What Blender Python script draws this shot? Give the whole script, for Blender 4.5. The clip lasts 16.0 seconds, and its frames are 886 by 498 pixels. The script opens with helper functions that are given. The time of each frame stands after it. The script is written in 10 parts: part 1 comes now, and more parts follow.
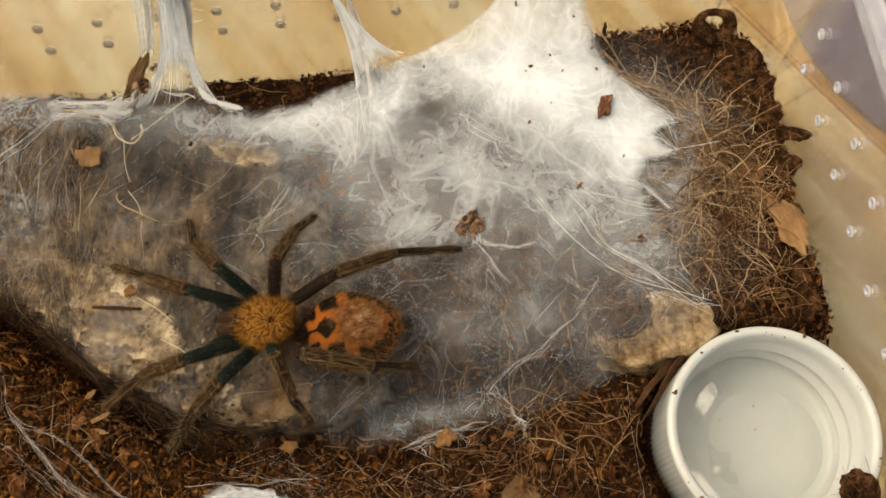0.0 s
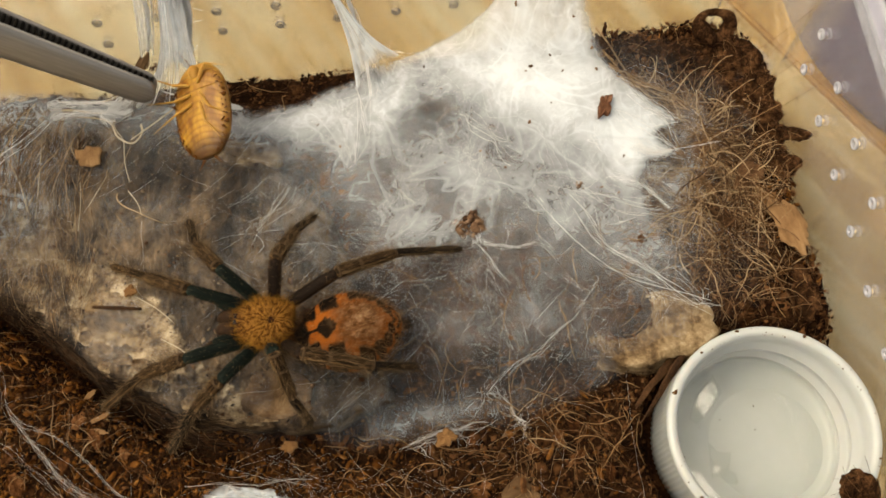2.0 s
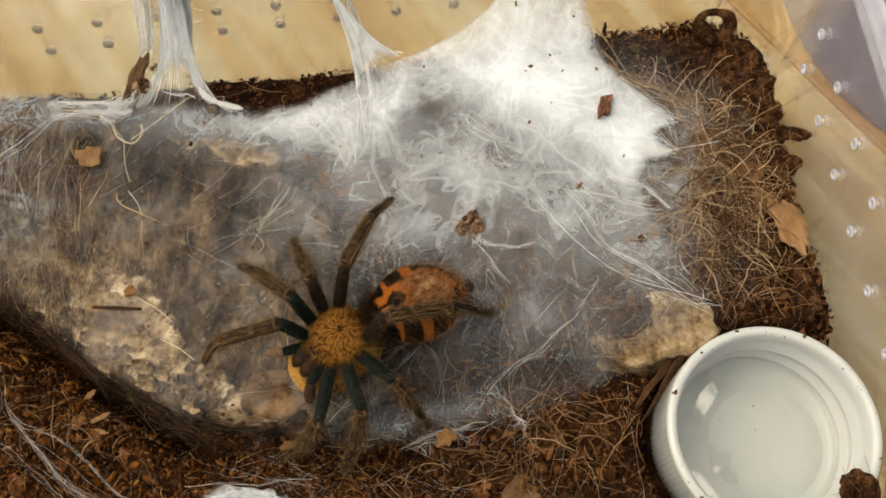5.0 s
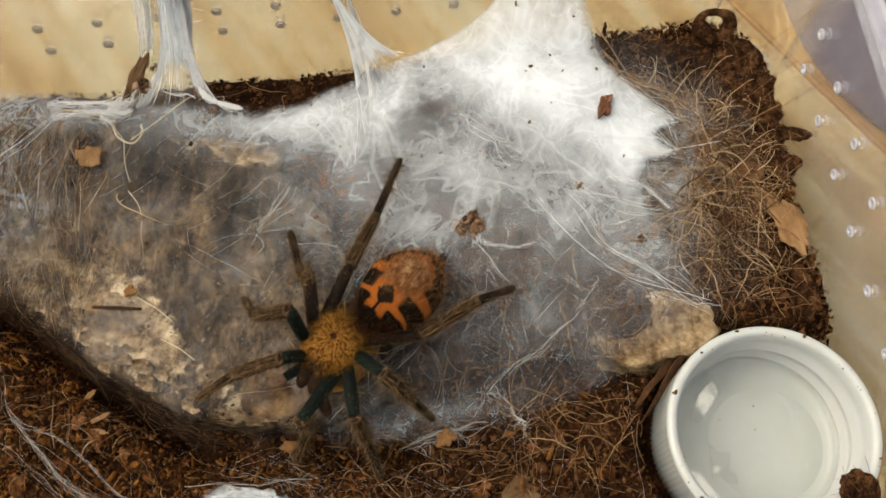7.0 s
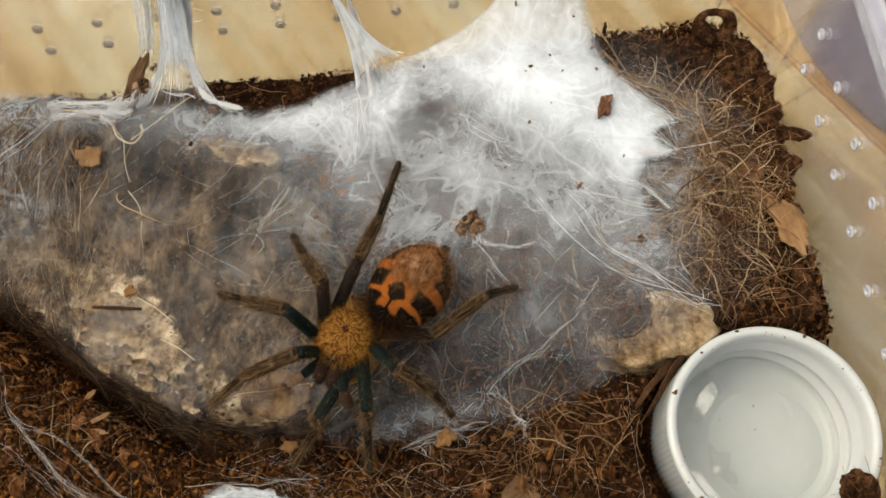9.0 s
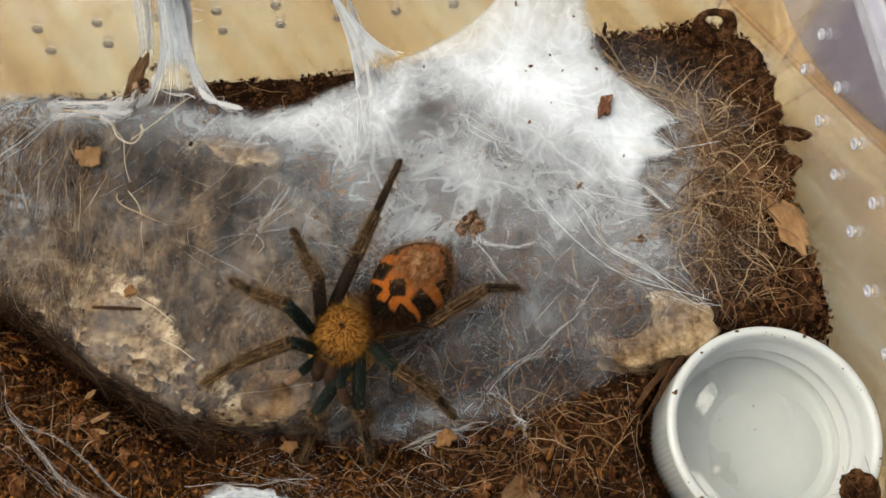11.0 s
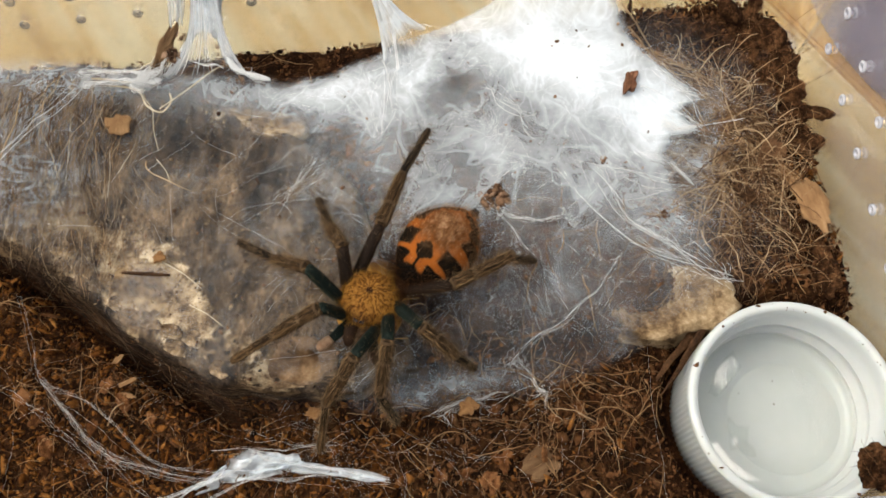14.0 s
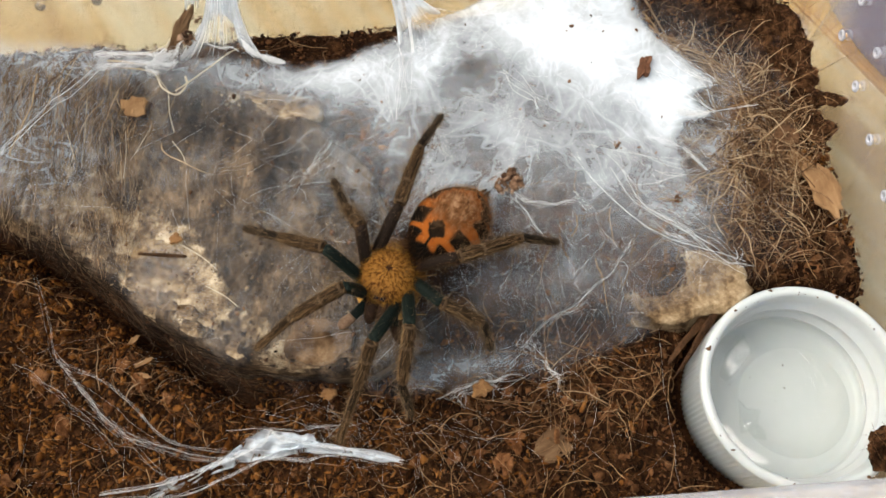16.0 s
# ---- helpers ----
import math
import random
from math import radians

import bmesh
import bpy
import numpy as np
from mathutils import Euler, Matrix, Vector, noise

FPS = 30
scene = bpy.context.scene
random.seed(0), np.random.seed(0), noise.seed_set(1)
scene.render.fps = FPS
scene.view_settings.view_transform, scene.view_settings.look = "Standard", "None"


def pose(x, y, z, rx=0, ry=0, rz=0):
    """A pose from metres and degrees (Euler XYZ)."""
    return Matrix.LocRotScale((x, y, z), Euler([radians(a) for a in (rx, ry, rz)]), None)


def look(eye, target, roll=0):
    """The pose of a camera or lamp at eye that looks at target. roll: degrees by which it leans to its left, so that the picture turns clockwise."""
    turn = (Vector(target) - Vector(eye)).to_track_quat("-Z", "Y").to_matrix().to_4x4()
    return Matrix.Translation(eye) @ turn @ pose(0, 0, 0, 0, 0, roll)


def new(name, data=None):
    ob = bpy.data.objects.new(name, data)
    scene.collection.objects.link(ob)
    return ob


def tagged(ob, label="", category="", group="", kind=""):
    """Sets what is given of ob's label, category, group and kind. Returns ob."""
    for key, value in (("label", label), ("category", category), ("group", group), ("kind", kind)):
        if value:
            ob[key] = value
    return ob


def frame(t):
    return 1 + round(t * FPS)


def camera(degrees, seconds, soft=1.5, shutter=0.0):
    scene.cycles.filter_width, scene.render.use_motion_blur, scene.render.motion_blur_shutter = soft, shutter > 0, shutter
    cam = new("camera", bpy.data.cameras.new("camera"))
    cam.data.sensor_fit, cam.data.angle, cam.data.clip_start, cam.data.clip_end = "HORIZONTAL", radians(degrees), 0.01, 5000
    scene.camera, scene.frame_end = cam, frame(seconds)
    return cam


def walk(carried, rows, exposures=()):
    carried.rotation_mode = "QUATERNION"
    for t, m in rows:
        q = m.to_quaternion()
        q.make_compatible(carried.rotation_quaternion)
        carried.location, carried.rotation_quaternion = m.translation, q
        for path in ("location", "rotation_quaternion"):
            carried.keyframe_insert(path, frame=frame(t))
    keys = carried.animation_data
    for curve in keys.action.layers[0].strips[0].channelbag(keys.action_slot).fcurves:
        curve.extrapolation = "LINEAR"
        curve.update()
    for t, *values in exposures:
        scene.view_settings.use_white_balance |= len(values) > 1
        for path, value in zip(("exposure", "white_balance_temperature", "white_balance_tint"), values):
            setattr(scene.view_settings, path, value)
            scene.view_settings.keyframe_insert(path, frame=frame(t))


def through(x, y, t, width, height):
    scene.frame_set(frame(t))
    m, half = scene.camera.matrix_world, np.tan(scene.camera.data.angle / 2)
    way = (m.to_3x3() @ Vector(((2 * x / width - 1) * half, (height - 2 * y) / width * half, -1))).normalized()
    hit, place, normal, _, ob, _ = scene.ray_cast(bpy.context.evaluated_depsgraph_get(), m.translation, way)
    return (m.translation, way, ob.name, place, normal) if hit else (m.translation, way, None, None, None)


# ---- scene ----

MM = 0.001

# ---- camera and its way ----
cam = camera(52, 16.0, soft=1.65, shutter=0.5)
walk(cam, [
    (0.0, pose(0, -0.05015, 0.12413, 22, 0, 0)),
    (12.6, pose(0, -0.05015, 0.12413, 22, 0, 0)),
    (13.0, pose(-0.00028, -0.05070, 0.12415, 22.0, -0.09, 0.25)),
    (13.5, pose(-0.00200, -0.05150, 0.12445, 21.50, -0.10, 0.55)),
    (14.0, pose(-0.00297, -0.05265, 0.12470, 21.13, -0.09, 0.92)),
    (14.5, pose(-0.00366, -0.05330, 0.12485, 20.95, -0.10, 1.09)),
    (15.0, pose(-0.00455, -0.05353, 0.12520, 20.55, -0.16, 1.19)),
    (15.5, pose(-0.00495, -0.05361, 0.12528, 20.36, -0.195, 1.258)),
    (16.0, pose(-0.00495, -0.05361, 0.12528, 20.356, -0.195, 1.258)),
], exposures=[(0.0, -0.01, 8500, 7), (2.0, -0.03, 8250, 6), (4.2, -0.03, 7850, 6), (7.0, -0.03, 7400, 6), (12.6, -0.01, 6900, 6), (13.5, 0.04, 6850, 6), (14.4, 0.30, 6750, 6), (16.0, 0.29, 6650, 6)])

# ---- world and sun: soft daylight from a window side ----
SUN_EL, SUN_AZ = radians(54), radians(-82)
world = bpy.data.worlds.new("daylight")
scene.world = world
world.use_nodes = True
wn = world.node_tree
sky = wn.nodes.new("ShaderNodeTexSky")
sky.sky_type, sky.sun_disc = "NISHITA", False
sky.dust_density = 5.0
sky.sun_elevation, sky.sun_rotation = SUN_EL, SUN_AZ
wn.nodes["Background"].inputs["Strength"].default_value = 0.235
pale = wn.nodes.new("ShaderNodeHueSaturation")
pale.inputs["Saturation"].default_value = 0.4
wn.links.new(sky.outputs[0], pale.inputs["Color"])
wn.links.new(pale.outputs[0], wn.nodes["Background"].inputs[0])
sun = new("sun", bpy.data.lights.new("sun", "SUN"))
sun.data.energy, sun.data.angle, sun.data.color = 0.80, radians(50), (1.0, 0.91, 0.80)
sun_way = Vector((math.sin(SUN_AZ) * math.cos(SUN_EL), math.cos(SUN_AZ) * math.cos(SUN_EL), math.sin(SUN_EL)))
sun.matrix_world = look(sun_way * 0.5, (0, 0, 0))
# the bright pane of the window itself, which glints in the water and on the plastic
pane = new("window_light", bpy.data.lights.new("window_light", "AREA"))
pane.data.shape, pane.data.size, pane.data.size_y, pane.data.energy, pane.data.color = "RECTANGLE", 0.16, 0.22, 2.0, (1.0, 0.96, 0.90)
pane.matrix_world = look((0.63, 0.39, 0.95), (0, 0, 0))


# ---- materials ----
def nodes_of(name):
    m = bpy.data.materials.new(name)
    m.use_nodes = True
    nt = m.node_tree
    return m, nt, nt.nodes["Principled BSDF"]


def tex(nt, scale, detail=5.0, rough=0.6, stretch=None, distort=0.0, coord="Object", turn=0.0):
    """Noise in the thing's own metres; stretch: a factor for each axis."""
    tc = nt.nodes.new("ShaderNodeTexCoord")
    src = tc.outputs[coord]
    if stretch:
        mp = nt.nodes.new("ShaderNodeMapping")
        mp.inputs["Scale"].default_value = stretch
        mp.vector_type = "TEXTURE" if turn else "POINT"
        if turn:
            mp.inputs["Scale"].default_value = [1 / q for q in stretch]
            mp.inputs["Rotation"].default_value = (0, 0, radians(turn))
        nt.links.new(src, mp.inputs[0])
        src = mp.outputs[0]
    n = nt.nodes.new("ShaderNodeTexNoise")
    n.inputs["Scale"].default_value, n.inputs["Detail"].default_value = scale, detail
    n.inputs["Roughness"].default_value, n.inputs["Distortion"].default_value = rough, distort
    nt.links.new(src, n.inputs["Vector"])
    return n.outputs["Fac"]


def ramp(nt, fac, stops):
    r = nt.nodes.new("ShaderNodeValToRGB")
    e = r.color_ramp.elements
    while len(e) < len(stops):
        e.new(0.5)
    for el, (p, c) in zip(e, stops):
        el.position = p
        el.color = (*c, 1) if len(c) == 3 else c
    nt.links.new(fac, r.inputs[0])
    return r.outputs[0]


def math_node(nt, op, a, b=None, clamp=False):
    n = nt.nodes.new("ShaderNodeMath")
    n.operation, n.use_clamp = op, clamp
    for i, v in enumerate((a, b)):
        if v is None:
            continue
        if isinstance(v, (int, float)):
            n.inputs[i].default_value = v
        else:
            nt.links.new(v, n.inputs[i])
    return n.outputs[0]


def mixed(nt, fac, a, b, blend="MIX"):
    n = nt.nodes.new("ShaderNodeMix")
    n.data_type, n.blend_type = "RGBA", blend
    for sock, v in ((n.inputs[0], fac), (n.inputs[6], a), (n.inputs[7], b)):
        if isinstance(v, (int, float)):
            sock.default_value = v
        elif isinstance(v, tuple):
            sock.default_value = (*v, 1)
        else:
            nt.links.new(v, sock)
    return n.outputs[2]


def bump(nt, bs, height, strength, dist):
    b = nt.nodes.new("ShaderNodeBump")
    b.inputs["Strength"].default_value, b.inputs["Distance"].default_value = strength, dist
    nt.links.new(height, b.inputs["Height"])
    nt.links.new(b.outputs[0], bs.inputs["Normal"])


def mat(name, stops, scale, rough=0.7, bumps=(0.5, 0.0003), metal=0.0, vary=0.0, island=0.0, stretch=None, fine=4.0, spec=0.03, sss=0.0):
    """Noise-coloured surface: a ramp over coarse noise, fine grain over it, relief, and change from piece to piece."""
    m, nt, bs = nodes_of(name)
    coarse = tex(nt, scale, 6, 0.65, stretch)
    grain = tex(nt, scale * fine, 4, 0.7, stretch)
    fac = math_node(nt, "ADD", math_node(nt, "MULTIPLY", coarse, 0.65), math_node(nt, "MULTIPLY", grain, 0.35))
    if island:
        g = nt.nodes.new("ShaderNodeNewGeometry")
        off = math_node(nt, "MULTIPLY", math_node(nt, "SUBTRACT", g.outputs["Random Per Island"], 0.5), island)
        fac = math_node(nt, "ADD", fac, off, True)
    if vary:
        g = nt.nodes.new("ShaderNodeObjectInfo")
        off = math_node(nt, "MULTIPLY", math_node(nt, "SUBTRACT", g.outputs["Random"], 0.5), vary)
        fac = math_node(nt, "ADD", fac, off, True)
    nt.links.new(ramp(nt, fac, stops), bs.inputs["Base Color"])
    bs.inputs["Roughness"].default_value, bs.inputs["Metallic"].default_value = rough, metal
    bs.inputs["Specular IOR Level"].default_value = spec
    if sss:
        bs.inputs["Subsurface Weight"].default_value = sss
        bs.inputs["Subsurface Radius"].default_value = (1, 0.6, 0.3)
        bs.inputs["Subsurface Scale"].default_value = 0.001
    if bumps[0]:
        bump(nt, bs, fac, *bumps)
    return m


def wood_table():
    """Pale planed wood: long grain streaks, short pale flecks across them, and broad bands of tone."""
    m, nt, bs = nodes_of("pale_wood")
    broad = tex(nt, 34, 3, 0.55, (1, 0.10, 1), 0.5)
    streak = tex(nt, 190, 4, 0.6, (1, 0.05, 1), 0.25)
    fleck = tex(nt, 130, 2, 0.5, (1, 0.22, 1), 0.3)
    fac = math_node(nt, "ADD", math_node(nt, "MULTIPLY", broad, 0.35), math_node(nt, "MULTIPLY", streak, 0.40))
    fac = math_node(nt, "ADD", fac, math_node(nt, "MULTIPLY", fleck, 0.25))
    col = ramp(nt, fac, [(0.42, (0.62, 0.390, 0.135)), (0.50, (0.86, 0.610, 0.268)), (0.57, (0.98, 0.83, 0.50))])
    spot = ramp(nt, tex(nt, 420, 2, 0.5, (1, 0.3, 1)), [(0.70, (0, 0, 0)), (0.76, (1, 1, 1))])
    nt.links.new(mixed(nt, math_node(nt, "MULTIPLY", spot, 0.35), col, (0.36, 0.21, 0.08)), bs.inputs["Base Color"])
    bs.inputs["Roughness"].default_value = 0.45
    bump(nt, bs, streak, 0.15, 0.0003)
    return m


def clear_plastic(name, haze, tint, gloss_rough=0.08, cloud=(0.72, 0.73, 0.78), shine=0.7):
    """Thin clear plastic: see-through, a little milky, with gloss that grows at grazing angles."""
    m, nt, bs = nodes_of(name)
    nt.nodes.remove(bs)
    out = nt.nodes["Material Output"]
    tr = nt.nodes.new("ShaderNodeBsdfTransparent")
    tr.inputs[0].default_value = (*tint, 1)
    df = nt.nodes.new("ShaderNodeBsdfDiffuse")
    df.inputs[0].default_value = (*cloud, 1)
    gl = nt.nodes.new("ShaderNodeBsdfGlossy")
    gl.inputs["Roughness"].default_value = gloss_rough
    fr = nt.nodes.new("ShaderNodeFresnel")
    fr.inputs[0].default_value = 1.5
    m1, m2 = nt.nodes.new("ShaderNodeMixShader"), nt.nodes.new("ShaderNodeMixShader")
    dust = math_node(nt, "MULTIPLY", tex(nt, 160, 5, 0.7), 2 * haze)
    nt.links.new(dust, m1.inputs[0])
    nt.links.new(tr.outputs[0], m1.inputs[1])
    nt.links.new(df.outputs[0], m1.inputs[2])
    nt.links.new(math_node(nt, "MULTIPLY", fr.outputs[0], shine), m2.inputs[0])
    nt.links.new(m1.outputs[0], m2.inputs[1])
    nt.links.new(gl.outputs[0], m2.inputs[2])
    nt.links.new(m2.outputs[0], out.inputs[0])
    return m


def water_surface():
    """Clear still water: see-through with a glossy, faintly rippled skin."""
    m, nt, bs = nodes_of("water")
    nt.nodes.remove(bs)
    tr, gl = nt.nodes.new("ShaderNodeBsdfTransparent"), nt.nodes.new("ShaderNodeBsdfGlossy")
    tr.inputs[0].default_value = (0.95, 0.96, 0.95, 1)
    gl.inputs["Roughness"].default_value = 0.03
    fr = nt.nodes.new("ShaderNodeFresnel")
    fr.inputs[0].default_value = 1.33
    b = nt.nodes.new("ShaderNodeBump")
    b.inputs["Strength"].default_value, b.inputs["Distance"].default_value = 0.3, 0.0005
    nt.links.new(tex(nt, 170, 1, 0.4, None, 0.5), b.inputs["Height"])
    nt.links.new(b.outputs[0], gl.inputs["Normal"])
    nt.links.new(b.outputs[0], fr.inputs["Normal"])
    mx = nt.nodes.new("ShaderNodeMixShader")
    nt.links.new(math_node(nt, "MULTIPLY", fr.outputs[0], 1.0, True), mx.inputs[0])
    nt.links.new(tr.outputs[0], mx.inputs[1])
    nt.links.new(gl.outputs[0], mx.inputs[2])
    nt.links.new(mx.outputs[0], nt.nodes["Material Output"].inputs[0])
    return m


def silk_thread():
    """White silk thread that lets light through."""
    m, nt, bs = nodes_of("silk_thread")
    nt.nodes.remove(bs)
    df, tl = nt.nodes.new("ShaderNodeBsdfDiffuse"), nt.nodes.new("ShaderNodeBsdfTranslucent")
    col = ramp(nt, tex(nt, 400), [(0.3, (0.88, 0.88, 0.87)), (0.7, (0.96, 0.96, 0.96))])
    mx = nt.nodes.new("ShaderNodeMixShader")
    mx.inputs[0].default_value = 0.45
    for i, b in ((1, df), (2, tl)):
        nt.links.new(col, b.inputs[0])
        nt.links.new(b.outputs[0], mx.inputs[i])
    nt.links.new(mx.outputs[0], nt.nodes["Material Output"].inputs[0])
    return m


def silk_film(name="silk_film", through=0.15, fans=0, tone=0.67):
    """Spider silk: white fibres, dense where the sheet's own density is high, see-through between them."""
    m, nt, bs = nodes_of(name)
    nt.nodes.remove(bs)
    out = nt.nodes["Material Output"]
    at = nt.nodes.new("ShaderNodeAttribute")
    at.attribute_name = "silk"
    cloud = tex(nt, 120, 5, 0.55, None, 1.5)
    wisp = tex(nt, 210, 3, 0.55, None, 1.8)
    fibre = math_node(nt, "MAXIMUM", tex(nt, 420, 3, 0.6, (0.12, 1, 1), 1.2, turn=38), tex(nt, 420, 3, 0.6, (0.12, 1, 1), 1.2, turn=-52))
    ridge = math_node(nt, "SUBTRACT", 1.0, math_node(nt, "MULTIPLY", math_node(nt, "ABSOLUTE", math_node(nt, "SUBTRACT", wisp, 0.5)), 9.0), True)
    var = math_node(nt, "ADD", math_node(nt, "MULTIPLY", math_node(nt, "SUBTRACT", cloud, 0.5), 1.15), math_node(nt, "MULTIPLY", math_node(nt, "SUBTRACT", fibre, 0.56), 0.12))
    var = math_node(nt, "ADD", var, math_node(nt, "MULTIPLY", math_node(nt, "SUBTRACT", ridge, 0.3), 0.14))
    # fine wandering filaments at three sizes
    lines = None
    for size, keen, weight in ((75, 34.0, 0.9), (150, 22.0, 0.65), (330, 14.0, 0.25)):
        n = tex(nt, size, 3, 0.5, None, 1.1)
        one = math_node(nt, "MULTIPLY", math_node(nt, "SUBTRACT", 1.0, math_node(nt, "MULTIPLY", math_node(nt, "ABSOLUTE", math_node(nt, "SUBTRACT", n, 0.5)), keen), True), weight)
        lines = one if lines is None else math_node(nt, "MAXIMUM", lines, one)
    soft = tex(nt, 70, 2, 0.5, None, 0.8)
    for k in range(fans):
        fan = nt.nodes.new("ShaderNodeAttribute")
        fan.attribute_name = "fan_%d" % k
        sep = nt.nodes.new("ShaderNodeSeparateXYZ")
        nt.links.new(fan.outputs["Vector"], sep.inputs[0])
        pull = nt.nodes.new("ShaderNodeTexNoise")
        pull.inputs["Scale"].default_value, pull.inputs["Detail"].default_value, pull.inputs["Roughness"].default_value = 9.0, 2.5, 0.55
        nt.links.new(fan.outputs["Vector"], pull.inputs["Vector"])
        streak = math_node(nt, "MULTIPLY", math_node(nt, "MULTIPLY", math_node(nt, "SUBTRACT", pull.outputs["Fac"], 0.5), 1.9), sep.outputs[2])
        var = math_node(nt, "ADD", var, streak)
        soft = math_node(nt, "ADD", soft, streak)
    room = math_node(nt, "MULTIPLY", at.outputs["Fac"], math_node(nt, "SUBTRACT", 1.35, at.outputs["Fac"]))
    fac = math_node(nt, "ADD", at.outputs["Fac"], math_node(nt, "MULTIPLY", var, room), True)
    held = math_node(nt, "MULTIPLY", at.outputs["Fac"], 5.0, True)
    fac = math_node(nt, "ADD", fac, math_node(nt, "MULTIPLY", math_node(nt, "MULTIPLY", lines, held), 0.20), True)
    tr = nt.nodes.new("ShaderNodeBsdfTransparent")
    df = nt.nodes.new("ShaderNodeBsdfDiffuse")
    tl = nt.nodes.new("ShaderNodeBsdfTranslucent")
    df.inputs[0].default_value = (tone * 0.95, tone * 1.01, tone * 1.06, 1)
    tl.inputs[0].default_value = (tone * 0.95, tone * 1.01, tone * 1.06, 1)
    folds = nt.nodes.new("ShaderNodeBump")
    folds.inputs["Strength"].default_value, folds.inputs["Distance"].default_value = 0.45, 0.0012
    nt.links.new(soft, folds.inputs["Height"])
    nt.links.new(folds.outputs[0], df.inputs["Normal"])
    both, mx = nt.nodes.new("ShaderNodeMixShader"), nt.nodes.new("ShaderNodeMixShader")
    both.inputs[0].default_value = through
    nt.links.new(df.outputs[0], both.inputs[1])
    nt.links.new(tl.outputs[0], both.inputs[2])
    nt.links.new(fac, mx.inputs[0])
    nt.links.new(tr.outputs[0], mx.inputs[1])
    nt.links.new(both.outputs[0], mx.inputs[2])
    nt.links.new(mx.outputs[0], out.inputs[0])
    return m


TABLE = wood_table()
CLEAR = clear_plastic("clear_plastic", 0.07, (0.97, 0.97, 0.98))
CLEAR_EDGE = clear_plastic("clear_plastic_edge", 0.22, (0.90, 0.91, 0.95), 0.10)
SILK = silk_film(fans=4, tone=0.76)
SILK_DRAWN = silk_film("silk_drawn", 0.5, tone=0.93)
THREAD = silk_thread()
OLD_SILK = mat("old_silk", [(0.3, (0.30, 0.22, 0.13)), (0.7, (0.62, 0.54, 0.41))], 500, 0.7, (0.4, 0.0002), island=0.5)
SOIL = mat("coco_soil", [(0.32, (0.006, 0.003, 0.002)), (0.50, (0.022, 0.009, 0.004)), (0.62, (0.062, 0.026, 0.010)), (0.76, (0.13, 0.060, 0.024))], 260, 0.9, (1.0, 0.0012))
CRUMB = mat("soil_crumbs", [(0.15, (0.008, 0.003, 0.001)), (0.40, (0.066, 0.022, 0.005)), (0.72, (0.165, 0.064, 0.015)), (0.99, (0.31, 0.142, 0.038))], 420, 0.85, (0.9, 0.0005), island=0.7)
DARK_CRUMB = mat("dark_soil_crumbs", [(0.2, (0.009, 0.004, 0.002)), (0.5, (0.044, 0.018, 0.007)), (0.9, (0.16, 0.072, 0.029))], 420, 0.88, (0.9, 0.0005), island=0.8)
FIBRE = mat("coco_fibre", [(0.15, (0.028, 0.012, 0.005)), (0.5, (0.115, 0.056, 0.024)), (0.9, (0.38, 0.235, 0.115))], 300, 0.65, (0, 0), island=0.9)
CORK = mat("cork_bark", [(0.38, (0.007, 0.004, 0.0025)), (0.47, (0.034, 0.021, 0.012)), (0.55, (0.092, 0.060, 0.034)), (0.63, (0.195, 0.130, 0.076)), (0.71, (0.42, 0.31, 0.19))], 210, 0.85, (1.0, 0.0012), fine=5, stretch=(1, 0.5, 1))
PALE_CORK = mat("pale_cork", [(0.38, (0.035, 0.020, 0.011)), (0.47, (0.13, 0.082, 0.043)), (0.56, (0.28, 0.195, 0.11)), (0.70, (0.52, 0.41, 0.27))], 190, 0.8, (1.0, 0.0010), fine=5)

BROWN_CORK = mat("brown_cork", [(0.36, (0.030, 0.016, 0.008)), (0.47, (0.095, 0.055, 0.028)), (0.58, (0.19, 0.118, 0.064)), (0.72, (0.36, 0.26, 0.16))], 150, 0.8, (0.9, 0.0009), fine=5)


def worn_bark():
    """The bark where its outer skin has broken away: paler, on a patch that the slab carries as worn."""
    nt = CORK.node_tree
    bs = nt.nodes["Principled BSDF"]
    dark = bs.inputs["Base Color"].links[0].from_socket
    at = nt.nodes.new("ShaderNodeAttribute")
    at.attribute_name = "worn"
    pale = ramp(nt, tex(nt, 300, 6, 0.65), [(0.37, (0.045, 0.027, 0.015)), (0.46, (0.16, 0.105, 0.058)), (0.55, (0.34, 0.25, 0.15)), (0.68, (0.60, 0.48, 0.33))])
    fac = math_node(nt, "MULTIPLY", math_node(nt, "SUBTRACT", math_node(nt, "ADD", at.outputs["Fac"], math_node(nt, "MULTIPLY", math_node(nt, "SUBTRACT", tex(nt, 200, 5, 0.65), 0.5), 2.4)), 0.45), 4.0, True)
    nt.links.new(mixed(nt, fac, dark, pale), bs.inputs["Base Color"])


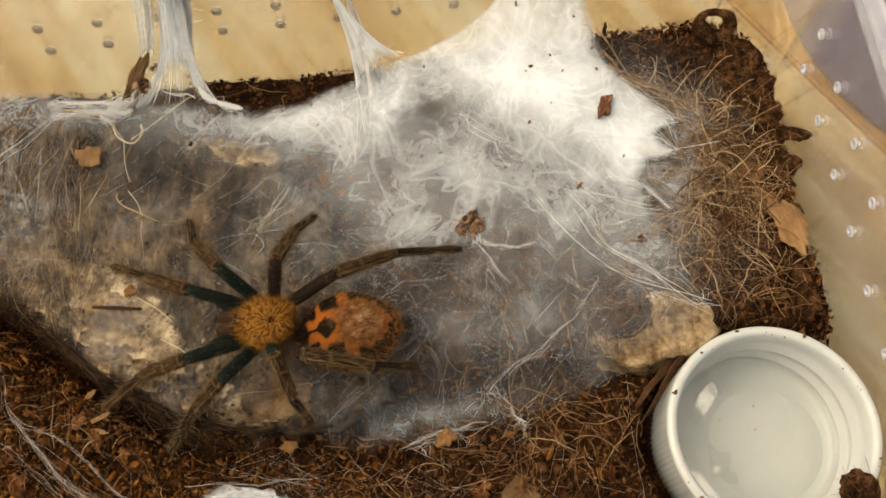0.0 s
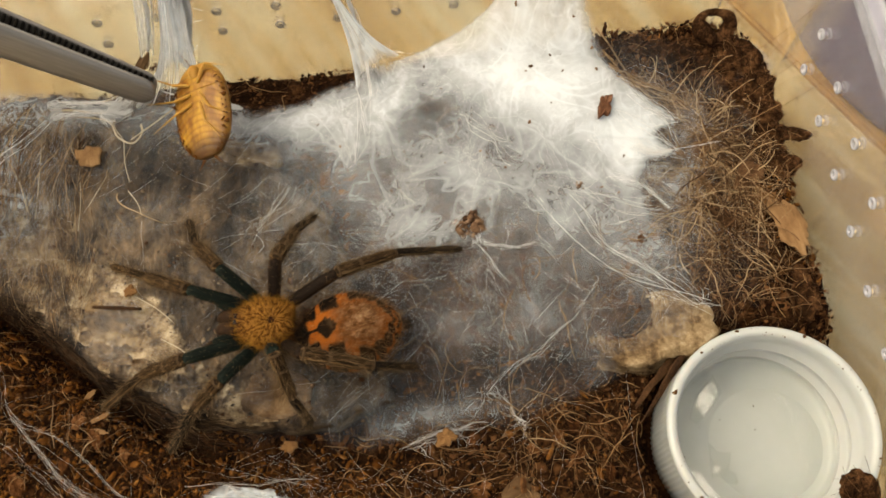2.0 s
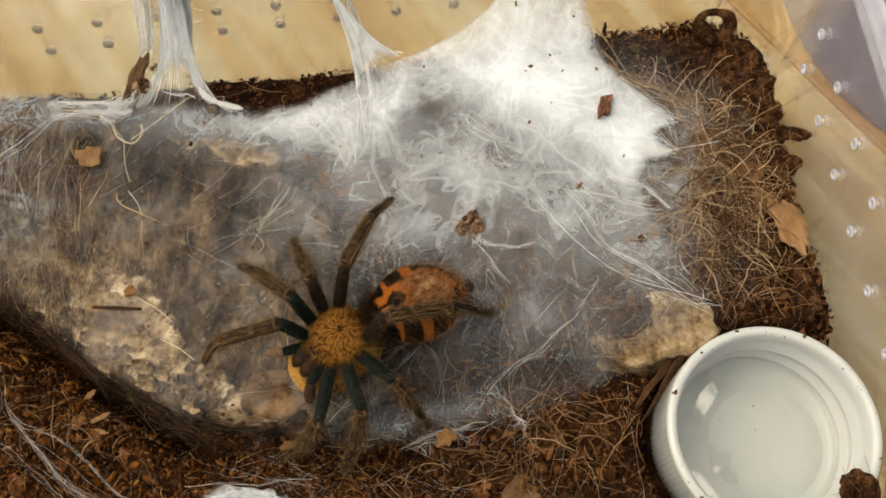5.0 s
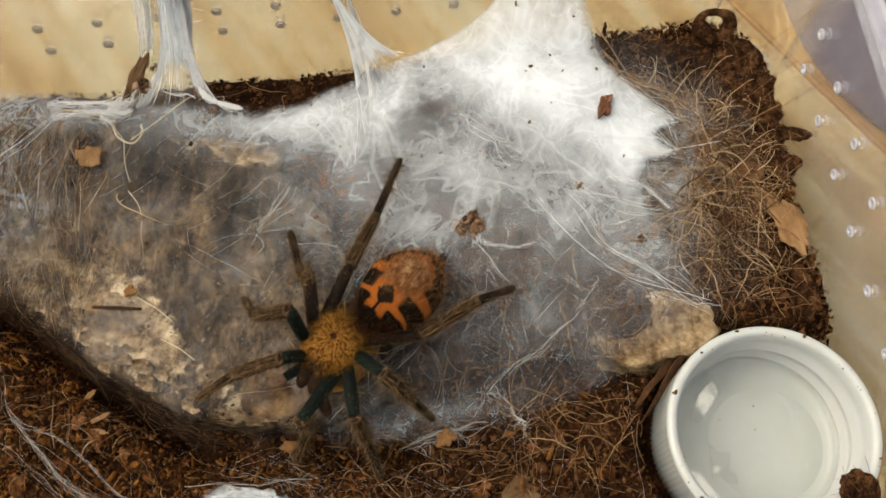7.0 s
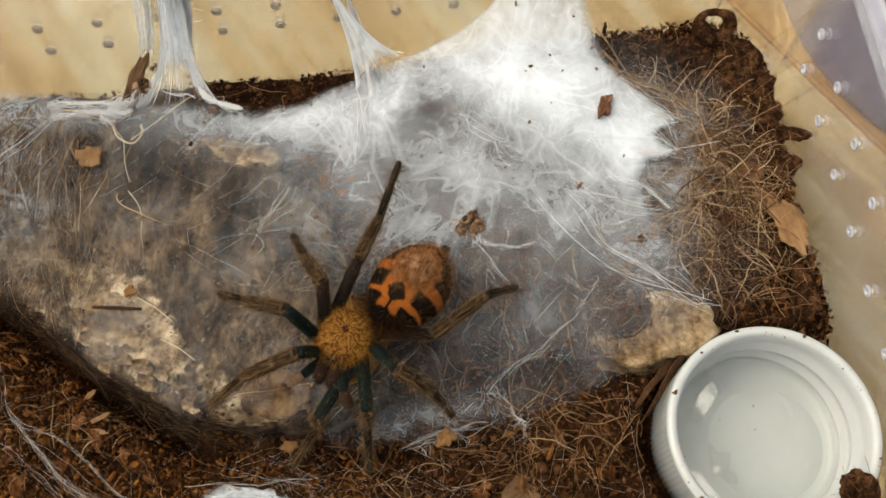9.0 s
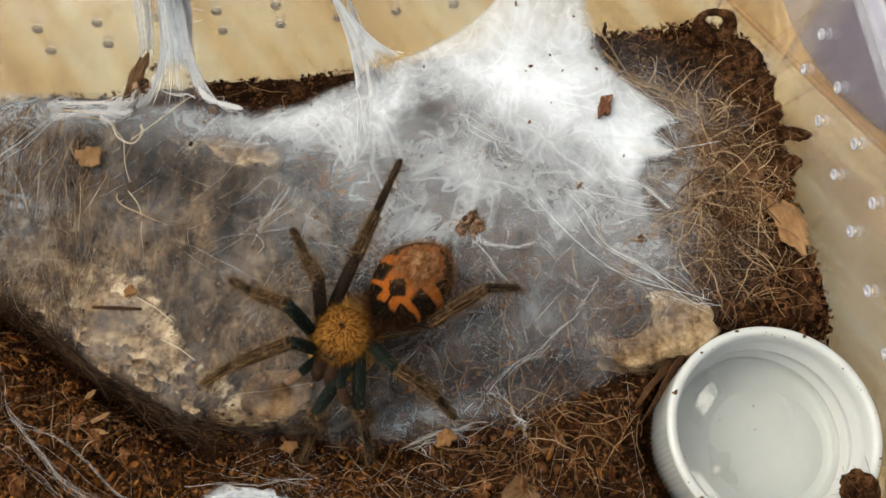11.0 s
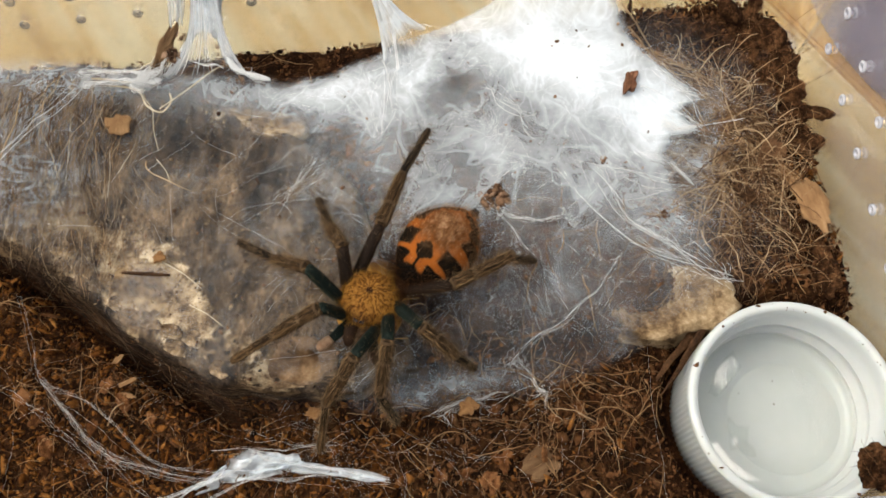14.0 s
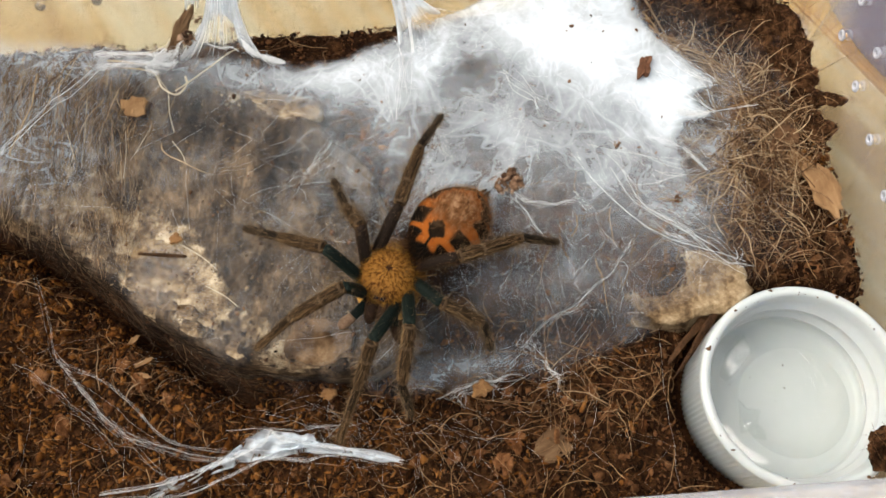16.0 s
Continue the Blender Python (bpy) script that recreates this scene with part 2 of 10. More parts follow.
worn_bark()
CHIP = mat("wood_chip", [(0.3, (0.11, 0.05, 0.02)), (0.6, (0.24, 0.125, 0.052)), (0.8, (0.36, 0.21, 0.095))], 300, 0.75, (0.6, 0.0003), stretch=(1, 0.25, 1), vary=0.25)
PALE_CHIP = mat("pale_wood_chip", [(0.3, (0.13, 0.066, 0.028)), (0.6, (0.26, 0.15, 0.072)), (0.8, (0.38, 0.25, 0.14))], 260, 0.75, (0.8, 0.0004), stretch=(1, 0.4, 1))
DEBRIS = mat("dark_debris", [(0.3, (0.02, 0.011, 0.007)), (0.6, (0.085, 0.042, 0.020)), (0.8, (0.17, 0.09, 0.045))], 700, 0.75, (0.8, 0.0004), vary=0.3)
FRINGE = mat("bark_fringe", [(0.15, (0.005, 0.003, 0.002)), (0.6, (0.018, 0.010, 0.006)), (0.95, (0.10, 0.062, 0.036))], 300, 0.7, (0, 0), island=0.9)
HUSK_FLAKE = mat("husk_flake", [(0.34, (0.028, 0.010, 0.004)), (0.50, (0.085, 0.033, 0.012)), (0.66, (0.19, 0.085, 0.034))], 520, 0.85, (1.0, 0.0006), vary=0.3)
STRAW = mat("straw_fibre", [(0.15, (0.05, 0.028, 0.014)), (0.5, (0.17, 0.105, 0.055)), (0.9, (0.42, 0.31, 0.19))], 300, 0.65, (0, 0), island=0.9)
LINE = mat("water_line", [(0.3, (0.10, 0.09, 0.075)), (0.7, (0.30, 0.29, 0.26))], 400, 0.7, (0, 0))
CAP = mat("white_cap_plastic", [(0.3, (0.40, 0.418, 0.408)), (0.7, (0.445, 0.463, 0.452))], 90, 0.32, (0.05, 0.0001), spec=0.5, sss=0.15)

ORANGE_WOOD = mat("orange_wood", [(0.35, (0.60, 0.315, 0.070)), (0.6, (0.78, 0.45, 0.120))], 60, 0.45, (0.15, 0.0003), stretch=(1, 0.08, 1))
MAUVE = mat("mauve_cloth", [(0.3, (0.155, 0.125, 0.175)), (0.7, (0.215, 0.18, 0.235))], 300, 0.85, (0.3, 0.0003))
BEAD = clear_plastic("plastic_bead", 0.42, (0.80, 0.81, 0.88), 0.05)
VENT_GREY = clear_plastic("grey_vent", 0.34, (0.80, 0.79, 0.77), 0.6, (0.36, 0.33, 0.30), shine=0.05)
WATER = water_surface()

def carapace_coat():
    """Golden coat with dark lines that run out from the pit in its middle."""
    m, nt, bs = nodes_of("golden_carapace")
    tc = nt.nodes.new("ShaderNodeTexCoord")
    sep = nt.nodes.new("ShaderNodeSeparateXYZ")
    nt.links.new(tc.outputs["Object"], sep.inputs[0])
    x = math_node(nt, "ADD", sep.outputs[0], 0.0009)
    ang = math_node(nt, "ARCTAN2", sep.outputs[1], x)
    rays = math_node(nt, "POWER", math_node(nt, "ABSOLUTE", math_node(nt, "SINE", math_node(nt, "ADD", math_node(nt, "MULTIPLY", ang, 8.0), math_node(nt, "MULTIPLY", tex(nt, 700), 13.0)))), 0.6)
    r2 = math_node(nt, "ADD", math_node(nt, "MULTIPLY", x, x), math_node(nt, "MULTIPLY", sep.outputs[1], sep.outputs[1]))
    pit = math_node(nt, "LESS_THAN", r2, 2.2e-7)
    grain = tex(nt, 2500, 4, 0.7)
    fac = math_node(nt, "ADD", math_node(nt, "MULTIPLY", rays, 0.36), math_node(nt, "MULTIPLY", grain, 0.64))
    col = ramp(nt, fac, [(0.36, (0.035, 0.012, 0.003)), (0.56, (0.125, 0.048, 0.009)), (0.80, (0.31, 0.150, 0.036))])
    brow = math_node(nt, "MULTIPLY", math_node(nt, "SUBTRACT", math_node(nt, "ADD", sep.outputs[0], math_node(nt, "MULTIPLY", tex(nt, 900), 0.0014)), 0.0026), 600.0, True)
    col = mixed(nt, math_node(nt, "MULTIPLY", brow, 0.7), col, (0.035, 0.014, 0.006))
    nt.links.new(mixed(nt, pit, col, (0.03, 0.012, 0.006)), bs.inputs["Base Color"])
    bs.inputs["Roughness"].default_value, bs.inputs["Specular IOR Level"].default_value = 0.65, 0.03
    bump(nt, bs, fac, 0.6, 0.0003)
    return m


def abdomen_coat():
    """Rust orange with black stripes, by the marking that the mesh carries."""
    m, nt, bs = nodes_of("tiger_abdomen")
    at = nt.nodes.new("ShaderNodeAttribute")
    at.attribute_name = "marking"
    g = tex(nt, 1600, 4, 0.7)
    fac = math_node(nt, "ADD", at.outputs["Fac"], math_node(nt, "MULTIPLY", math_node(nt, "SUBTRACT", g, 0.5), 0.5), True)
    dust = nt.nodes.new("ShaderNodeAttribute")
    dust.attribute_name = "fuzz"
    col = ramp(nt, fac, [(0.06, (0.225, 0.062, 0.010)), (0.20, (0.165, 0.046, 0.008)), (0.36, (0.080, 0.027, 0.008)), (0.52, (0.032, 0.013, 0.005)), (0.72, (0.004, 0.003, 0.002))])
    fz = math_node(nt, "MULTIPLY", dust.outputs["Fac"], math_node(nt, "ADD", tex(nt, 2200, 4, 0.7), 0.2), True)
    tan = ramp(nt, tex(nt, 900, 4, 0.7), [(0.36, (0.065, 0.026, 0.009)), (0.50, (0.17, 0.076, 0.030)), (0.64, (0.36, 0.21, 0.115))])
    nt.links.new(mixed(nt, fz, col, tan), bs.inputs["Base Color"])
    bs.inputs["Roughness"].default_value, bs.inputs["Specular IOR Level"].default_value = 0.75, 0.02
    bump(nt, bs, g, 0.5, 0.0003)
    return m


CARAPACE, ABDOMEN = carapace_coat(), abdomen_coat()
GOLD_HAIR = mat("golden_hair", [(0.2, (0.10, 0.034, 0.005)), (0.8, (0.36, 0.18, 0.032))], 500, 0.5, (0, 0), island=1.0)
DARK_HAIR = mat("dark_rust_hair", [(0.2, (0.008, 0.004, 0.002)), (0.6, (0.026, 0.010, 0.004)), (0.94, (0.075, 0.030, 0.010))], 500, 0.55, (0, 0), island=1.0)
WAIST = mat("dark_waist", [(0.3, (0.008, 0.004, 0.002)), (0.7, (0.034, 0.013, 0.005))], 1500, 0.7, (0.5, 0.0002))
RUST_HAIR = mat("rust_hair", [(0.2, (0.030, 0.013, 0.005)), (0.5, (0.17, 0.068, 0.020)), (0.88, (0.44, 0.27, 0.14))], 500, 0.55, (0, 0), island=1.0)
LEG_HAIR = mat("brown_hair", [(0.2, (0.016, 0.009, 0.004)), (0.55, (0.070, 0.040, 0.018)), (0.92, (0.30, 0.20, 0.11))], 500, 0.55, (0, 0), island=1.0)
TEAL = mat("dark_teal_leg", [(0.36, (0.003, 0.004, 0.003)), (0.50, (0.006, 0.009, 0.007)), (0.60, (0.013, 0.019, 0.015)), (0.72, (0.05, 0.047, 0.030))], 1800, 0.55, (0.4, 0.0002), stretch=(0.03, 1, 1), fine=2, spec=0.04)
BLACK_LEG = mat("black_brown_leg", [(0.30, (0.005, 0.004, 0.003)), (0.55, (0.016, 0.010, 0.007)), (0.75, (0.09, 0.045, 0.02))], 1800, 0.6, (0.4, 0.0002), stretch=(0.03, 1, 1), fine=2)
SHIN = mat("striped_brown_leg", [(0.40, (0.008, 0.005, 0.003)), (0.50, (0.034, 0.019, 0.009)), (0.58, (0.095, 0.054, 0.024)), (0.67, (0.27, 0.18, 0.09))], 2300, 0.6, (0.5, 0.0002), stretch=(0.03, 1, 1), fine=2)
FOOT = mat("dark_foot", [(0.40, (0.005, 0.004, 0.003)), (0.53, (0.018, 0.012, 0.008)), (0.66, (0.085, 0.054, 0.028))], 2300, 0.65, (0.5, 0.0002), stretch=(0.03, 1, 1), fine=2)
EYE = mat("eye_black", [(0.3, (0.006, 0.005, 0.005)), (0.7, (0.012, 0.01, 0.01))], 900, 0.1, (0, 0), spec=0.5)
JAW = mat("dark_jaw", [(0.3, (0.010, 0.006, 0.004)), (0.7, (0.045, 0.024, 0.014))], 900, 0.5, (0.4, 0.0002))
PALP_TIP = mat("pale_palp", [(0.3, (0.12, 0.065, 0.038)), (0.7, (0.26, 0.165, 0.105))], 900, 0.55, (0.4, 0.0002))
def amber_shell():
    """Translucent amber skin: fine dark arcs between the rings of the body, darker towards the tail and the rim."""
    m, nt, bs = nodes_of("amber_roach")
    tc, sep = nt.nodes.new("ShaderNodeTexCoord"), nt.nodes.new("ShaderNodeSeparateXYZ")
    nt.links.new(tc.outputs["Object"], sep.inputs[0])
    x, y = sep.outputs[0], sep.outputs[1]
    yy = math_node(nt, "MULTIPLY", y, y)
    bow = math_node(nt, "ADD", x, math_node(nt, "MULTIPLY", yy, 95.0))
    wave = math_node(nt, "ABSOLUTE", math_node(nt, "SINE", math_node(nt, "MULTIPLY", bow, 3300.0)))
    seams = math_node(nt, "SUBTRACT", 1.0, math_node(nt, "POWER", wave, 0.45))
    col = ramp(nt, tex(nt, 500, 4, 0.6, (0.4, 1, 1)), [(0.38, (0.20, 0.080, 0.008)), (0.62, (0.47, 0.245, 0.032))])
    col = mixed(nt, math_node(nt, "MULTIPLY", seams, 0.6), col, (0.13, 0.046, 0.005))
    tail = math_node(nt, "MULTIPLY", math_node(nt, "SUBTRACT", math_node(nt, "MULTIPLY", x, -1.0), math_node(nt, "SUBTRACT", 0.0050, math_node(nt, "MULTIPLY", tex(nt, 500), 0.003))), 420.0, True)
    rim = math_node(nt, "MULTIPLY", math_node(nt, "SUBTRACT", yy, 1.1e-5), 0.9e5, True)
    dark = math_node(nt, "MAXIMUM", math_node(nt, "MULTIPLY", tail, 0.85), math_node(nt, "MULTIPLY", rim, 0.6))
    nt.links.new(mixed(nt, dark, col, (0.055, 0.019, 0.004)), bs.inputs["Base Color"])
    bs.inputs["Roughness"].default_value, bs.inputs["Specular IOR Level"].default_value = 0.36, 0.25
    bs.inputs["Subsurface Weight"].default_value, bs.inputs["Subsurface Scale"].default_value = 0.45, 0.001
    bs.inputs["Subsurface Radius"].default_value = (1, 0.6, 0.3)
    bump(nt, bs, wave, 0.2, 0.0002)
    return m


AMBER = amber_shell()
AMBER_DARK = mat("dark_amber", [(0.3, (0.045, 0.015, 0.004)), (0.7, (0.15, 0.058, 0.013))], 500, 0.35, (0.2, 0.0002))
AMBER_PALE = mat("pale_amber", [(0.3, (0.30, 0.14, 0.025)), (0.7, (0.45, 0.26, 0.075))], 500, 0.4, (0.2, 0.0002), sss=0.3)
STEEL = mat("brushed_steel", [(0.3, (0.20, 0.180, 0.165)), (0.7, (0.31, 0.286, 0.266))], 900, 0.42, (0.15, 0.0001), metal=0.85, spec=0.5, stretch=(0.04, 1, 1))
STEEL_DARK = mat("tarnished_steel", [(0.3, (0.012, 0.010, 0.009)), (0.7, (0.04, 0.036, 0.032))], 900, 0.5, (0.3, 0.0001), metal=0.6)
RUST = mat("rust_spot", [(0.3, (0.07, 0.035, 0.018)), (0.7, (0.16, 0.08, 0.04))], 1500, 0.8, (0.5, 0.0001))
ROOT = mat("tan_root", [(0.15, (0.04, 0.018, 0.008)), (0.5, (0.16, 0.085, 0.040)), (0.92, (0.47, 0.335, 0.20))], 300, 0.65, (0.4, 0.0002), island=0.8)
LEAF = mat("dry_leaf", [(0.3, (0.07, 0.038, 0.018)), (0.6, (0.17, 0.10, 0.052)), (0.8, (0.28, 0.19, 0.11))], 250, 0.7, (0.6, 0.0003), stretch=(0.3, 1, 1), vary=0.2)
HUSK = mat("brown_husk", [(0.3, (0.04, 0.018, 0.010)), (0.55, (0.14, 0.062, 0.034)), (0.8, (0.34, 0.20, 0.13))], 900, 0.6, (0.8, 0.0003))
HUSK_CRUMB = mat("brown_clod", [(0.2, (0.045, 0.024, 0.015)), (0.5, (0.15, 0.085, 0.050)), (0.85, (0.33, 0.21, 0.135))], 700, 0.8, (0.7, 0.0003), island=0.6)
DARK_PEAT = mat("dark_peat", [(0.36, (0.008, 0.004, 0.002)), (0.48, (0.030, 0.013, 0.006)), (0.57, (0.098, 0.045, 0.019)), (0.70, (0.23, 0.115, 0.050))], 420, 0.88, (1.0, 0.0009), fine=5)
JOINT = mat("pale_joint", [(0.3, (0.030, 0.018, 0.010)), (0.7, (0.090, 0.056, 0.030))], 900, 0.6, (0.3, 0.0001))


# ---- small mesh tools ----
def part(name, bm, material, parent=None, label="", smooth=True):
    """One mesh object from a bmesh, under a thing or a part."""
    me = bpy.data.meshes.new(name)
    bm.normal_update()
    bm.to_mesh(me)
    bm.free()
    return linked(name, me, material, parent, label, smooth)


def linked(name, me, material, parent=None, label="", smooth=True):
    me.materials.append(material)
    if smooth:
        me.polygons.foreach_set("use_smooth", [True] * len(me.polygons))
    ob = new(name, me)
    if parent:
        ob.parent = parent
    return tagged(ob, label)


def mesh_of(name, verts, faces):
    me = bpy.data.meshes.new(name)
    me.from_pydata([tuple(v) for v in verts], [], faces)
    me.update()
    return me


def nz(x, y, z=0.0, s=1.0):
    return noise.noise(Vector((x * s, y * s, z)))


def fbm(x, y, z=0.0, s=1.0):
    return nz(x, y, z, s) + 0.5 * nz(x, y, z + 7, s * 2.1) + 0.25 * nz(x, y, z + 13, s * 4.3)


def ease(a, b, v):
    t = min(1.0, max(0.0, (v - a) / (b - a)))
    return t * t * (3 - 2 * t)


def tubes(name, paths, material, parent=None, label="", sides=3):
    """Thin rods along paths: each a list of (x, y, z, radius) in millimetres, in one mesh."""
    verts, faces = [], []
    for path in paths:
        base = len(verts)
        pts = [Vector(p[:3]) for p in path]
        for i, p in enumerate(path):
            d = (pts[min(i + 1, len(pts) - 1)] - pts[max(i - 1, 0)])
            d = d.normalized() if d.length > 1e-9 else Vector((1, 0, 0))
            a = d.cross(Vector((0, 0, 1)))
            a = a.normalized() if a.length > 1e-4 else Vector((1, 0, 0))
            b = d.cross(a)
            for k in range(sides):
                w = 2 * math.pi * k / sides
                verts.append((pts[i] + (a * math.cos(w) + b * math.sin(w)) * p[3]) * MM)
        n = len(path)
        for i in range(n - 1):
            for k in range(sides):
                j = (k + 1) % sides
                faces.append((base + i * sides + k, base + i * sides + j, base + (i + 1) * sides + j, base + (i + 1) * sides + k))
        faces.append(tuple(base + k for k in reversed(range(sides))))
        faces.append(tuple(base + (n - 1) * sides + k for k in range(sides)))
    return linked(name, mesh_of(name, verts, faces), material, parent, label)


def arc_path(rnd, x, y, z, ang, length, radius, steps=6, curl=0.5, lift=0.0, follow=None, taper=0.4):
    """A wandering fibre from a place in a direction, in millimetres."""
    out, a = [], ang
    k = rnd.uniform(-curl, curl) / steps * 2
    for i in range(steps + 1):
        t = i / steps
        zz = (follow(x, y) if follow else z) + lift * math.sin(math.pi * t)
        out.append((x, y, zz, radius * (1 - taper * t)))
        x += math.cos(a) * length / steps
        y += math.sin(a) * length / steps
        a += k + rnd.uniform(-curl, curl) * 0.35
    return out


def chunks(name, spots, material, parent=None, label="", shreds=0.0):
    """Many angular crumbs in one mesh: spots are (x, y, z, size) in millimetres."""
    bm = bmesh.new()
    bmesh.ops.create_icosphere(bm, subdivisions=1, radius=1.0)
    base = np.array([v.co for v in bm.verts])
    fc = np.array([[v.index for v in f.verts] for f in bm.faces])
    bm.free()
    rng = np.random.default_rng(len(spots) + 11)
    n, k = len(spots), len(base)
    s = np.array(spots)
    shape = base[None] * (1 + rng.uniform(-0.55, 0.55, (n, k, 1)))
    shape *= rng.uniform(0.3, 1.3, (n, 1, 3))
    shape[:, :, 2] *= rng.uniform(0.35, 1.0, (n, 1))
    # some of them are shreds, longer than broad
    shape *= np.where(rng.random((n, 1, 1)) < shreds, np.array([2.4, 0.75, 0.5]), 1.0)
    q = rng.normal(size=(n, 3, 3))
    q = np.linalg.qr(q)[0]
    shape = np.einsum("nij,nkj->nki", q, shape) * s[:, None, 3:4] + s[:, None, :3]
    faces = (fc[None] + (np.arange(n) * k)[:, None, None]).reshape(-1, 3)
    me = bpy.data.meshes.new(name)
    v = (shape.reshape(-1, 3) * MM)
    me.vertices.add(len(v))
    me.vertices.foreach_set("co", v.ravel())
    me.loops.add(faces.size)
    me.loops.foreach_set("vertex_index", faces.ravel().astype(np.int32))
    me.polygons.add(len(faces))
    me.polygons.foreach_set("loop_start", np.arange(0, faces.size, 3, dtype=np.int32))
    me.update(calc_edges=True)
    return linked(name, me, material, parent, label, smooth=False)


def lathe(profile, steps=96, ripple=None):
    """A turned solid from (radius, z) in millimetres, closed at the axis where the radius is 0."""
    bm = bmesh.new()
    rings = []
    for r, z in profile:
        if r == 0:
            rings.append([bm.verts.new((0, 0, z * MM))])
            continue
        ring = []
        for i in range(steps):
            a = 2 * math.pi * i / steps
            rr = r + (ripple(i, r, z) if ripple else 0)
            ring.append(bm.verts.new((rr * math.cos(a) * MM, rr * math.sin(a) * MM, z * MM)))
        rings.append(ring)
    for a, b in zip(rings, rings[1:]):
        for i in range(steps):
            j = (i + 1) % steps
            if len(a) == 1:
                bm.faces.new((a[0], b[j], b[i]))
            elif len(b) == 1:
                bm.faces.new((a[i], a[j], b[0]))
            else:
                bm.faces.new((a[i], a[j], b[j], b[i]))
    bmesh.ops.recalc_face_normals(bm, faces=bm.faces)
    return bm


# ---- the plan, in millimetres ----
BOX_TURN = radians(5.5)
U_RIGHT, U_LEFT, V_BACK, V_FRONT = 57.0, -96.0, 36.0, -45.6
Z_TABLE, Z_RIM, WALL = -31.0, 26.0, 0.6


def to_plan(u, v):
    return u * math.cos(BOX_TURN) - v * math.sin(BOX_TURN), u * math.sin(BOX_TURN) + v * math.cos(BOX_TURN)


def to_box(x, y):
    return x * math.cos(BOX_TURN) + y * math.sin(BOX_TURN), -x * math.sin(BOX_TURN) + y * math.cos(BOX_TURN)


def slab_low(x):
    return float(np.interp(x, [-100, -62, -49, -34, -17, -6, 17, 36], [10, -8.5, -18, -26.5, -27, -22.5, -18.5, -14.5])) + 1.0 * fbm(x, 0, 3, 0.18)


def slab_high(x):
    return float(np.interp(x, [-100, -60, -30, -16, -10, -6], [24, 22, 16, 4, -14, -24])) + 0.8 * fbm(x, 9, 3, 0.2)


def soil_z(x, y):
    """Height of the soil: a mound behind, lower ground in front of the bark, a hollow for the dish."""
    low = slab_low(min(x, 36.0))
    z = 0.2 + 1.2 * fbm(x, y, 1, 0.09) + 0.5 * fbm(x, y, 5, 0.33)
    front = 1 - ease(low - 2.5, low + 6, y)
    z -= 5.8 * front * (1 - 0.35 * ease(-10, 15, x))
    z -= 1.5 * ease(28, 40, x) * front
    z -= 4.6 * math.exp(-((y - low + 1.9) / 2.0) ** 2) * ease(-26, -36, x)
    z += 2.2 * ease(-16, -4, x) * ease(34, 24, x) * (1 - front) * ease(22, 8, y)
    u, v = to_box(x, y)
    z -= 4.5 * ease(22, 34, v) * ease(8, -14, x)
    z += 3.2 * math.exp(-((x - 47) ** 2 / 70 + (y - 32) ** 2 / 90))
    dish = ease(16.5, 14.2, math.hypot(x - 43.4, y + 27.1))
    return z * (1 - dish) + min(z, -7.4) * dish


def slab_z(x, y):
    return 3.0 + 1.1 * fbm(x, y, 2, 0.07) + 0.6 * fbm(x, y, 8, 0.3) + 0.9 * ease(-60, -20, x) * math.exp(-((y + 8) / 18) ** 2)


def web_z(x, y):
    """Height of the sheet of silk over bark and soil."""
    over = ease(slab_low(x) - 3, slab_low(x) + 5, y) * ease(46, 32, x)
    bed = 3.6 + 0.9 * fbm(x, y, 2, 0.07)
    z = max(soil_z(x, y) + 0.7, bed * over + (soil_z(x, y) + 0.8) * (1 - over))
    if slab_low(x) < y < slab_high(x):
        z = max(z, slab_z(x, y) + 0.55)
    dome = 6.5 * math.exp(-((x - 14) ** 2 / 620 + (y - 24) ** 2 / 190))
    lip = 9.0 * ease(26, 38.5, y) * math.exp(-((x - 15) / 14) ** 2)
    return z * (1 - 0.4 * math.exp(-((x - 14) ** 2 / 700 + (y - 22) ** 2 / 260))) + dome + lip + 0.25 * fbm(x, y, 4, 0.25)


# ---- table under the box ----
def build_table():
    table = tagged(new("table"), "pale wooden table top with streaked grain under the plastic box", "table", kind="structure")
    turn = pose(0, 0, 0, 0, 0, 36.4)
    for x0, x1, m in ((-330.0, 87.9, TABLE), (88.5, 300.0, ORANGE_WOOD)):
        bm = bmesh.new()
        bmesh.ops.create_cube(bm, size=1.0, matrix=pose((x0 + x1) / 2 * MM, 0, (Z_TABLE - 11) * MM) @ Matrix.Diagonal(((x1 - x0) * MM, 0.62, 0.022, 1)))
        bmesh.ops.bevel(bm, geom=bm.edges[:], offset=0.0007, segments=2, affect="EDGES")
        ob = part("plank", bm, m, table, smooth=False)
        ob.matrix_local = turn
    return table


def build_mat():
    bm = lathe([(0, 0), (49.0, 0.0), (51.0, 0.6), (51.4, 1.4), (50.8, 2.1), (48.5, 2.2), (0, 2.1)], 128)
    ob = part("table_mat", bm, MAUVE)
    ob.matrix_world = pose(0.1207, 0.0734, (Z_TABLE + 0.05) * MM)
    return tagged(ob, "round mauve cloth mat lying on the wooden table", "mat")


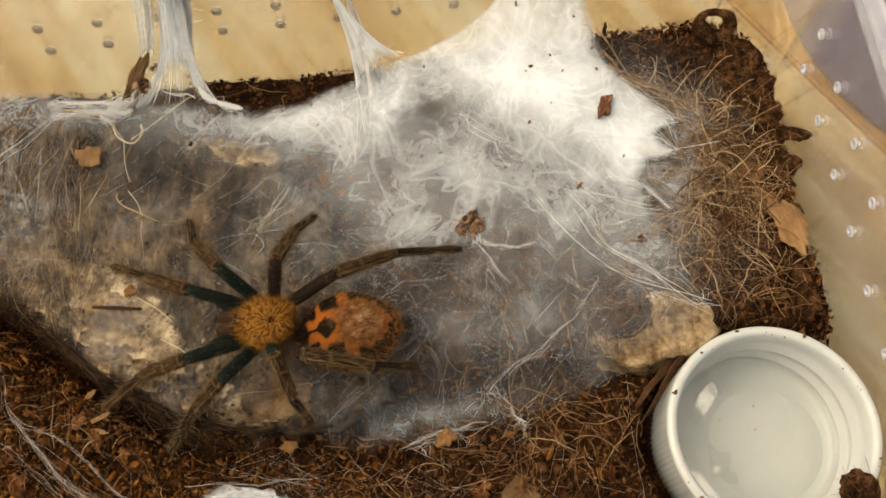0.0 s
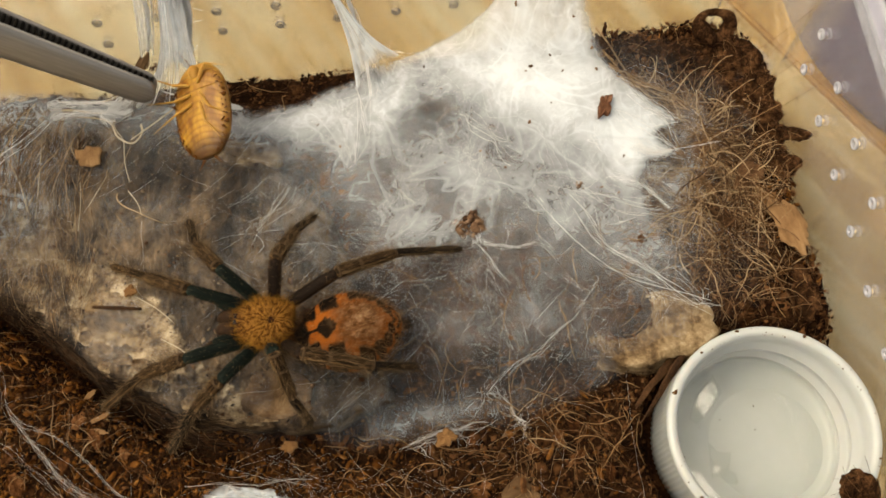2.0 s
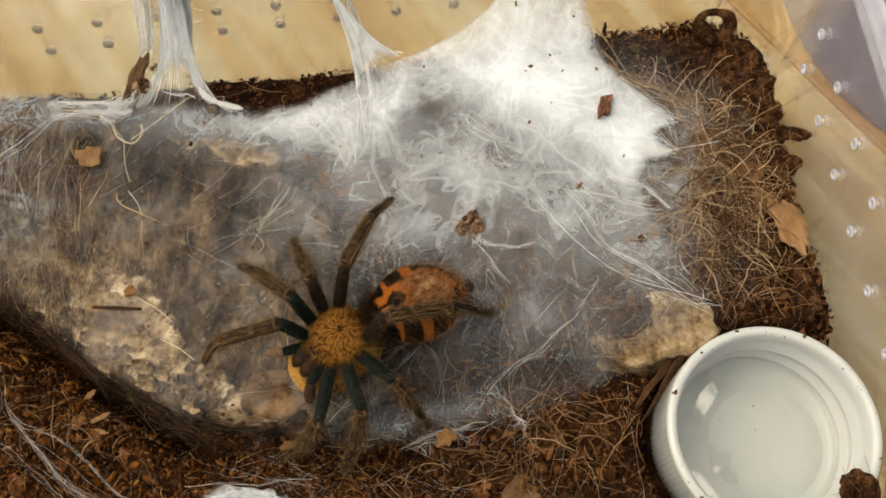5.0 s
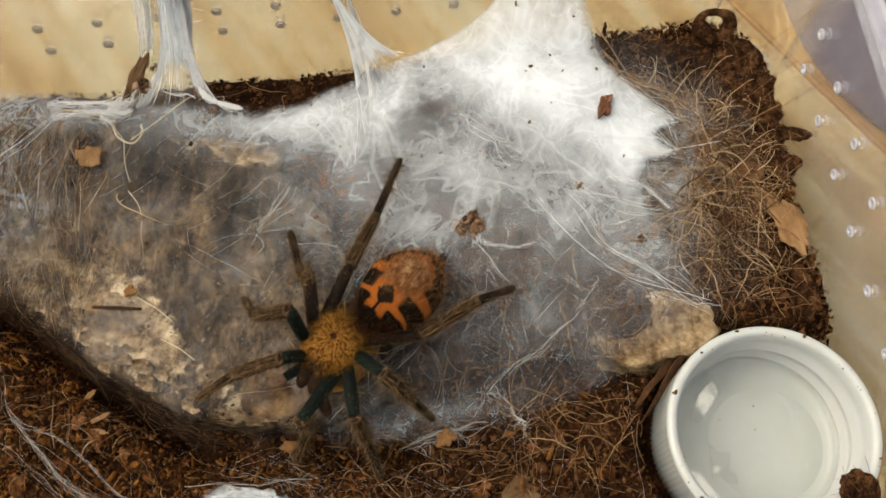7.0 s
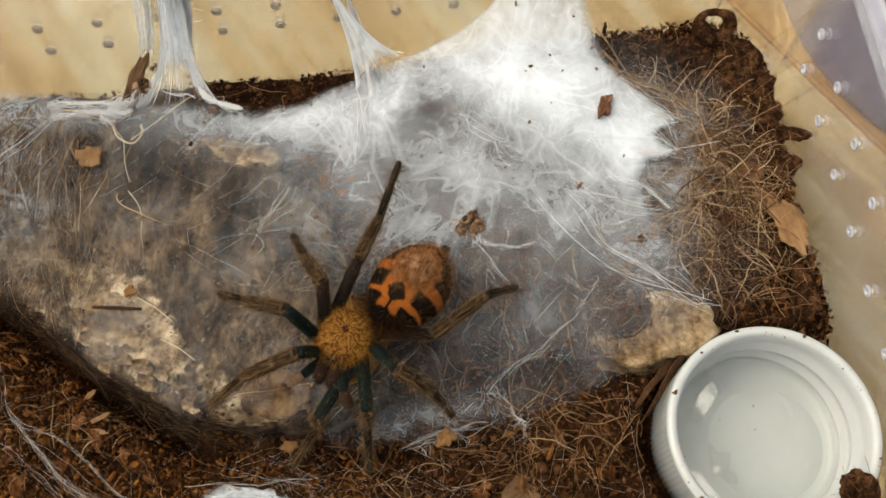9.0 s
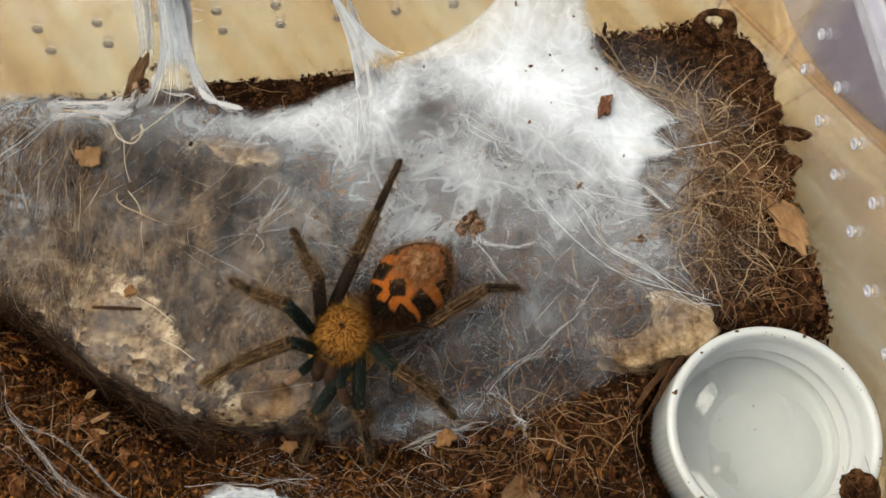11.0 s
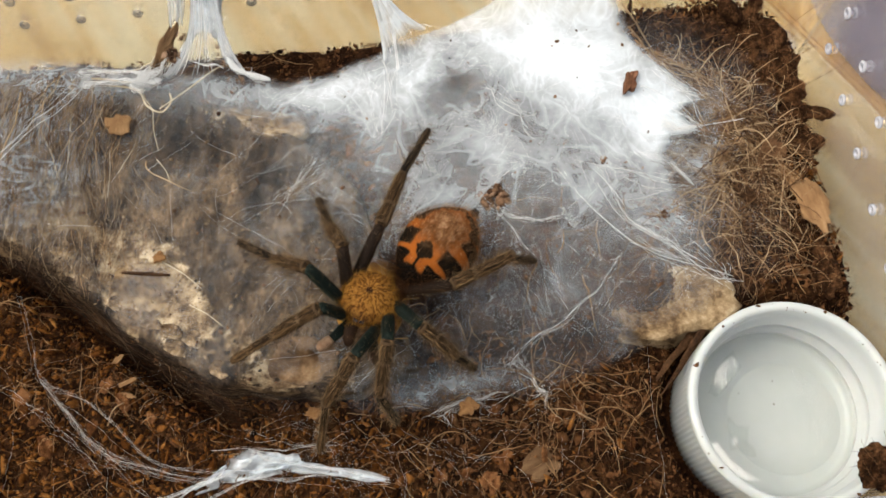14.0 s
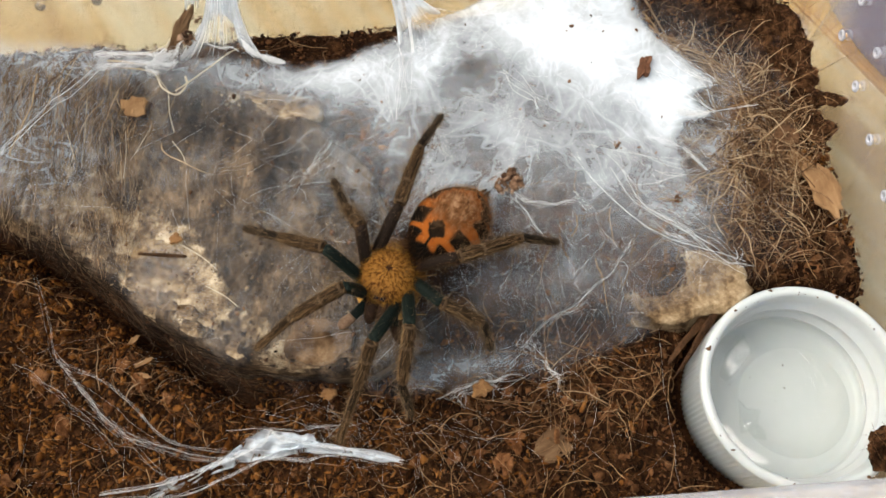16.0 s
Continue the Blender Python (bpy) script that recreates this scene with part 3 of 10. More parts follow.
# ---- clear plastic box ----
def wall_with_vents(length, z0, z1, vents, radius=0.55):
    """An upright pane along local x, with round holes, extruded to its thickness."""
    from mathutils.geometry import delaunay_2d_cdt
    pts = [Vector((0, z0)), Vector((length, z0)), Vector((length, z1)), Vector((0, z1))]
    edges = [(0, 1), (1, 2), (2, 3), (3, 0)]
    for s, z in vents:
        b = len(pts)
        for k in range(12):
            a = 2 * math.pi * k / 12
            pts.append(Vector((s + radius * math.cos(a), z + radius * math.sin(a))))
            edges.append((b + k, b + (k + 1) % 12))
    co, _, tri, *_ = delaunay_2d_cdt(pts, edges, [], 1, 1e-5)
    bm = bmesh.new()
    vs = [bm.verts.new((p.x * MM, 0, p.y * MM)) for p in co]
    for f in tri:
        c = sum((co[i] for i in f), Vector((0, 0))) / len(f)
        if all((c - Vector(h)).length > radius * 0.95 for h in vents):
            bm.faces.new([vs[i] for i in f])
    got = bmesh.ops.extrude_face_region(bm, geom=bm.faces[:])
    bmesh.ops.translate(bm, verts=[g for g in got["geom"] if isinstance(g, bmesh.types.BMVert)], vec=(0, WALL * MM, 0))
    bmesh.ops.recalc_face_normals(bm, faces=bm.faces)
    return bm


def bead_ring(big, small):
    bm = bmesh.new()
    n, k = 14, 7
    rows = []
    for i in range(n):
        a = 2 * math.pi * i / n
        rows.append([bm.verts.new(((big + small * math.cos(b)) * math.cos(a) * MM, small * 0.9 * math.sin(b) * MM, (big + small * math.cos(b)) * math.sin(a) * MM))
                     for b in (2 * math.pi * j / k for j in range(k))])
    for i in range(n):
        for j in range(k):
            bm.faces.new((rows[i][j], rows[(i + 1) % n][j], rows[(i + 1) % n][(j + 1) % k], rows[i][(j + 1) % k]))
    bmesh.ops.recalc_face_normals(bm, faces=bm.faces)
    return bm


def corner_sweep(profile, radius, steps=10):
    """A quarter turn of a (out, z) profile about the z axis, in millimetres."""
    bm = bmesh.new()
    rows = []
    for i in range(steps + 1):
        a = math.pi / 2 * i / steps
        rows.append([bm.verts.new(((radius + o) * math.cos(a) * MM, (radius + o) * math.sin(a) * MM, z * MM)) for o, z in profile])
    n = len(profile)
    for i in range(steps):
        for j in range(n):
            bm.faces.new((rows[i][j], rows[i + 1][j], rows[i + 1][(j + 1) % n], rows[i][(j + 1) % n]))
    bm.faces.new(rows[0])
    bm.faces.new(list(reversed(rows[-1])))
    bmesh.ops.recalc_face_normals(bm, faces=bm.faces)
    return bm


def straight_sweep(profile, length):
    bm = bmesh.new()
    a = [bm.verts.new((0, o * MM, z * MM)) for o, z in profile]
    b = [bm.verts.new((length * MM, o * MM, z * MM)) for o, z in profile]
    n = len(profile)
    for j in range(n):
        bm.faces.new((a[j], b[j], b[(j + 1) % n], a[(j + 1) % n]))
    bm.faces.new(list(reversed(a)))
    bm.faces.new(b)
    bmesh.ops.recalc_face_normals(bm, faces=bm.faces)
    return bm


CORNER = 9.0
RIM = [(0.05, Z_RIM - 2.0), (0.05, Z_RIM), (0.5, Z_RIM + 0.5), (2.6, Z_RIM + 0.5), (3.1, Z_RIM), (3.1, Z_RIM - 1.6), (1.5, Z_RIM - 1.8), (1.4, Z_RIM - 2.0)]


def build_box():
    box = new("plastic_box")
    box.matrix_world = pose(0, 0, 0, 0, 0, math.degrees(BOX_TURN))
    tagged(box, "clear plastic box with two rows of vent holes, open on top", "plastic box")
    zb = Z_TABLE + 1.0
    runs = []
    lu, lv = U_RIGHT - U_LEFT - 2 * CORNER, V_BACK - V_FRONT - 2 * CORNER
    # local x runs along the wall, local y points outwards
    runs.append(("back", lu, pose(U_RIGHT * MM - CORNER * MM, V_BACK * MM, 0, 0, 0, 180) @ Matrix.Diagonal((1, -1, 1, 1)), U_RIGHT - CORNER, -1))
    runs.append(("right", lv, pose(U_RIGHT * MM, V_BACK * MM - CORNER * MM, 0, 0, 0, -90) @ Matrix.Diagonal((1, 1, 1, 1)), V_BACK - CORNER, -1))
    runs.append(("front", lu, pose(U_RIGHT * MM - CORNER * MM, V_FRONT * MM, 0, 0, 0, 180), U_RIGHT - CORNER, -1))
    runs.append(("left", lv, pose(U_LEFT * MM, V_FRONT * MM + CORNER * MM, 0, 0, 0, 90), 0, 1))
    for side, length, m, start, sign in runs:
        if side == "back":
            vents = [(start + 57.1 - 8.89 * i, 6.0 + 0.5 * i) for i in range(-3, 8)] + [(start + 56.9 - 8.86 * i, 11.5 + 0.27 * i) for i in range(-3, 8)]
        elif side == "right":
            vents = [(start - v, z) for v, z in [(21.4 - 8.95 * i, 6.5) for i in range(6)] + [(22.4 - 9.0 * i, 14.1) for i in range(6)]]
        elif side == "front":
            vents = [(8.9 * i + 6, z) for z in (7.3, 12.2) for i in range(13)]
        else:
            vents = [(8.9 * i + 6, z) for z in (7.3, 12.2) for i in range(6)]
        vents = [(s, z) for s, z in vents if 2 < s < length - 2]
        bm = wall_with_vents(length, zb, Z_RIM, vents)
        flip = m.to_3x3().determinant() < 0
        bmesh.ops.transform(bm, matrix=m, verts=bm.verts[:])
        if flip:
            bmesh.ops.reverse_faces(bm, faces=bm.faces[:])
        wall = part("side_wall", bm, CLEAR, box, "clear thin plastic wall", smooth=False)
        wall.visible_shadow = False
        rim = straight_sweep(RIM, length)
        bmesh.ops.transform(rim, matrix=m, verts=rim.verts[:])
        bmesh.ops.recalc_face_normals(rim, faces=rim.faces)
        part("rim", rim, CLEAR_EDGE, box, "cloudy thickened plastic rim", smooth=False)
        ring = None
        for s, z in vents:
            if ring is None:
                bm = bead_ring(0.42, 0.40) if side == "back" else bead_ring(0.62, 0.30)
                ob = part("vent_ring", bm, VENT_GREY if side == "back" else BEAD, box)
                ring = ob.data
            else:
                ob = new("vent_ring", ring)
                ob.parent = box
            ob.matrix_local = m @ pose(s * MM, 0.1 * MM, z * MM)
    for cx, cy, a in ((U_RIGHT - CORNER, V_BACK - CORNER, 0), (U_LEFT + CORNER, V_BACK - CORNER, 90), (U_LEFT + CORNER, V_FRONT + CORNER, 180), (U_RIGHT - CORNER, V_FRONT + CORNER, 270)):
        bm = corner_sweep([(0, zb), (WALL, zb), (WALL, Z_RIM), (0, Z_RIM)], CORNER)
        ob = part("corner_wall", bm, CLEAR, box)
        ob.matrix_local = pose(cx * MM, cy * MM, 0, 0, 0, a)
        ob.visible_shadow = False
        bm = corner_sweep(RIM, CORNER)
        ob = part("rim", bm, CLEAR_EDGE, box, "cloudy thickened plastic rim")
        ob.matrix_local = pose(cx * MM, cy * MM, 0, 0, 0, a)
    bm = bmesh.new()
    bmesh.ops.create_cube(bm, size=1.0, matrix=pose((U_RIGHT + U_LEFT) / 2 * MM, (V_BACK + V_FRONT) / 2 * MM, (Z_TABLE + 0.55) * MM) @ Matrix.Diagonal(((U_RIGHT - U_LEFT - 4) * MM, (V_BACK - V_FRONT - 4) * MM, 0.8 * MM, 1)))
    part("bottom", bm, CLEAR, box, smooth=False)
    return box


# ---- soil, bark ----
def inside_box(u, v, gap):
    """How far a place lies inside the soil's outline, less a gap; the soil stands off the far right corner."""
    r = 14.0 if u > 0 and v > 0 else CORNER
    du = max(u - (U_RIGHT - 2.6 + 1.2 * ease(6, -8, v) - r), U_LEFT + r - u, 0.0)
    dv = max(v - (V_BACK - r), V_FRONT + r - v, 0.0)
    if du == 0 and dv == 0:
        return r
    return r - gap - math.hypot(du, dv)


def build_soil():
    step = 0.75
    us = np.arange(U_LEFT + 0.3, U_RIGHT, step)
    vs = np.arange(V_FRONT + 0.3, V_BACK, step)
    verts, faces, idx = [], [], {}
    for i, u in enumerate(us):
        for j, v in enumerate(vs):
            edge = 0.5 + 0.9 * (1 + fbm(u, v, 6, 0.25)) * 0.6
            if inside_box(u, v, edge) > 0:
                x, y = to_plan(u, v)
                e = min(inside_box(u, v, edge), 2.0)
                z = soil_z(x, y) + 0.35 * fbm(x, y, 9, 0.9) - 0.8 * (1 - e / 2.0) ** 2
                idx[i, j] = len(verts)
                verts.append((x * MM, y * MM, z * MM))
    for i in range(len(us) - 1):
        for j in range(len(vs) - 1):
            q = [idx.get(k) for k in ((i, j), (i + 1, j), (i + 1, j + 1), (i, j + 1))]
            if None not in q:
                faces.append(tuple(q))
    bm = bmesh.new()
    vv = [bm.verts.new(v) for v in verts]
    for f in faces:
        bm.faces.new([vv[k] for k in f])
    border = [e for e in bm.edges if e.is_boundary]
    got = bmesh.ops.extrude_edge_only(bm, edges=border)
    for g in got["geom"]:
        if isinstance(g, bmesh.types.BMVert):
            g.co.z = (Z_TABLE + 1.3) * MM
    loose = [v for v in bm.verts if not v.link_faces]
    bmesh.ops.delete(bm, geom=loose, context="VERTS")
    bmesh.ops.recalc_face_normals(bm, faces=bm.faces)
    soil = part("ground", bm, SOIL)
    return tagged(soil, "deep brown coconut fibre soil filling the box", "soil", kind="structure")


def on_slab(x, y, margin=0.0):
    return slab_low(x) + margin < y < slab_high(x) - margin


def scatter_soil():
    rnd = random.Random(5)
    brown, dark, back = [], [], []
    for _ in range(42000):
        u, v = rnd.uniform(-82, U_RIGHT - 1), rnd.uniform(V_FRONT + 1, V_BACK - 1)
        if inside_box(u, v, 1.0) <= 0:
            continue
        x, y = to_plan(u, v)
        if math.hypot(x - 43.4, y + 27.1) < 14.6:
            continue
        if on_slab(x, y, 0.5):
            continue
        if -14 < x < 26 and slab_low(x) + 4 < y < 30:
            continue
        size = 0.12 + 0.22 * rnd.random() + 0.55 * rnd.random() ** 9
        if v > 24 and x < 4:
            back.append((x, y, soil_z(x, y) + rnd.uniform(-0.2, 0.4) * size, size * 0.62))
            continue
        if slab_low(x) - 3.4 < y < slab_low(x) and x < -32:
            continue
        # more dark crumbs by the bark edge and under the web, as painted shade
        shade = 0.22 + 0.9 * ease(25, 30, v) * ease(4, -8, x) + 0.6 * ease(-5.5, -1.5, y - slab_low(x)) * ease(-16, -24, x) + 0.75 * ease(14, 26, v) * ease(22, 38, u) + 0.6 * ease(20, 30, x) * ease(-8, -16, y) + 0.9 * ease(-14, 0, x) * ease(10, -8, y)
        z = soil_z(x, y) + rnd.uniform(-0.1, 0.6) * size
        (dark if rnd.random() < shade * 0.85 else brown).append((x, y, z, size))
    # crumbly ridge along the back and right walls
    for _ in range(4200):
        if rnd.random() < 0.5:
            u, v = rnd.uniform(-75, U_RIGHT - 4), V_BACK - rnd.uniform(0.6, 3.0)
        else:
            u, v = U_RIGHT - rnd.uniform(3.0, 6.2), rnd.uniform(-24, V_BACK - 3)
        if inside_box(u, v, 0.4) <= 0:
            continue
        x, y = to_plan(u, v)
        if -11 < x < 22 and y > 20:
            continue
        if x < 4:
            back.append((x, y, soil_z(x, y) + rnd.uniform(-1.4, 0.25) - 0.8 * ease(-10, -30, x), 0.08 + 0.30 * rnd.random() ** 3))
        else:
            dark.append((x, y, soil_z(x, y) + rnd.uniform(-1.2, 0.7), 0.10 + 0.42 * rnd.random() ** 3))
    # clods of the dark mound in the corner
    for _ in range(9000):
        x, y = rnd.gauss(44.0, 5.2), rnd.gauss(28.0, 6.0)
        if inside_box(*to_box(x, y), 1.0) > 0:
            dark.append((x, y, soil_z(x, y) + rnd.uniform(0, 1.5), 0.06 + 0.30 * rnd.random() ** 4))
    # coarse golden crumbs heaped before the bark
    for _ in range(9000):
        x, y = rnd.uniform(-72, 26), rnd.uniform(-46, -8)
        if y > slab_low(x) - 2.8 or inside_box(*to_box(x, y), 1.0) <= 0 or math.hypot(x - 43.4, y + 27.1) < 15:
            continue
        if rnd.random() < 0.25 + 0.75 * max(0.0, fbm(x, y, 45, 0.16)) + 0.35 * ease(-30, -48, x):
            size = 0.12 + 0.42 * rnd.random() ** 3.5
            brown.append((x, y, soil_z(x, y) + rnd.uniform(0.1, 0.7) * size, size))
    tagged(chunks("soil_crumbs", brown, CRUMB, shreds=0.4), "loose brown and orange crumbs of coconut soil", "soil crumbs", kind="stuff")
    tagged(chunks("back_soil_crumbs", back, DARK_CRUMB), "fine dark crumbs of coconut soil along the back wall", "soil crumbs", kind="stuff")
    tagged(chunks("dark_soil_crumbs", dark, DARK_CRUMB, shreds=0.12), "dark crumbs of coconut soil along the walls, and as painted shade by the bark", "soil crumbs", kind="stuff")
    fine, coarse, straw = [], [], []
    for _ in range(15000):
        u, v = rnd.uniform(-82, U_RIGHT - 2), rnd.uniform(V_FRONT + 1, V_BACK - 1.5)
        if inside_box(u, v, 1.5) <= 0:
            continue
        x, y = to_plan(u, v)
        if math.hypot(x - 43.4, y + 27.1) < 14.8:
            continue
        if v > 22 and x < 4 and not on_slab(x, y) and rnd.random() < 0.8:
            continue
        if x > 28 and y > 19 + 0.35 * (44 - x) and rnd.random() < 0.85:
            continue
        tangle = bell(x, y, 40, 9, 8, 11) + 0.6 * bell(x, y, 17, -27, 7, 4) + 0.7 * bell(x, y, -61, 19, 8, 5)
        w = 0.30 + 0.7 * tangle + 0.10 * ease(-18, -24, y) * ease(-8, -16, x)
        if on_slab(x, y):
            w = 0.75 * ease(-46, -58, x) if x < -26 else 0.03
        elif -14 < x < 26 and slab_low(x) < y < 30:
            w = 0.15
        if rnd.random() > w:
            continue
        ang = rnd.gauss(-1.5, 0.25) if on_slab(x, y) else rnd.uniform(0, 2 * math.pi)
        rise = rnd.uniform(0, 2.6) * min(1.0, tangle) + 0.4
        base = (lambda p, q: slab_z(p, q) + rise) if on_slab(x, y) else (lambda p, q: soil_z(p, q) + rise)
        big = rnd.random() < 0.42 * tangle
        length = (rnd.uniform(5, 15) if big else rnd.uniform(2.0, 9.0)) * (0.55 if x < -10 and y < -16 else 1.0)
        ex, ey = x + math.cos(ang) * length, y + math.sin(ang) * length
        if on_slab(x, y) and not on_slab(ex, ey):
            continue
        if inside_box(*to_box(ex, ey), 1.0) <= 0 or math.hypot(ex - 43.4, ey + 27.1) < 14.8:
            continue
        if big:
            coarse.append(arc_path(rnd, x, y, 0, ang, length, 0.025 + 0.10 * rnd.random() ** 3, 9, 0.6, rnd.uniform(0.5, 2.6), base))
        else:
            fine.append(arc_path(rnd, x, y, 0, ang, length, 0.018 + (0.03 if on_slab(x, y) else 0.06) * rnd.random() ** 2, 6, 0.35 if on_slab(x, y) else 0.9, rnd.uniform(0, 1.2), base))
    # straw-coloured fibres that hang down over the bark in the left corner
    for _ in range(1700):
        x, y = rnd.uniform(-76, -42), rnd.uniform(-10, 21)
        if on_slab(x, y, 1.0) and rnd.random() < ease(-42, -60, x) ** 1.5 + 0.05:
            up = rnd.uniform(0.4, 1.3)
            straw.append(arc_path(rnd, x, y, 0, rnd.gauss(-1.52, 0.22), rnd.uniform(1.5, 6.5), 0.012 + 0.035 * rnd.random() ** 3, 6, 0.25, 0.2, lambda p, q: slab_z(p, q) + up))
    # a dark fringe of bark hairs that hangs along the broken edge over the soil; its near-black colour also paints the
    # shadow there
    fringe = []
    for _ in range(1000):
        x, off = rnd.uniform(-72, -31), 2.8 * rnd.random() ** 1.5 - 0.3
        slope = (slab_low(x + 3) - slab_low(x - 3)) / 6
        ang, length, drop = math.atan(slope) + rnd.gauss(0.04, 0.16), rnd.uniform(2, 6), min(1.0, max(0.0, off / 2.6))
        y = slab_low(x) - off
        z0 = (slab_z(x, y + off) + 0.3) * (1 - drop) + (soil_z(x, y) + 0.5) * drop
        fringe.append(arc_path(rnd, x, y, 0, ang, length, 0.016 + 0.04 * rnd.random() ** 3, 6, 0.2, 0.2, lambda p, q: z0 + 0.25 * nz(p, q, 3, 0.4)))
    tagged(tubes("bark_fringe", fringe, FRINGE), "dark brown hairs fraying from the broken bark edge, darkened as its shade", "fibres", kind="stuff")
    # a matted tangle of roots before the right wall, and one in the left corner
    for cx, cy, sx, sy, n, top in ((40, 9, 5.5, 8, 760, 3.6), (33.5, 24, 4.0, 3.0, 60, 2.0), (43, 16, 4, 4.0, 90, 2.6), (-63, 18, 7, 4.5, 220, 2.8), (-47, -27.5, 5, 3, 34, 1.4)):
        while n:
            x, y = rnd.gauss(cx, sx), rnd.gauss(cy, sy)
            ang, length = rnd.uniform(0, 6.283), rnd.uniform(3, 12) * (0.6 if cy < 0 else 1)
            if -70 < cx < -60:
                ang = rnd.gauss(-1.5, 0.45)
            ends = [(x + math.cos(ang) * length * k / 4, y + math.sin(ang) * length * k / 4) for k in range(5)]
            if min(inside_box(*to_box(*e), 1.2) for e in ends) <= 0 or min(math.hypot(e[0] - 43.4, e[1] + 27.1) for e in ends) < 15.2:
                continue
            if cx > 0 and min(e[0] - web_right(e[1]) for e in ends) < -3.5:
                continue
            n -= 1
            rise = rnd.uniform(0.3, top) * bell(x, y, cx, cy, 8, 11)
            coarse.append(arc_path(rnd, x, y, 0, ang, length, (0.025 + 0.11 * rnd.random() ** 3) * (0.7 if cx < 0 else 0.85), 9, 0.55, rnd.uniform(0.3, 1.8), lambda p, q: soil_z(p, q) + 0.4 + rise))
    tagged(tubes("coco_fibres", fine, FIBRE), "tangled tan coconut fibres lying on the soil", "fibres", kind="stuff")
    tagged(tubes("straw_fibres", straw, STRAW), "fine straw-coloured fibres hanging over the bark", "fibres", kind="stuff")
    tagged(tubes("coarse_roots", coarse, ROOT, sides=5), "coarse tan roots and fibres tangled over the soil", "roots", kind="stuff")


def build_bark():
    """A weathered slab of cork bark, its broken front edge lifted over the soil."""
    step = 0.6
    xs = np.arange(-84, -6, step)
    n = 80
    bm = bmesh.new()
    top, low = [], []
    for x in xs:
        lo, hi = slab_low(x), slab_high(x)
        hi = max(hi, lo + 1.5)
        a, b = [], []
        for j in range(n + 1):
            t = j / n
            y = lo + (hi - lo) * t
            d = min(y - lo, hi - y, (-6.5 - x) * 0.8)
            rough = 0.55 * abs(fbm(x, y, 11, 0.5)) + 0.25 * fbm(x, y, 15, 1.3)
            z = slab_z(x, y) - 1.4 * max(0, 1 - d / 1.3) ** 2 + rough * 0.7 - 0.3
            a.append(bm.verts.new((x * MM, y * MM, z * MM)))
            b.append(bm.verts.new((x * MM, (y + 0.5) * MM, min(z - 1.5, soil_z(x, y) - 1.0) * MM)) if j in (0, n) else None)
        top.append(a)
        low.append(b)
    for i in range(len(xs) - 1):
        for j in range(n):
            bm.faces.new((top[i][j], top[i + 1][j], top[i + 1][j + 1], top[i][j + 1]))
        bm.faces.new((low[i][0], low[i + 1][0], top[i + 1][0], top[i][0]))
        bm.faces.new((top[i][n], top[i + 1][n], low[i + 1][n], low[i][n]))
        bm.faces.new((low[i][n], low[i + 1][n], low[i + 1][0], low[i][0]))
    bmesh.ops.recalc_face_normals(bm, faces=bm.faces)
    ob = part("cork_bark", bm, CORK)
    worn = ob.data.attributes.new("worn", "FLOAT", "POINT")
    worn.data.foreach_set("value", [bell(v.co.x / MM, v.co.y / MM, -46, -11.5, 11, 4.5, -0.6) + 0.9 * bell(v.co.x / MM, v.co.y / MM, -31, 14.5, 5, 1.6, -0.15) + 0.35 * bell(v.co.x / MM, v.co.y / MM, -66, -2, 8, 6)
                                    + 0.7 * bell(v.co.x / MM, v.co.y / MM, -24.5, -23, 5, 2.5) for v in ob.data.vertices])
    return tagged(ob, "weathered slab of cork bark half sunk in the soil", "bark")


def bark_lump(x, y, z, sx, sy, sz, seed, turn, label, material=None):
    bm = bmesh.new()
    bmesh.ops.create_icosphere(bm, subdivisions=4, radius=1.0)
    for v in bm.verts:
        c = v.co.copy()
        k = 1 + 0.28 * noise.noise(c * 1.7 + Vector((seed, 0, 0))) + 0.16 * abs(noise.noise(c * 4.5 + Vector((0, seed, 0)))) + 0.07 * noise.noise(c * 11 + Vector((0, 0, seed)))
        flat = Vector((max(-0.85, min(0.85, c.x)), max(-0.8, min(0.8, c.y)), max(-0.6, min(0.62, c.z))))
        v.co = Vector((flat.x * sx, flat.y * sy, flat.z * sz)) * k * MM
    ob = part("bark_piece", bm, material or PALE_CORK)
    ob.matrix_world = pose(x * MM, y * MM, z * MM, 0, 0, turn)
    return tagged(ob, label, "bark")


# ---- silk ----
def web_top(x):
    return float(np.interp(x, [-84, -50, -35, -24, -13, -11.4, -8.6, -5.5, -2.1, 1.4, 4, 6.6, 9, 23.5, 60], [26, 24, 22.5, 21, 26.0, 28.4, 29, 29.6, 30.8, 32.0, 33.2, 34.6, 37.0, 41.5, 42]))


def web_right(y):
    return float(np.interp(y, [-40, -22, -15, -9.5, -4, 0, 5, 9, 12, 13.4, 15, 16, 18.5, 20, 23, 28, 34, 42], [-10, 18, 34, 38, 35.5, 33, 30.8, 29.6, 30, 35.4, 33.5, 31.8, 35.5, 33, 29, 23.8, 22.4, 23.5]))


def bell(x, y, cx, cy, sx, sy, turn=0.0):
    c, s = math.cos(turn), math.sin(turn)
    a, b = (x - cx) * c + (y - cy) * s, -(x - cx) * s + (y - cy) * c
    return math.exp(-0.5 * ((a / sx) ** 2 + (b / sy) ** 2))


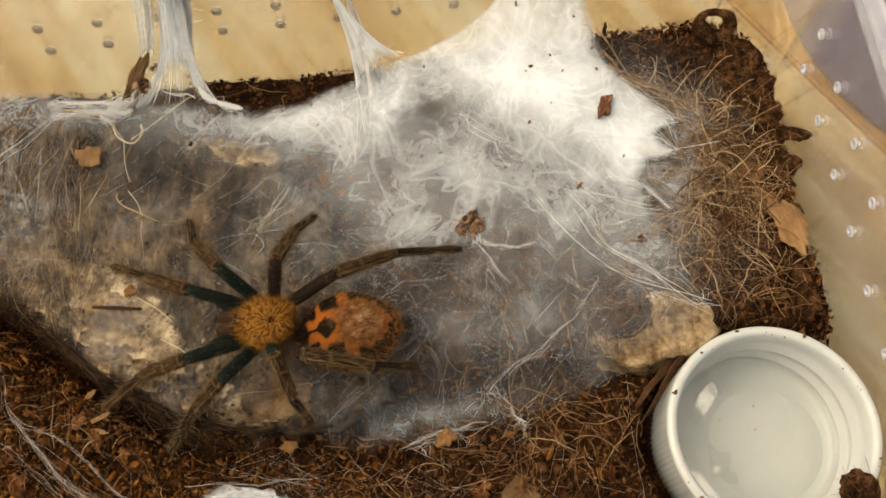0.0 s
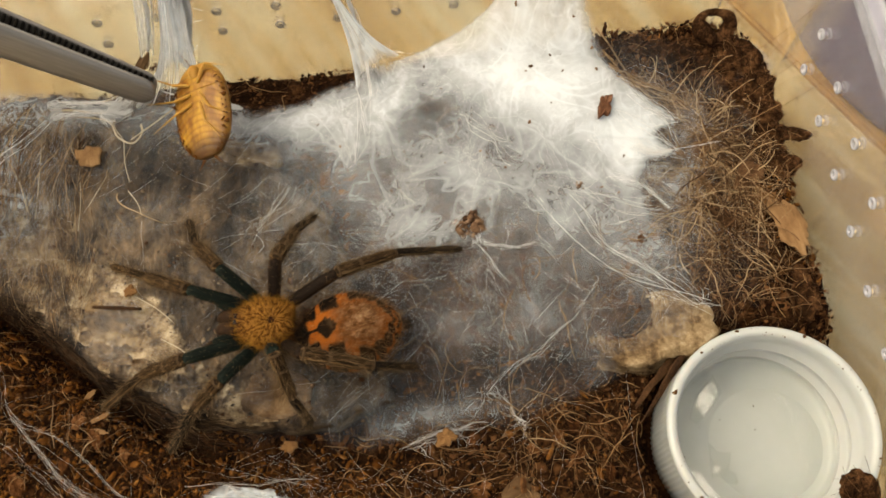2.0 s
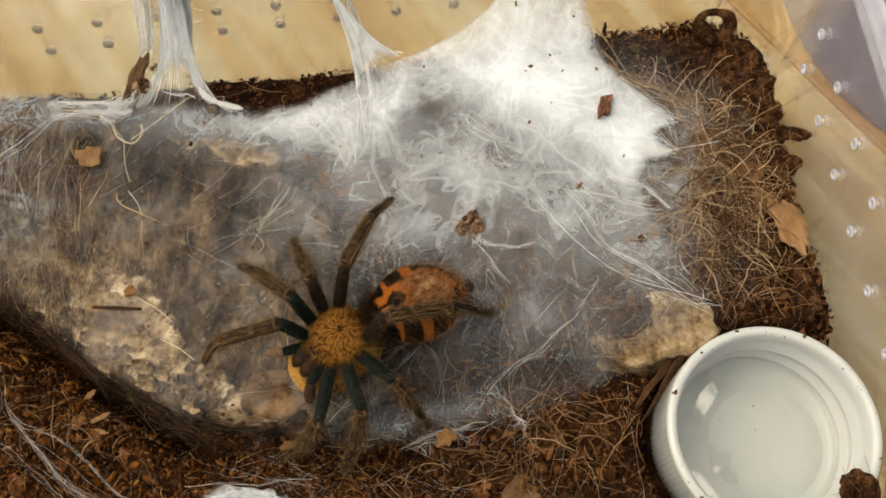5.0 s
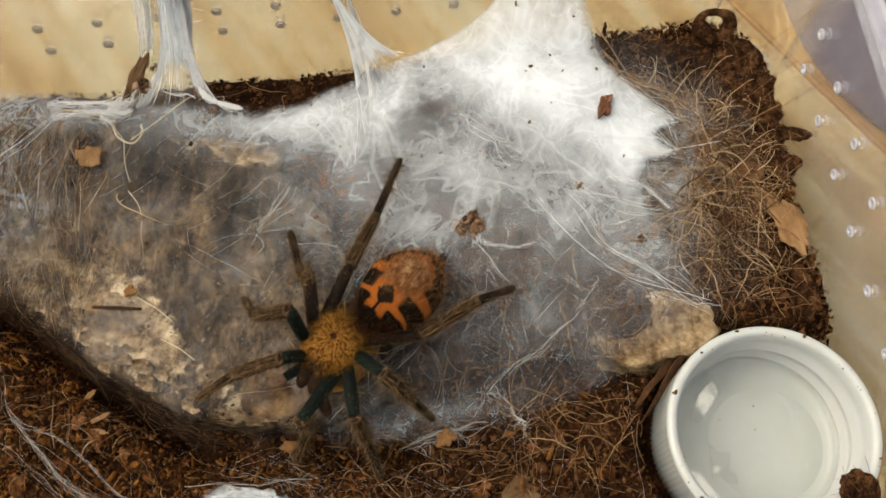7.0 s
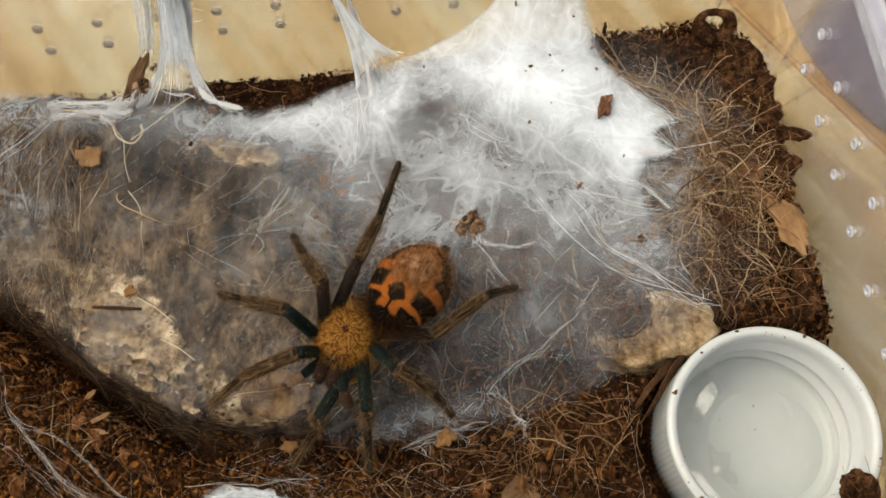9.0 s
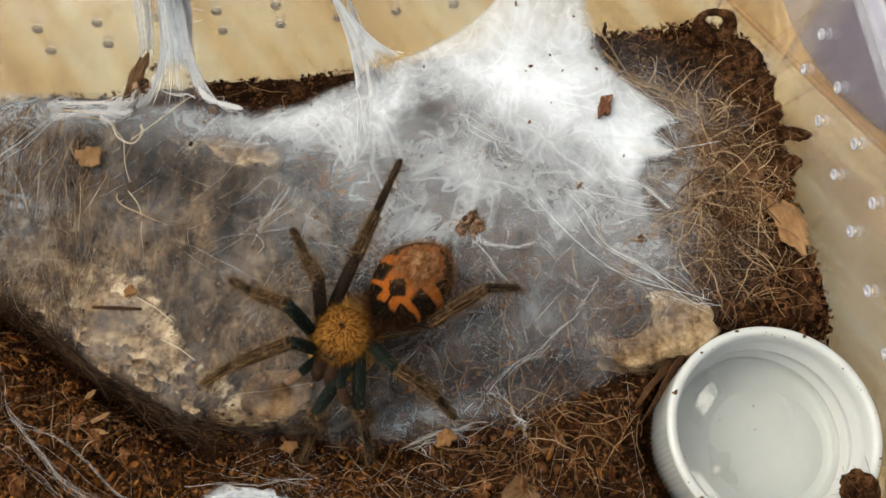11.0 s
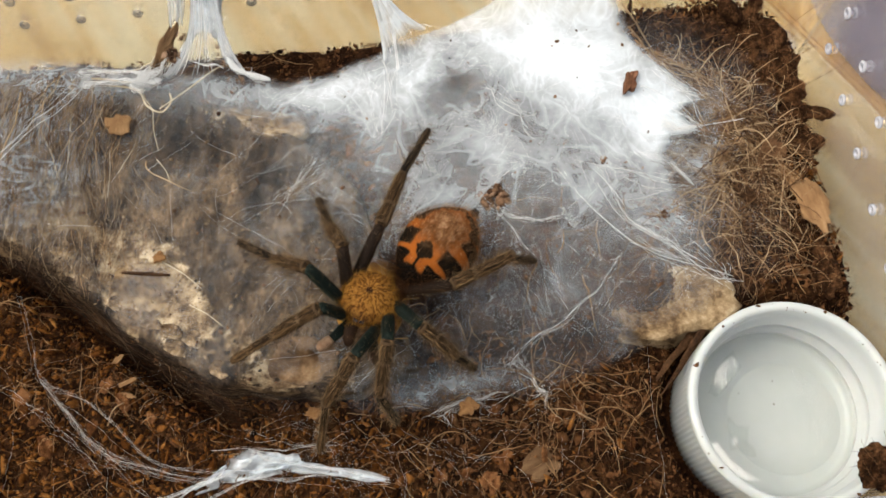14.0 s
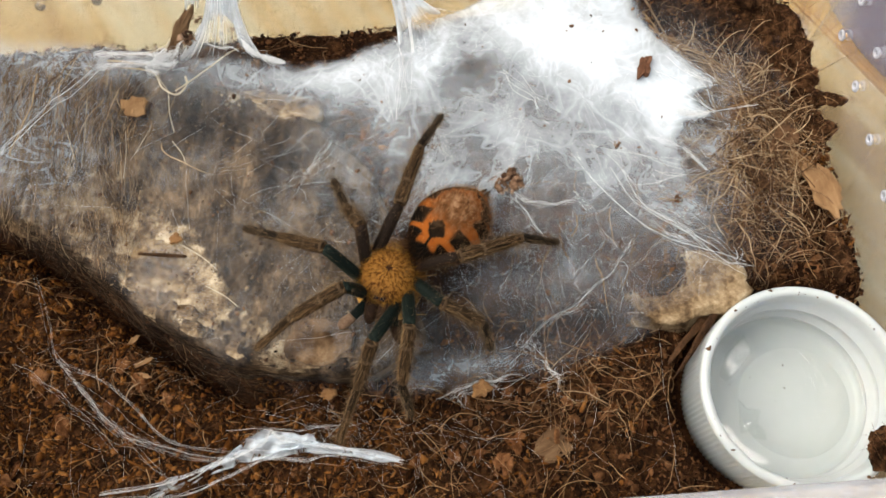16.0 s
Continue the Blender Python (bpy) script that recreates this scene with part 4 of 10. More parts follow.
def silk_density(x, y):
    """How thick the sheet of silk lies, from 0 to 1."""
    d = (0.034 + 0.15 * ease(-52, -64, x) * ease(-10, 6, y) + 0.08 * max(0.0, fbm(x, y, 21, 0.12))) * (1 - 0.4 * bell(x, y, -36, 6, 11, 7))
    wx, wy = x - 2.2 * nz(x, y, 31, 0.15), y - 2.2 * nz(x, y, 33, 0.15)
    inner = ease(-31, -17, wx) * ease(-15, 0, wy)
    d += (0.022 + 0.135 * ease(-7, 11, wy)) * inner * (1 + 0.8 * fbm(x, y, 23, 0.13))
    d += 0.07 * bell(x, y, -4, 13, 13, 6) * (1 + fbm(x, y, 25, 0.2))
    d += 0.60 * bell(x, y, 14, 21.5, 12, 4.2, -0.42) + 0.40 * bell(x, y, 17, 30, 9, 5) + 0.30 * bell(x, y, 15, 39, 9, 5)
    d += 0.46 * bell(x, y, 29, 16.5, 5, 4) + 0.42 * bell(x, y, -20, 19.5, 9, 2.2) + 0.16 * bell(x, y, -38, 20, 8, 3) + 0.30 * bell(x, y, -54, 21, 4.5, 1.3) * (1 + fbm(x, y, 41, 0.6))
    d += 0.34 * bell(x, y, -9, 23.5, 3.4, 2.2) + 0.24 * bell(x, y, -4, 1.5, 3.5, 1.8) + 0.16 * bell(x, y, -15.5, 14, 3, 2.2) + 0.14 * bell(x, y, 3, 9, 5, 2.4, 0.4)
    d -= 0.20 * bell(x, y, -2, 19.5, 3.2, 2.8) + 0.10 * bell(x, y, -18, 8, 3.0, 4) + 0.14 * bell(x, y, 0, 8, 2.2, 3) + 0.10 * bell(x, y, 8, 13, 3, 2)
    d += 0.10 * bell(x, y, 24, 4, 7, 6)
    d += 0.03 * bell(x, y, 10, -10, 10, 6) + 0.30 * bell(x, y, -1, -25.2, 6.5, 1.8, 0.15) * (1 + fbm(x, y, 35, 0.4))
    skirt = 1.0 + 4.0 * ease(-20, -6, x)
    edge = min(web_right(y) - x, (y - slab_low(x) + skirt) * 0.5, x + 84) + 0.9 * fbm(x, y, 27, 0.3)
    # along the back the sheet hangs from a taut clean edge
    taut = ease(-22, -12, x)
    back = web_top(x) - y + 0.9 * (1 - taut) * fbm(x, y, 27, 0.3)
    edge = min(edge, back * (1 + 1.6 * taut))
    haze = 0.15 * bell(x, y, 37, 10, 6, 8) * (1 + fbm(x, y, 37, 0.25)) * ease(37.5, 34, math.hypot(x - 20, y - 8) * 1.0 - 10)
    haze += 0.025 * bell(x, y, 30, 25, 4.0, 5, 0.7) * (1 + fbm(x, y, 39, 0.3)) * ease(37, 33, x)
    frayed = 1 - 0.65 * ease(slab_low(x) + 2.6, slab_low(x), y) * ease(-15, -24, x)
    return max(0.0, min(0.94, d)) * frayed * ease(-0.4, 2.2, edge) + max(0.0, haze)


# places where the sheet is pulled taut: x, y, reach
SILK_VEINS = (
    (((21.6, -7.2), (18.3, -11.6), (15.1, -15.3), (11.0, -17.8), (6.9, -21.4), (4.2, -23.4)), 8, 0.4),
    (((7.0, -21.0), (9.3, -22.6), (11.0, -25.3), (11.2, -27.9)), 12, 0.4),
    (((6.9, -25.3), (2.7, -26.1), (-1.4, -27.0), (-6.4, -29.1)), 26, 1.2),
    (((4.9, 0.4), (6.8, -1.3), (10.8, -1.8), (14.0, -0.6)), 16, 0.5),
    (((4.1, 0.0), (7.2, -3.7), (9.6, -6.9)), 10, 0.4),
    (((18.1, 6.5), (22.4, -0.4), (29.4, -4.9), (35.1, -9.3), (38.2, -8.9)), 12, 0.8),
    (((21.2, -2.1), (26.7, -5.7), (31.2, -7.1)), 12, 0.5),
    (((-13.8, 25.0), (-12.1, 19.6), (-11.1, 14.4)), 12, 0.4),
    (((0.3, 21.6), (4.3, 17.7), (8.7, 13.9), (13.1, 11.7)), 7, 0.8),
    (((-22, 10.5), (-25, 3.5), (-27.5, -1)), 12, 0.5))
SILK_ANCHORS = ((-11, 31, 13), (16, 50, 19), (40, 15, 11), (42, -10, 16))


def build_web():
    web = tagged(new("spider_web"), "thick white sheet of spider silk stretched over the bark", "spider web")
    step = 0.55
    xs = np.arange(-84, 48, step)
    ys = np.arange(-34, 41.2, step)
    verts, faces, dens, idx = [], [], [], {}
    grid = np.zeros((len(xs) + 2, len(ys) + 2))
    room = np.zeros_like(grid)
    for i, x in enumerate(xs):
        for j, y in enumerate(ys):
            u, v = to_box(x, y)
            room[i + 1, j + 1] = v < V_BACK - 0.15 and u < U_RIGHT - 1
            grid[i + 1, j + 1] = silk_density(x, y) if room[i + 1, j + 1] else 0.0
    for i, x in enumerate(xs):
        for j, y in enumerate(ys):
            if room[i + 1, j + 1] and grid[i:i + 3, j:j + 3].max() > 0.004:
                idx[i, j] = len(verts)
                verts.append((x * MM, y * MM, web_z(x, y) * MM))
                dens.append(grid[i + 1, j + 1])
    for i in range(len(xs) - 1):
        for j in range(len(ys) - 1):
            q = [idx.get(k) for k in ((i, j), (i + 1, j), (i + 1, j + 1), (i, j + 1))]
            if None not in q:
                faces.append(tuple(q))
    me = mesh_of("silk_sheet", verts, faces)
    at = me.attributes.new("silk", "FLOAT", "POINT")
    at.data.foreach_set("value", dens)
    for k, (ax, ay, reach) in enumerate(SILK_ANCHORS):
        fan = []
        for vx, vy, _ in verts:
            dx, dy = vx / MM - ax, vy / MM - ay
            r = math.hypot(dx, dy)
            fan += [math.atan2(dy, dx), r * 0.02, math.exp(-(r / reach) ** 2)]
        fa = me.attributes.new("fan_%d" % k, "FLOAT_VECTOR", "POINT")
        fa.data.foreach_set("vector", fan)
    linked("silk_sheet", me, SILK, web)
    rnd = random.Random(9)
    paths = []
    while len(paths) < 430:
        x, y = rnd.uniform(-82, 38), rnd.uniform(-33, 40)
        d = silk_density(x, y)
        if d <= 0.02 or rnd.random() > (0.10 + 0.9 * d * (1 - d)) * (0.35 if x < -26 else 1.0):
            continue
        ang = rnd.gauss(math.atan2(y - 20, x - 14), 0.7) if rnd.random() < 0.65 else rnd.uniform(0, 6.283)
        up = rnd.uniform(0.02, 0.3)
        path = arc_path(rnd, x, y, 0, ang, rnd.uniform(4, 16), 0.004 + 0.007 * rnd.random() ** 3, 9, 0.35, rnd.uniform(0, 0.3), lambda p, q: web_z(p, q) + up)
        if silk_density(path[-1][0], path[-1][1]) > 0.02:
            paths.append(path)
    # a fine nap of short threads over the lower part
    for _ in range(420):
        x, y = rnd.uniform(-14, 26), rnd.uniform(-25, 2)
        if silk_density(x, y) > 0.04:
            paths.append(arc_path(rnd, x, y, 0, rnd.uniform(0, 6.283), rnd.uniform(1.5, 5), rnd.uniform(0.003, 0.007), 7, 0.9, 0.1, lambda p, q: web_z(p, q) + 0.1))
    # soft wisps: sheaves of very fine thread that bend together
    for _ in range(85):
        x, y = rnd.uniform(-26, 34), rnd.uniform(-26, 26)
        d = silk_density(x, y)
        if rnd.random() > 2.2 * d * (1.1 - d):
            continue
        ang, length, curl = rnd.uniform(0, 6.283), rnd.uniform(2.5, 8), rnd.gauss(0, 1.3)
        for _ in range(rnd.randint(5, 11)):
            sx, sy, a, r = x + rnd.gauss(0, 0.6), y + rnd.gauss(0, 0.6), ang + rnd.gauss(0, 0.45), rnd.uniform(0.004, 0.010)
            path = []
            for k in range(8):
                path.append((sx, sy, web_z(sx, sy) + 0.12, r * (1 - 0.5 * k / 7)))
                a += curl / 7
                sx, sy = sx + math.cos(a) * length / 7, sy + math.sin(a) * length / 7
            paths.append(path)
    # taut bundles that run out to the right-hand soil and down over the front
    for x0, y0, x1, y1, n, spread in ((16, 6, 38, -9, 3, 2.6), (26, 18, 35, 13.6, 14, 2.2), (30, 20, 35, 18.6, 8, 1.4), (-12, 22, -13, 12, 6, 0.8), (20, 6, 31, 5, 6, 2.0)):
        for _ in range(n):
            ax, ay = x0 + rnd.gauss(0, spread), y0 + rnd.gauss(0, spread)
            bx, by = x1 + rnd.gauss(0, spread * 0.3), y1 + rnd.gauss(0, spread * 0.3)
            r, bow, up = 0.010 + 0.03 * rnd.random() ** 3, rnd.gauss(0, 2.2), rnd.uniform(0.05, 0.5)
            path = []
            for k in range(9):
                t = k / 8
                px, py = ax + (bx - ax) * t + 0.5 * nz(t * 4, ax * 3, 2) - bow * (by - ay) / 20 * math.sin(math.pi * t), ay + (by - ay) * t + bow * (bx - ax) / 20 * math.sin(math.pi * t)
                path.append((px, py, max(web_z(px, py), soil_z(px, py) + 0.5) + up, r))
            paths.append(path)
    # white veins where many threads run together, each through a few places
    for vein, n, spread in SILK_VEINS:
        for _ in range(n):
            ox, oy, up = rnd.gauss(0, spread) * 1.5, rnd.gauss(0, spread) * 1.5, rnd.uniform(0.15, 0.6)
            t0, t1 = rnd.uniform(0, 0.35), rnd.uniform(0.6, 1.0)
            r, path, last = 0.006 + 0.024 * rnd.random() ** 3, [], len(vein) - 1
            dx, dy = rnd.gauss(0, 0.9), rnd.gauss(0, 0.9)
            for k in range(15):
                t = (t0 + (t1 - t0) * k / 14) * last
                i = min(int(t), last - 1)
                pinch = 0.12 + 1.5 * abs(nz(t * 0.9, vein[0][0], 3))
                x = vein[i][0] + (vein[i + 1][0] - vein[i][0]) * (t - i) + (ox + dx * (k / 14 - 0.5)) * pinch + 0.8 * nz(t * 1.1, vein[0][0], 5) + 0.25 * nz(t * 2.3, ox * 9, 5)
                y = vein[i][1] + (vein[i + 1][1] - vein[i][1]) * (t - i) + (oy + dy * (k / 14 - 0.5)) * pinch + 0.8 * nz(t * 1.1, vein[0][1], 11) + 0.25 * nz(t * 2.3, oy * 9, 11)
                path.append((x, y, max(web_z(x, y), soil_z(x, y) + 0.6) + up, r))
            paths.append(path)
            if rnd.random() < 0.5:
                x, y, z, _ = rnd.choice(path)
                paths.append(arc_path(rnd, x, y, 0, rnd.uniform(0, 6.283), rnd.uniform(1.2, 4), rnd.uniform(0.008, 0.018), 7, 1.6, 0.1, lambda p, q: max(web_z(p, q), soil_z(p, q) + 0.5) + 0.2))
    # white knots where the veins meet
    for x, y, n in ((6.9, -21.4, 16), (11.0, -25.3, 12), (5.2, -0.6, 14), (36.6, -9.0, 14), (2.0, -26.2, 14), (-3.0, -27.6, 12), (21, -7, 8), (-9.5, 23.2, 12), (14, -0.6, 8)):
        for _ in range(n):
            paths.append(arc_path(rnd, x + rnd.gauss(0, 0.5), y + rnd.gauss(0, 0.4), 0, rnd.uniform(0, 6.283), rnd.uniform(0.8, 2.6), rnd.uniform(0.012, 0.03), 7, 2.4, 0.2, lambda p, q: max(web_z(p, q), soil_z(p, q) + 0.6) + 0.25))
    tubes("silk_threads", paths, THREAD, web)
    # the corner of the sheet, twisted to a point, and a fold drawn out below it
    silk_rope(web, [(28.2, 14.5, web_z(28.2, 14.5) + 0.3), (30.8, 13.0, 6.6), (33.4, 13.4, 6.6)], 90, (2.0, 0.22), 101, 0.018)
    silk_rope(web, [(33.4, 13.4, 6.6), (41.0, 15.4, 5.6)], 6, (0.12, 0.5), 103, 0.018)
    silk_rope(web, [(24.1, 9.6, web_z(24.1, 9.6) + 0.3), (28.4, 8.3, 6.0), (32.7, 4.7, 5.0)], 40, (1.5, 0.5), 105, 0.010)
    return web


def silk_band(name, foot, head, flare, dens, label, threads, seed, parent=None, sink=1.0, crumple=1.0):
    """A drawn-out band of silk that flares towards its foot: foot and head are pairs of (x, y, z)."""
    ob_root = parent or tagged(new(name), label, "spider web")
    n, m = 44, 40
    rnd = random.Random(seed)
    f0, f1, h0, h1 = (Vector(p) for p in (*foot, *head))

    def at(t, s):
        low, high = f0.lerp(f1, s), h0.lerp(h1, s)
        mid = ((f0 + f1) / 2).lerp((h0 + h1) / 2, t)
        w = (1 - t) ** flare
        p = mid + (low - (f0 + f1) / 2) * w + (high - (h0 + h1) / 2) * (1 - w)
        p.z -= sink * math.sin(math.pi * t) * 0.6
        p += Vector((0, 0.35 * nz(s * 4, t * 3, seed), 0.5 * nz(s * 6, t * 2 * crumple, seed + 3))) * crumple
        return p
    verts, faces, ds = [], [], []
    for i in range(n + 1):
        for j in range(m + 1):
            t, s = i / n, j / m
            verts.append(at(t, s) * MM)
            rim = math.exp(-(min(s, 1 - s) / 0.10) ** 2)
            streak = 0.5 + 1.4 * nz(s * 11, t * 1.2, seed) + 0.7 * nz(s * 27, t * 2.0, seed + 5)
            streak *= ease(-0.30, 0.05, nz(s * 6, t * 7, seed + 13)) * 1.3 + 0.1
            hollow = 1 - 0.7 * ease(0.10, 0.30, min(s, 1 - s)) * (1 - ease(0.30, 0.62, t + 0.1 * nz(s * 5, 1, seed)))
            if flare < 3:
                hollow = 1.0
            if crumple > 1:
                rim, streak = -0.9 * rim, streak + 1.2 * nz(s * 4, t * 9, seed + 9)
            ds.append(max(0.0, min(0.97, hollow * dens * (0.65 + 0.45 * t + 0.7 * rim + 0.5 * streak) * ease(0.0, 0.22, t + 0.12 * rim))))
    for i in range(n):
        for j in range(m):
            k = i * (m + 1) + j
            faces.append((k, k + 1, k + m + 2, k + m + 1))
    me = mesh_of("silk_film", verts, faces)
    a = me.attributes.new("silk", "FLOAT", "POINT")
    a.data.foreach_set("value", ds)
    linked("silk_film", me, SILK_DRAWN, ob_root)
    paths = []
    for _ in range(threads):
        s0 = rnd.random() if rnd.random() < 0.6 else rnd.choice((rnd.uniform(0, 0.08), rnd.uniform(0.92, 1)))
        s1 = min(1, max(0, s0 + rnd.gauss(0, 0.08)))
        r = 0.012 + 0.05 * rnd.random() ** 4
        t0, t1 = rnd.uniform(0, 0.25), rnd.uniform(0.7, 1.0)
        paths.append([(*at(t0 + (t1 - t0) * k / 13, s0 + (s1 - s0) * k / 13), r) for k in range(14)])
    tubes("silk_threads", paths, THREAD, ob_root)
    return ob_root


def wall_place(u, z):
    return (*to_plan(u, V_BACK - 0.1), z)


def smooth_way(points, steps=10):
    """A curve through a few places: rows of Vectors."""
    pts, out = [Vector(p) for p in points], []
    for i in range(len(pts) - 1):
        a, b, c, d = pts[max(i - 1, 0)], pts[i], pts[i + 1], pts[min(i + 2, len(pts) - 1)]
        for k in range(steps):
            t = k / steps
            out.append(0.5 * ((2 * b) + (c - a) * t + (2 * a - 5 * b + 4 * c - d) * t * t + (3 * b - a - 3 * c + d) * t ** 3))
    return out + [pts[-1]]


def silk_rope(parent, points, n, spread, seed, thick=0.05):
    """A crumpled rope of many silk threads that part and join along a way; spread: millimetres at each end."""
    rnd, way, paths = random.Random(seed), smooth_way([(px, py - 0.6, pz + 0.3) for px, py, pz in points]), []
    last = len(way) - 1
    for q in range(n):
        o = Vector((rnd.gauss(0, 1), rnd.gauss(0, 1), rnd.gauss(0, 0.7)))
        i0, i1 = int(rnd.uniform(0, 0.3) * last * (q % 3 > 0)), int(last - rnd.uniform(0, 0.3) * last * (q % 3 > 1))
        r, path = thick * (0.25 + 1.1 * rnd.random() ** 3), []
        for i in range(i0, i1 + 1):
            t = i / last
            w = (spread[0] + (spread[1] - spread[0]) * t) * (0.35 + 1.1 * abs(nz(t * 5, seed, 3)))
            jig = Vector((nz(t * 11, q * 3.1, seed), nz(t * 11, q * 3.1, seed + 4), nz(t * 11, q * 3.1, seed + 8))) * (0.5 * w + 0.12)
            path.append((*(way[i] + o * w * 0.6 + jig), r * (0.7 + 0.9 * abs(nz(t * 14, q, seed + 2)))))
        paths.append(path)
        if q % 4 == 0:
            x, y, z, _ = rnd.choice(path)
            a, far = rnd.uniform(0, 6.283), rnd.uniform(0.6, 2.4)
            paths.append([(x + math.cos(a) * far * k / 5, y + math.sin(a) * far * k / 5, z + 0.4 * nz(k * 0.7, q, 3) - 0.05 * k, r * 0.5) for k in range(6)])
    return tubes("silk_rope", paths, THREAD, parent, "thick crumpled white rope of silk", sides=4)


def build_silk_bands():
    stay = silk_band("silk_stay", ((-47, 22.0, 3.0), (-33.5, 22.0, 3.6)), (wall_place(-37.0, 21), wall_place(-33.6, 21)), 3.0, 0.36, "white funnel of silk drawn up to the box wall", 60, 31, sink=2.0, crumple=1.0)
    silk_rope(stay, [(-46.6, 22.6, 3.4), (-44.2, 25.6, 5.0), (-41.6, 29.6, 7.4), (-40.2, 31.8, 10.5), (-39.4, 32.0, 16.0), (-39.2, 32.0, 21.0)], 120, (0.7, 0.7), 71, 0.055)
    silk_rope(stay, [(-30.4, 21.6, 4.4), (-33.0, 22.2, 4.5), (-35.8, 23.4, 4.8), (-37.2, 25.2, 5.8), (-37.7, 27.2, 7.4), (-37.9, 29.6, 9.6), (-37.0, 32.0, 14.0), (-36.5, 32.3, 21.0)], 160, (0.35, 0.8), 73, 0.055)
    silk_band("silk_stay", ((-42.6, 27.4, 7.2), (-37.6, 27.2, 7.4)), (wall_place(-36.6, 21), wall_place(-33.4, 21)), 1.5, 2.2, "", 40, 33, stay, sink=0.6, crumple=1.0)
    silk_rope(stay, [(-42.3, 27.4, 7.4), (-40.6, 28.4, 8.0), (-38.8, 27.6, 7.6), (-37.6, 26.6, 7.0)], 90, (0.6, 0.6), 76, 0.05)
    silk_rope(stay, [(-42.0, 29.0, 7.2), (-40.2, 30.4, 8.2), (-38.0, 29.8, 7.6)], 60, (0.7, 0.7), 75, 0.05)
    silk_rope(stay, [(-40.6, 31.4, 9.6), (-38.8, 31.9, 12.0), (-38.0, 32.1, 16.0), (-37.8, 32.1, 21.0)], 220, (1.0, 1.4), 77, 0.05)
    silk_rope(stay, [(-43.4, 24.6, 5.2), (-40.6, 23.6, 5.0), (-38.8, 23.8, 5.0), (-37.6, 23.2, 4.8)], 9, (0.3, 0.2), 79, 0.05)
    veil = silk_band("silk_stay", ((-46.6, 29.5, 5.0), (-44.6, 30.0, 5.4)), (wall_place(-40.4, 21), wall_place(-38.4, 21)), 1.6, 0.42, "thin veil of silk drawn up to the box wall", 14, 37)
    silk_rope(veil, [(-45.4, 29.4, 4.8), (-44.6, 31.0, 8.0), (-43.0, 31.8, 14.0), (-42.4, 31.8, 21.0)], 44, (0.3, 0.6), 81, 0.04)
    silk_rope(veil, [(-44.0, 30.6, 7.0), (-43.0, 31.4, 11.0), (-41.6, 31.8, 17.0), (-41.2, 31.9, 21.0)], 10, (0.2, 0.3), 83, 0.04)
    mat_of = tagged(new("silk_rope_mat"), "crumpled white ropes of silk along the soil edge", "spider web")
    for k, pts in enumerate((((-47.0, 23.2, 4.2), (-49.0, 22.2, 4.6), (-52.0, 22.4, 4.6), (-56.0, 22.6, 4.2), (-60.0, 22.8, 3.8)), ((-47.6, 21.6, 4.6), (-50.2, 20.8, 4.8), (-54.0, 20.9, 4.4), (-59.0, 20.2, 3.8)),
                             ((-46.0, 24.8, 5.2), (-47.2, 22.6, 4.8), (-49.4, 21.6, 5.0), (-50.8, 19.8, 4.9), (-49.4, 19.0, 4.9)), ((-48.6, 22.8, 5.0), (-50.0, 21.0, 5.2), (-48.0, 20.2, 5.2), (-46.8, 20.9, 5.2)))):
        silk_rope(mat_of, pts, 34, (1.0, 0.8), 85 + k, 0.036)
    peak = silk_band("silk_stay", ((-13.0, 23.4, 6.4), (-6.6, 28.6, 7.6)), (wall_place(-14.4, 20), wall_place(-13.7, 20)), 2.2, 0.75, "slender white peak of silk drawn up to the box wall", 30, 41)
    silk_rope(peak, [(-10.6, 22.0, 7.2), (-11.3, 26.5, 7.8), (-12.2, 31.0, 9.6), (-14.0, 34.2, 15.0), (-14.3, 34.3, 20.0)], 34, (0.5, 0.2), 91, 0.06)
    silk_rope(peak, [(-6.0, 29.2, 7.8), (-9.0, 29.6, 8.4), (-11.4, 31.0, 9.8), (-13.0, 33.4, 13.0)], 10, (0.3, 0.2), 93, 0.03)


# ---- bottle cap with water ----
CAP_AT = (43.4, -27.1, -7.0)


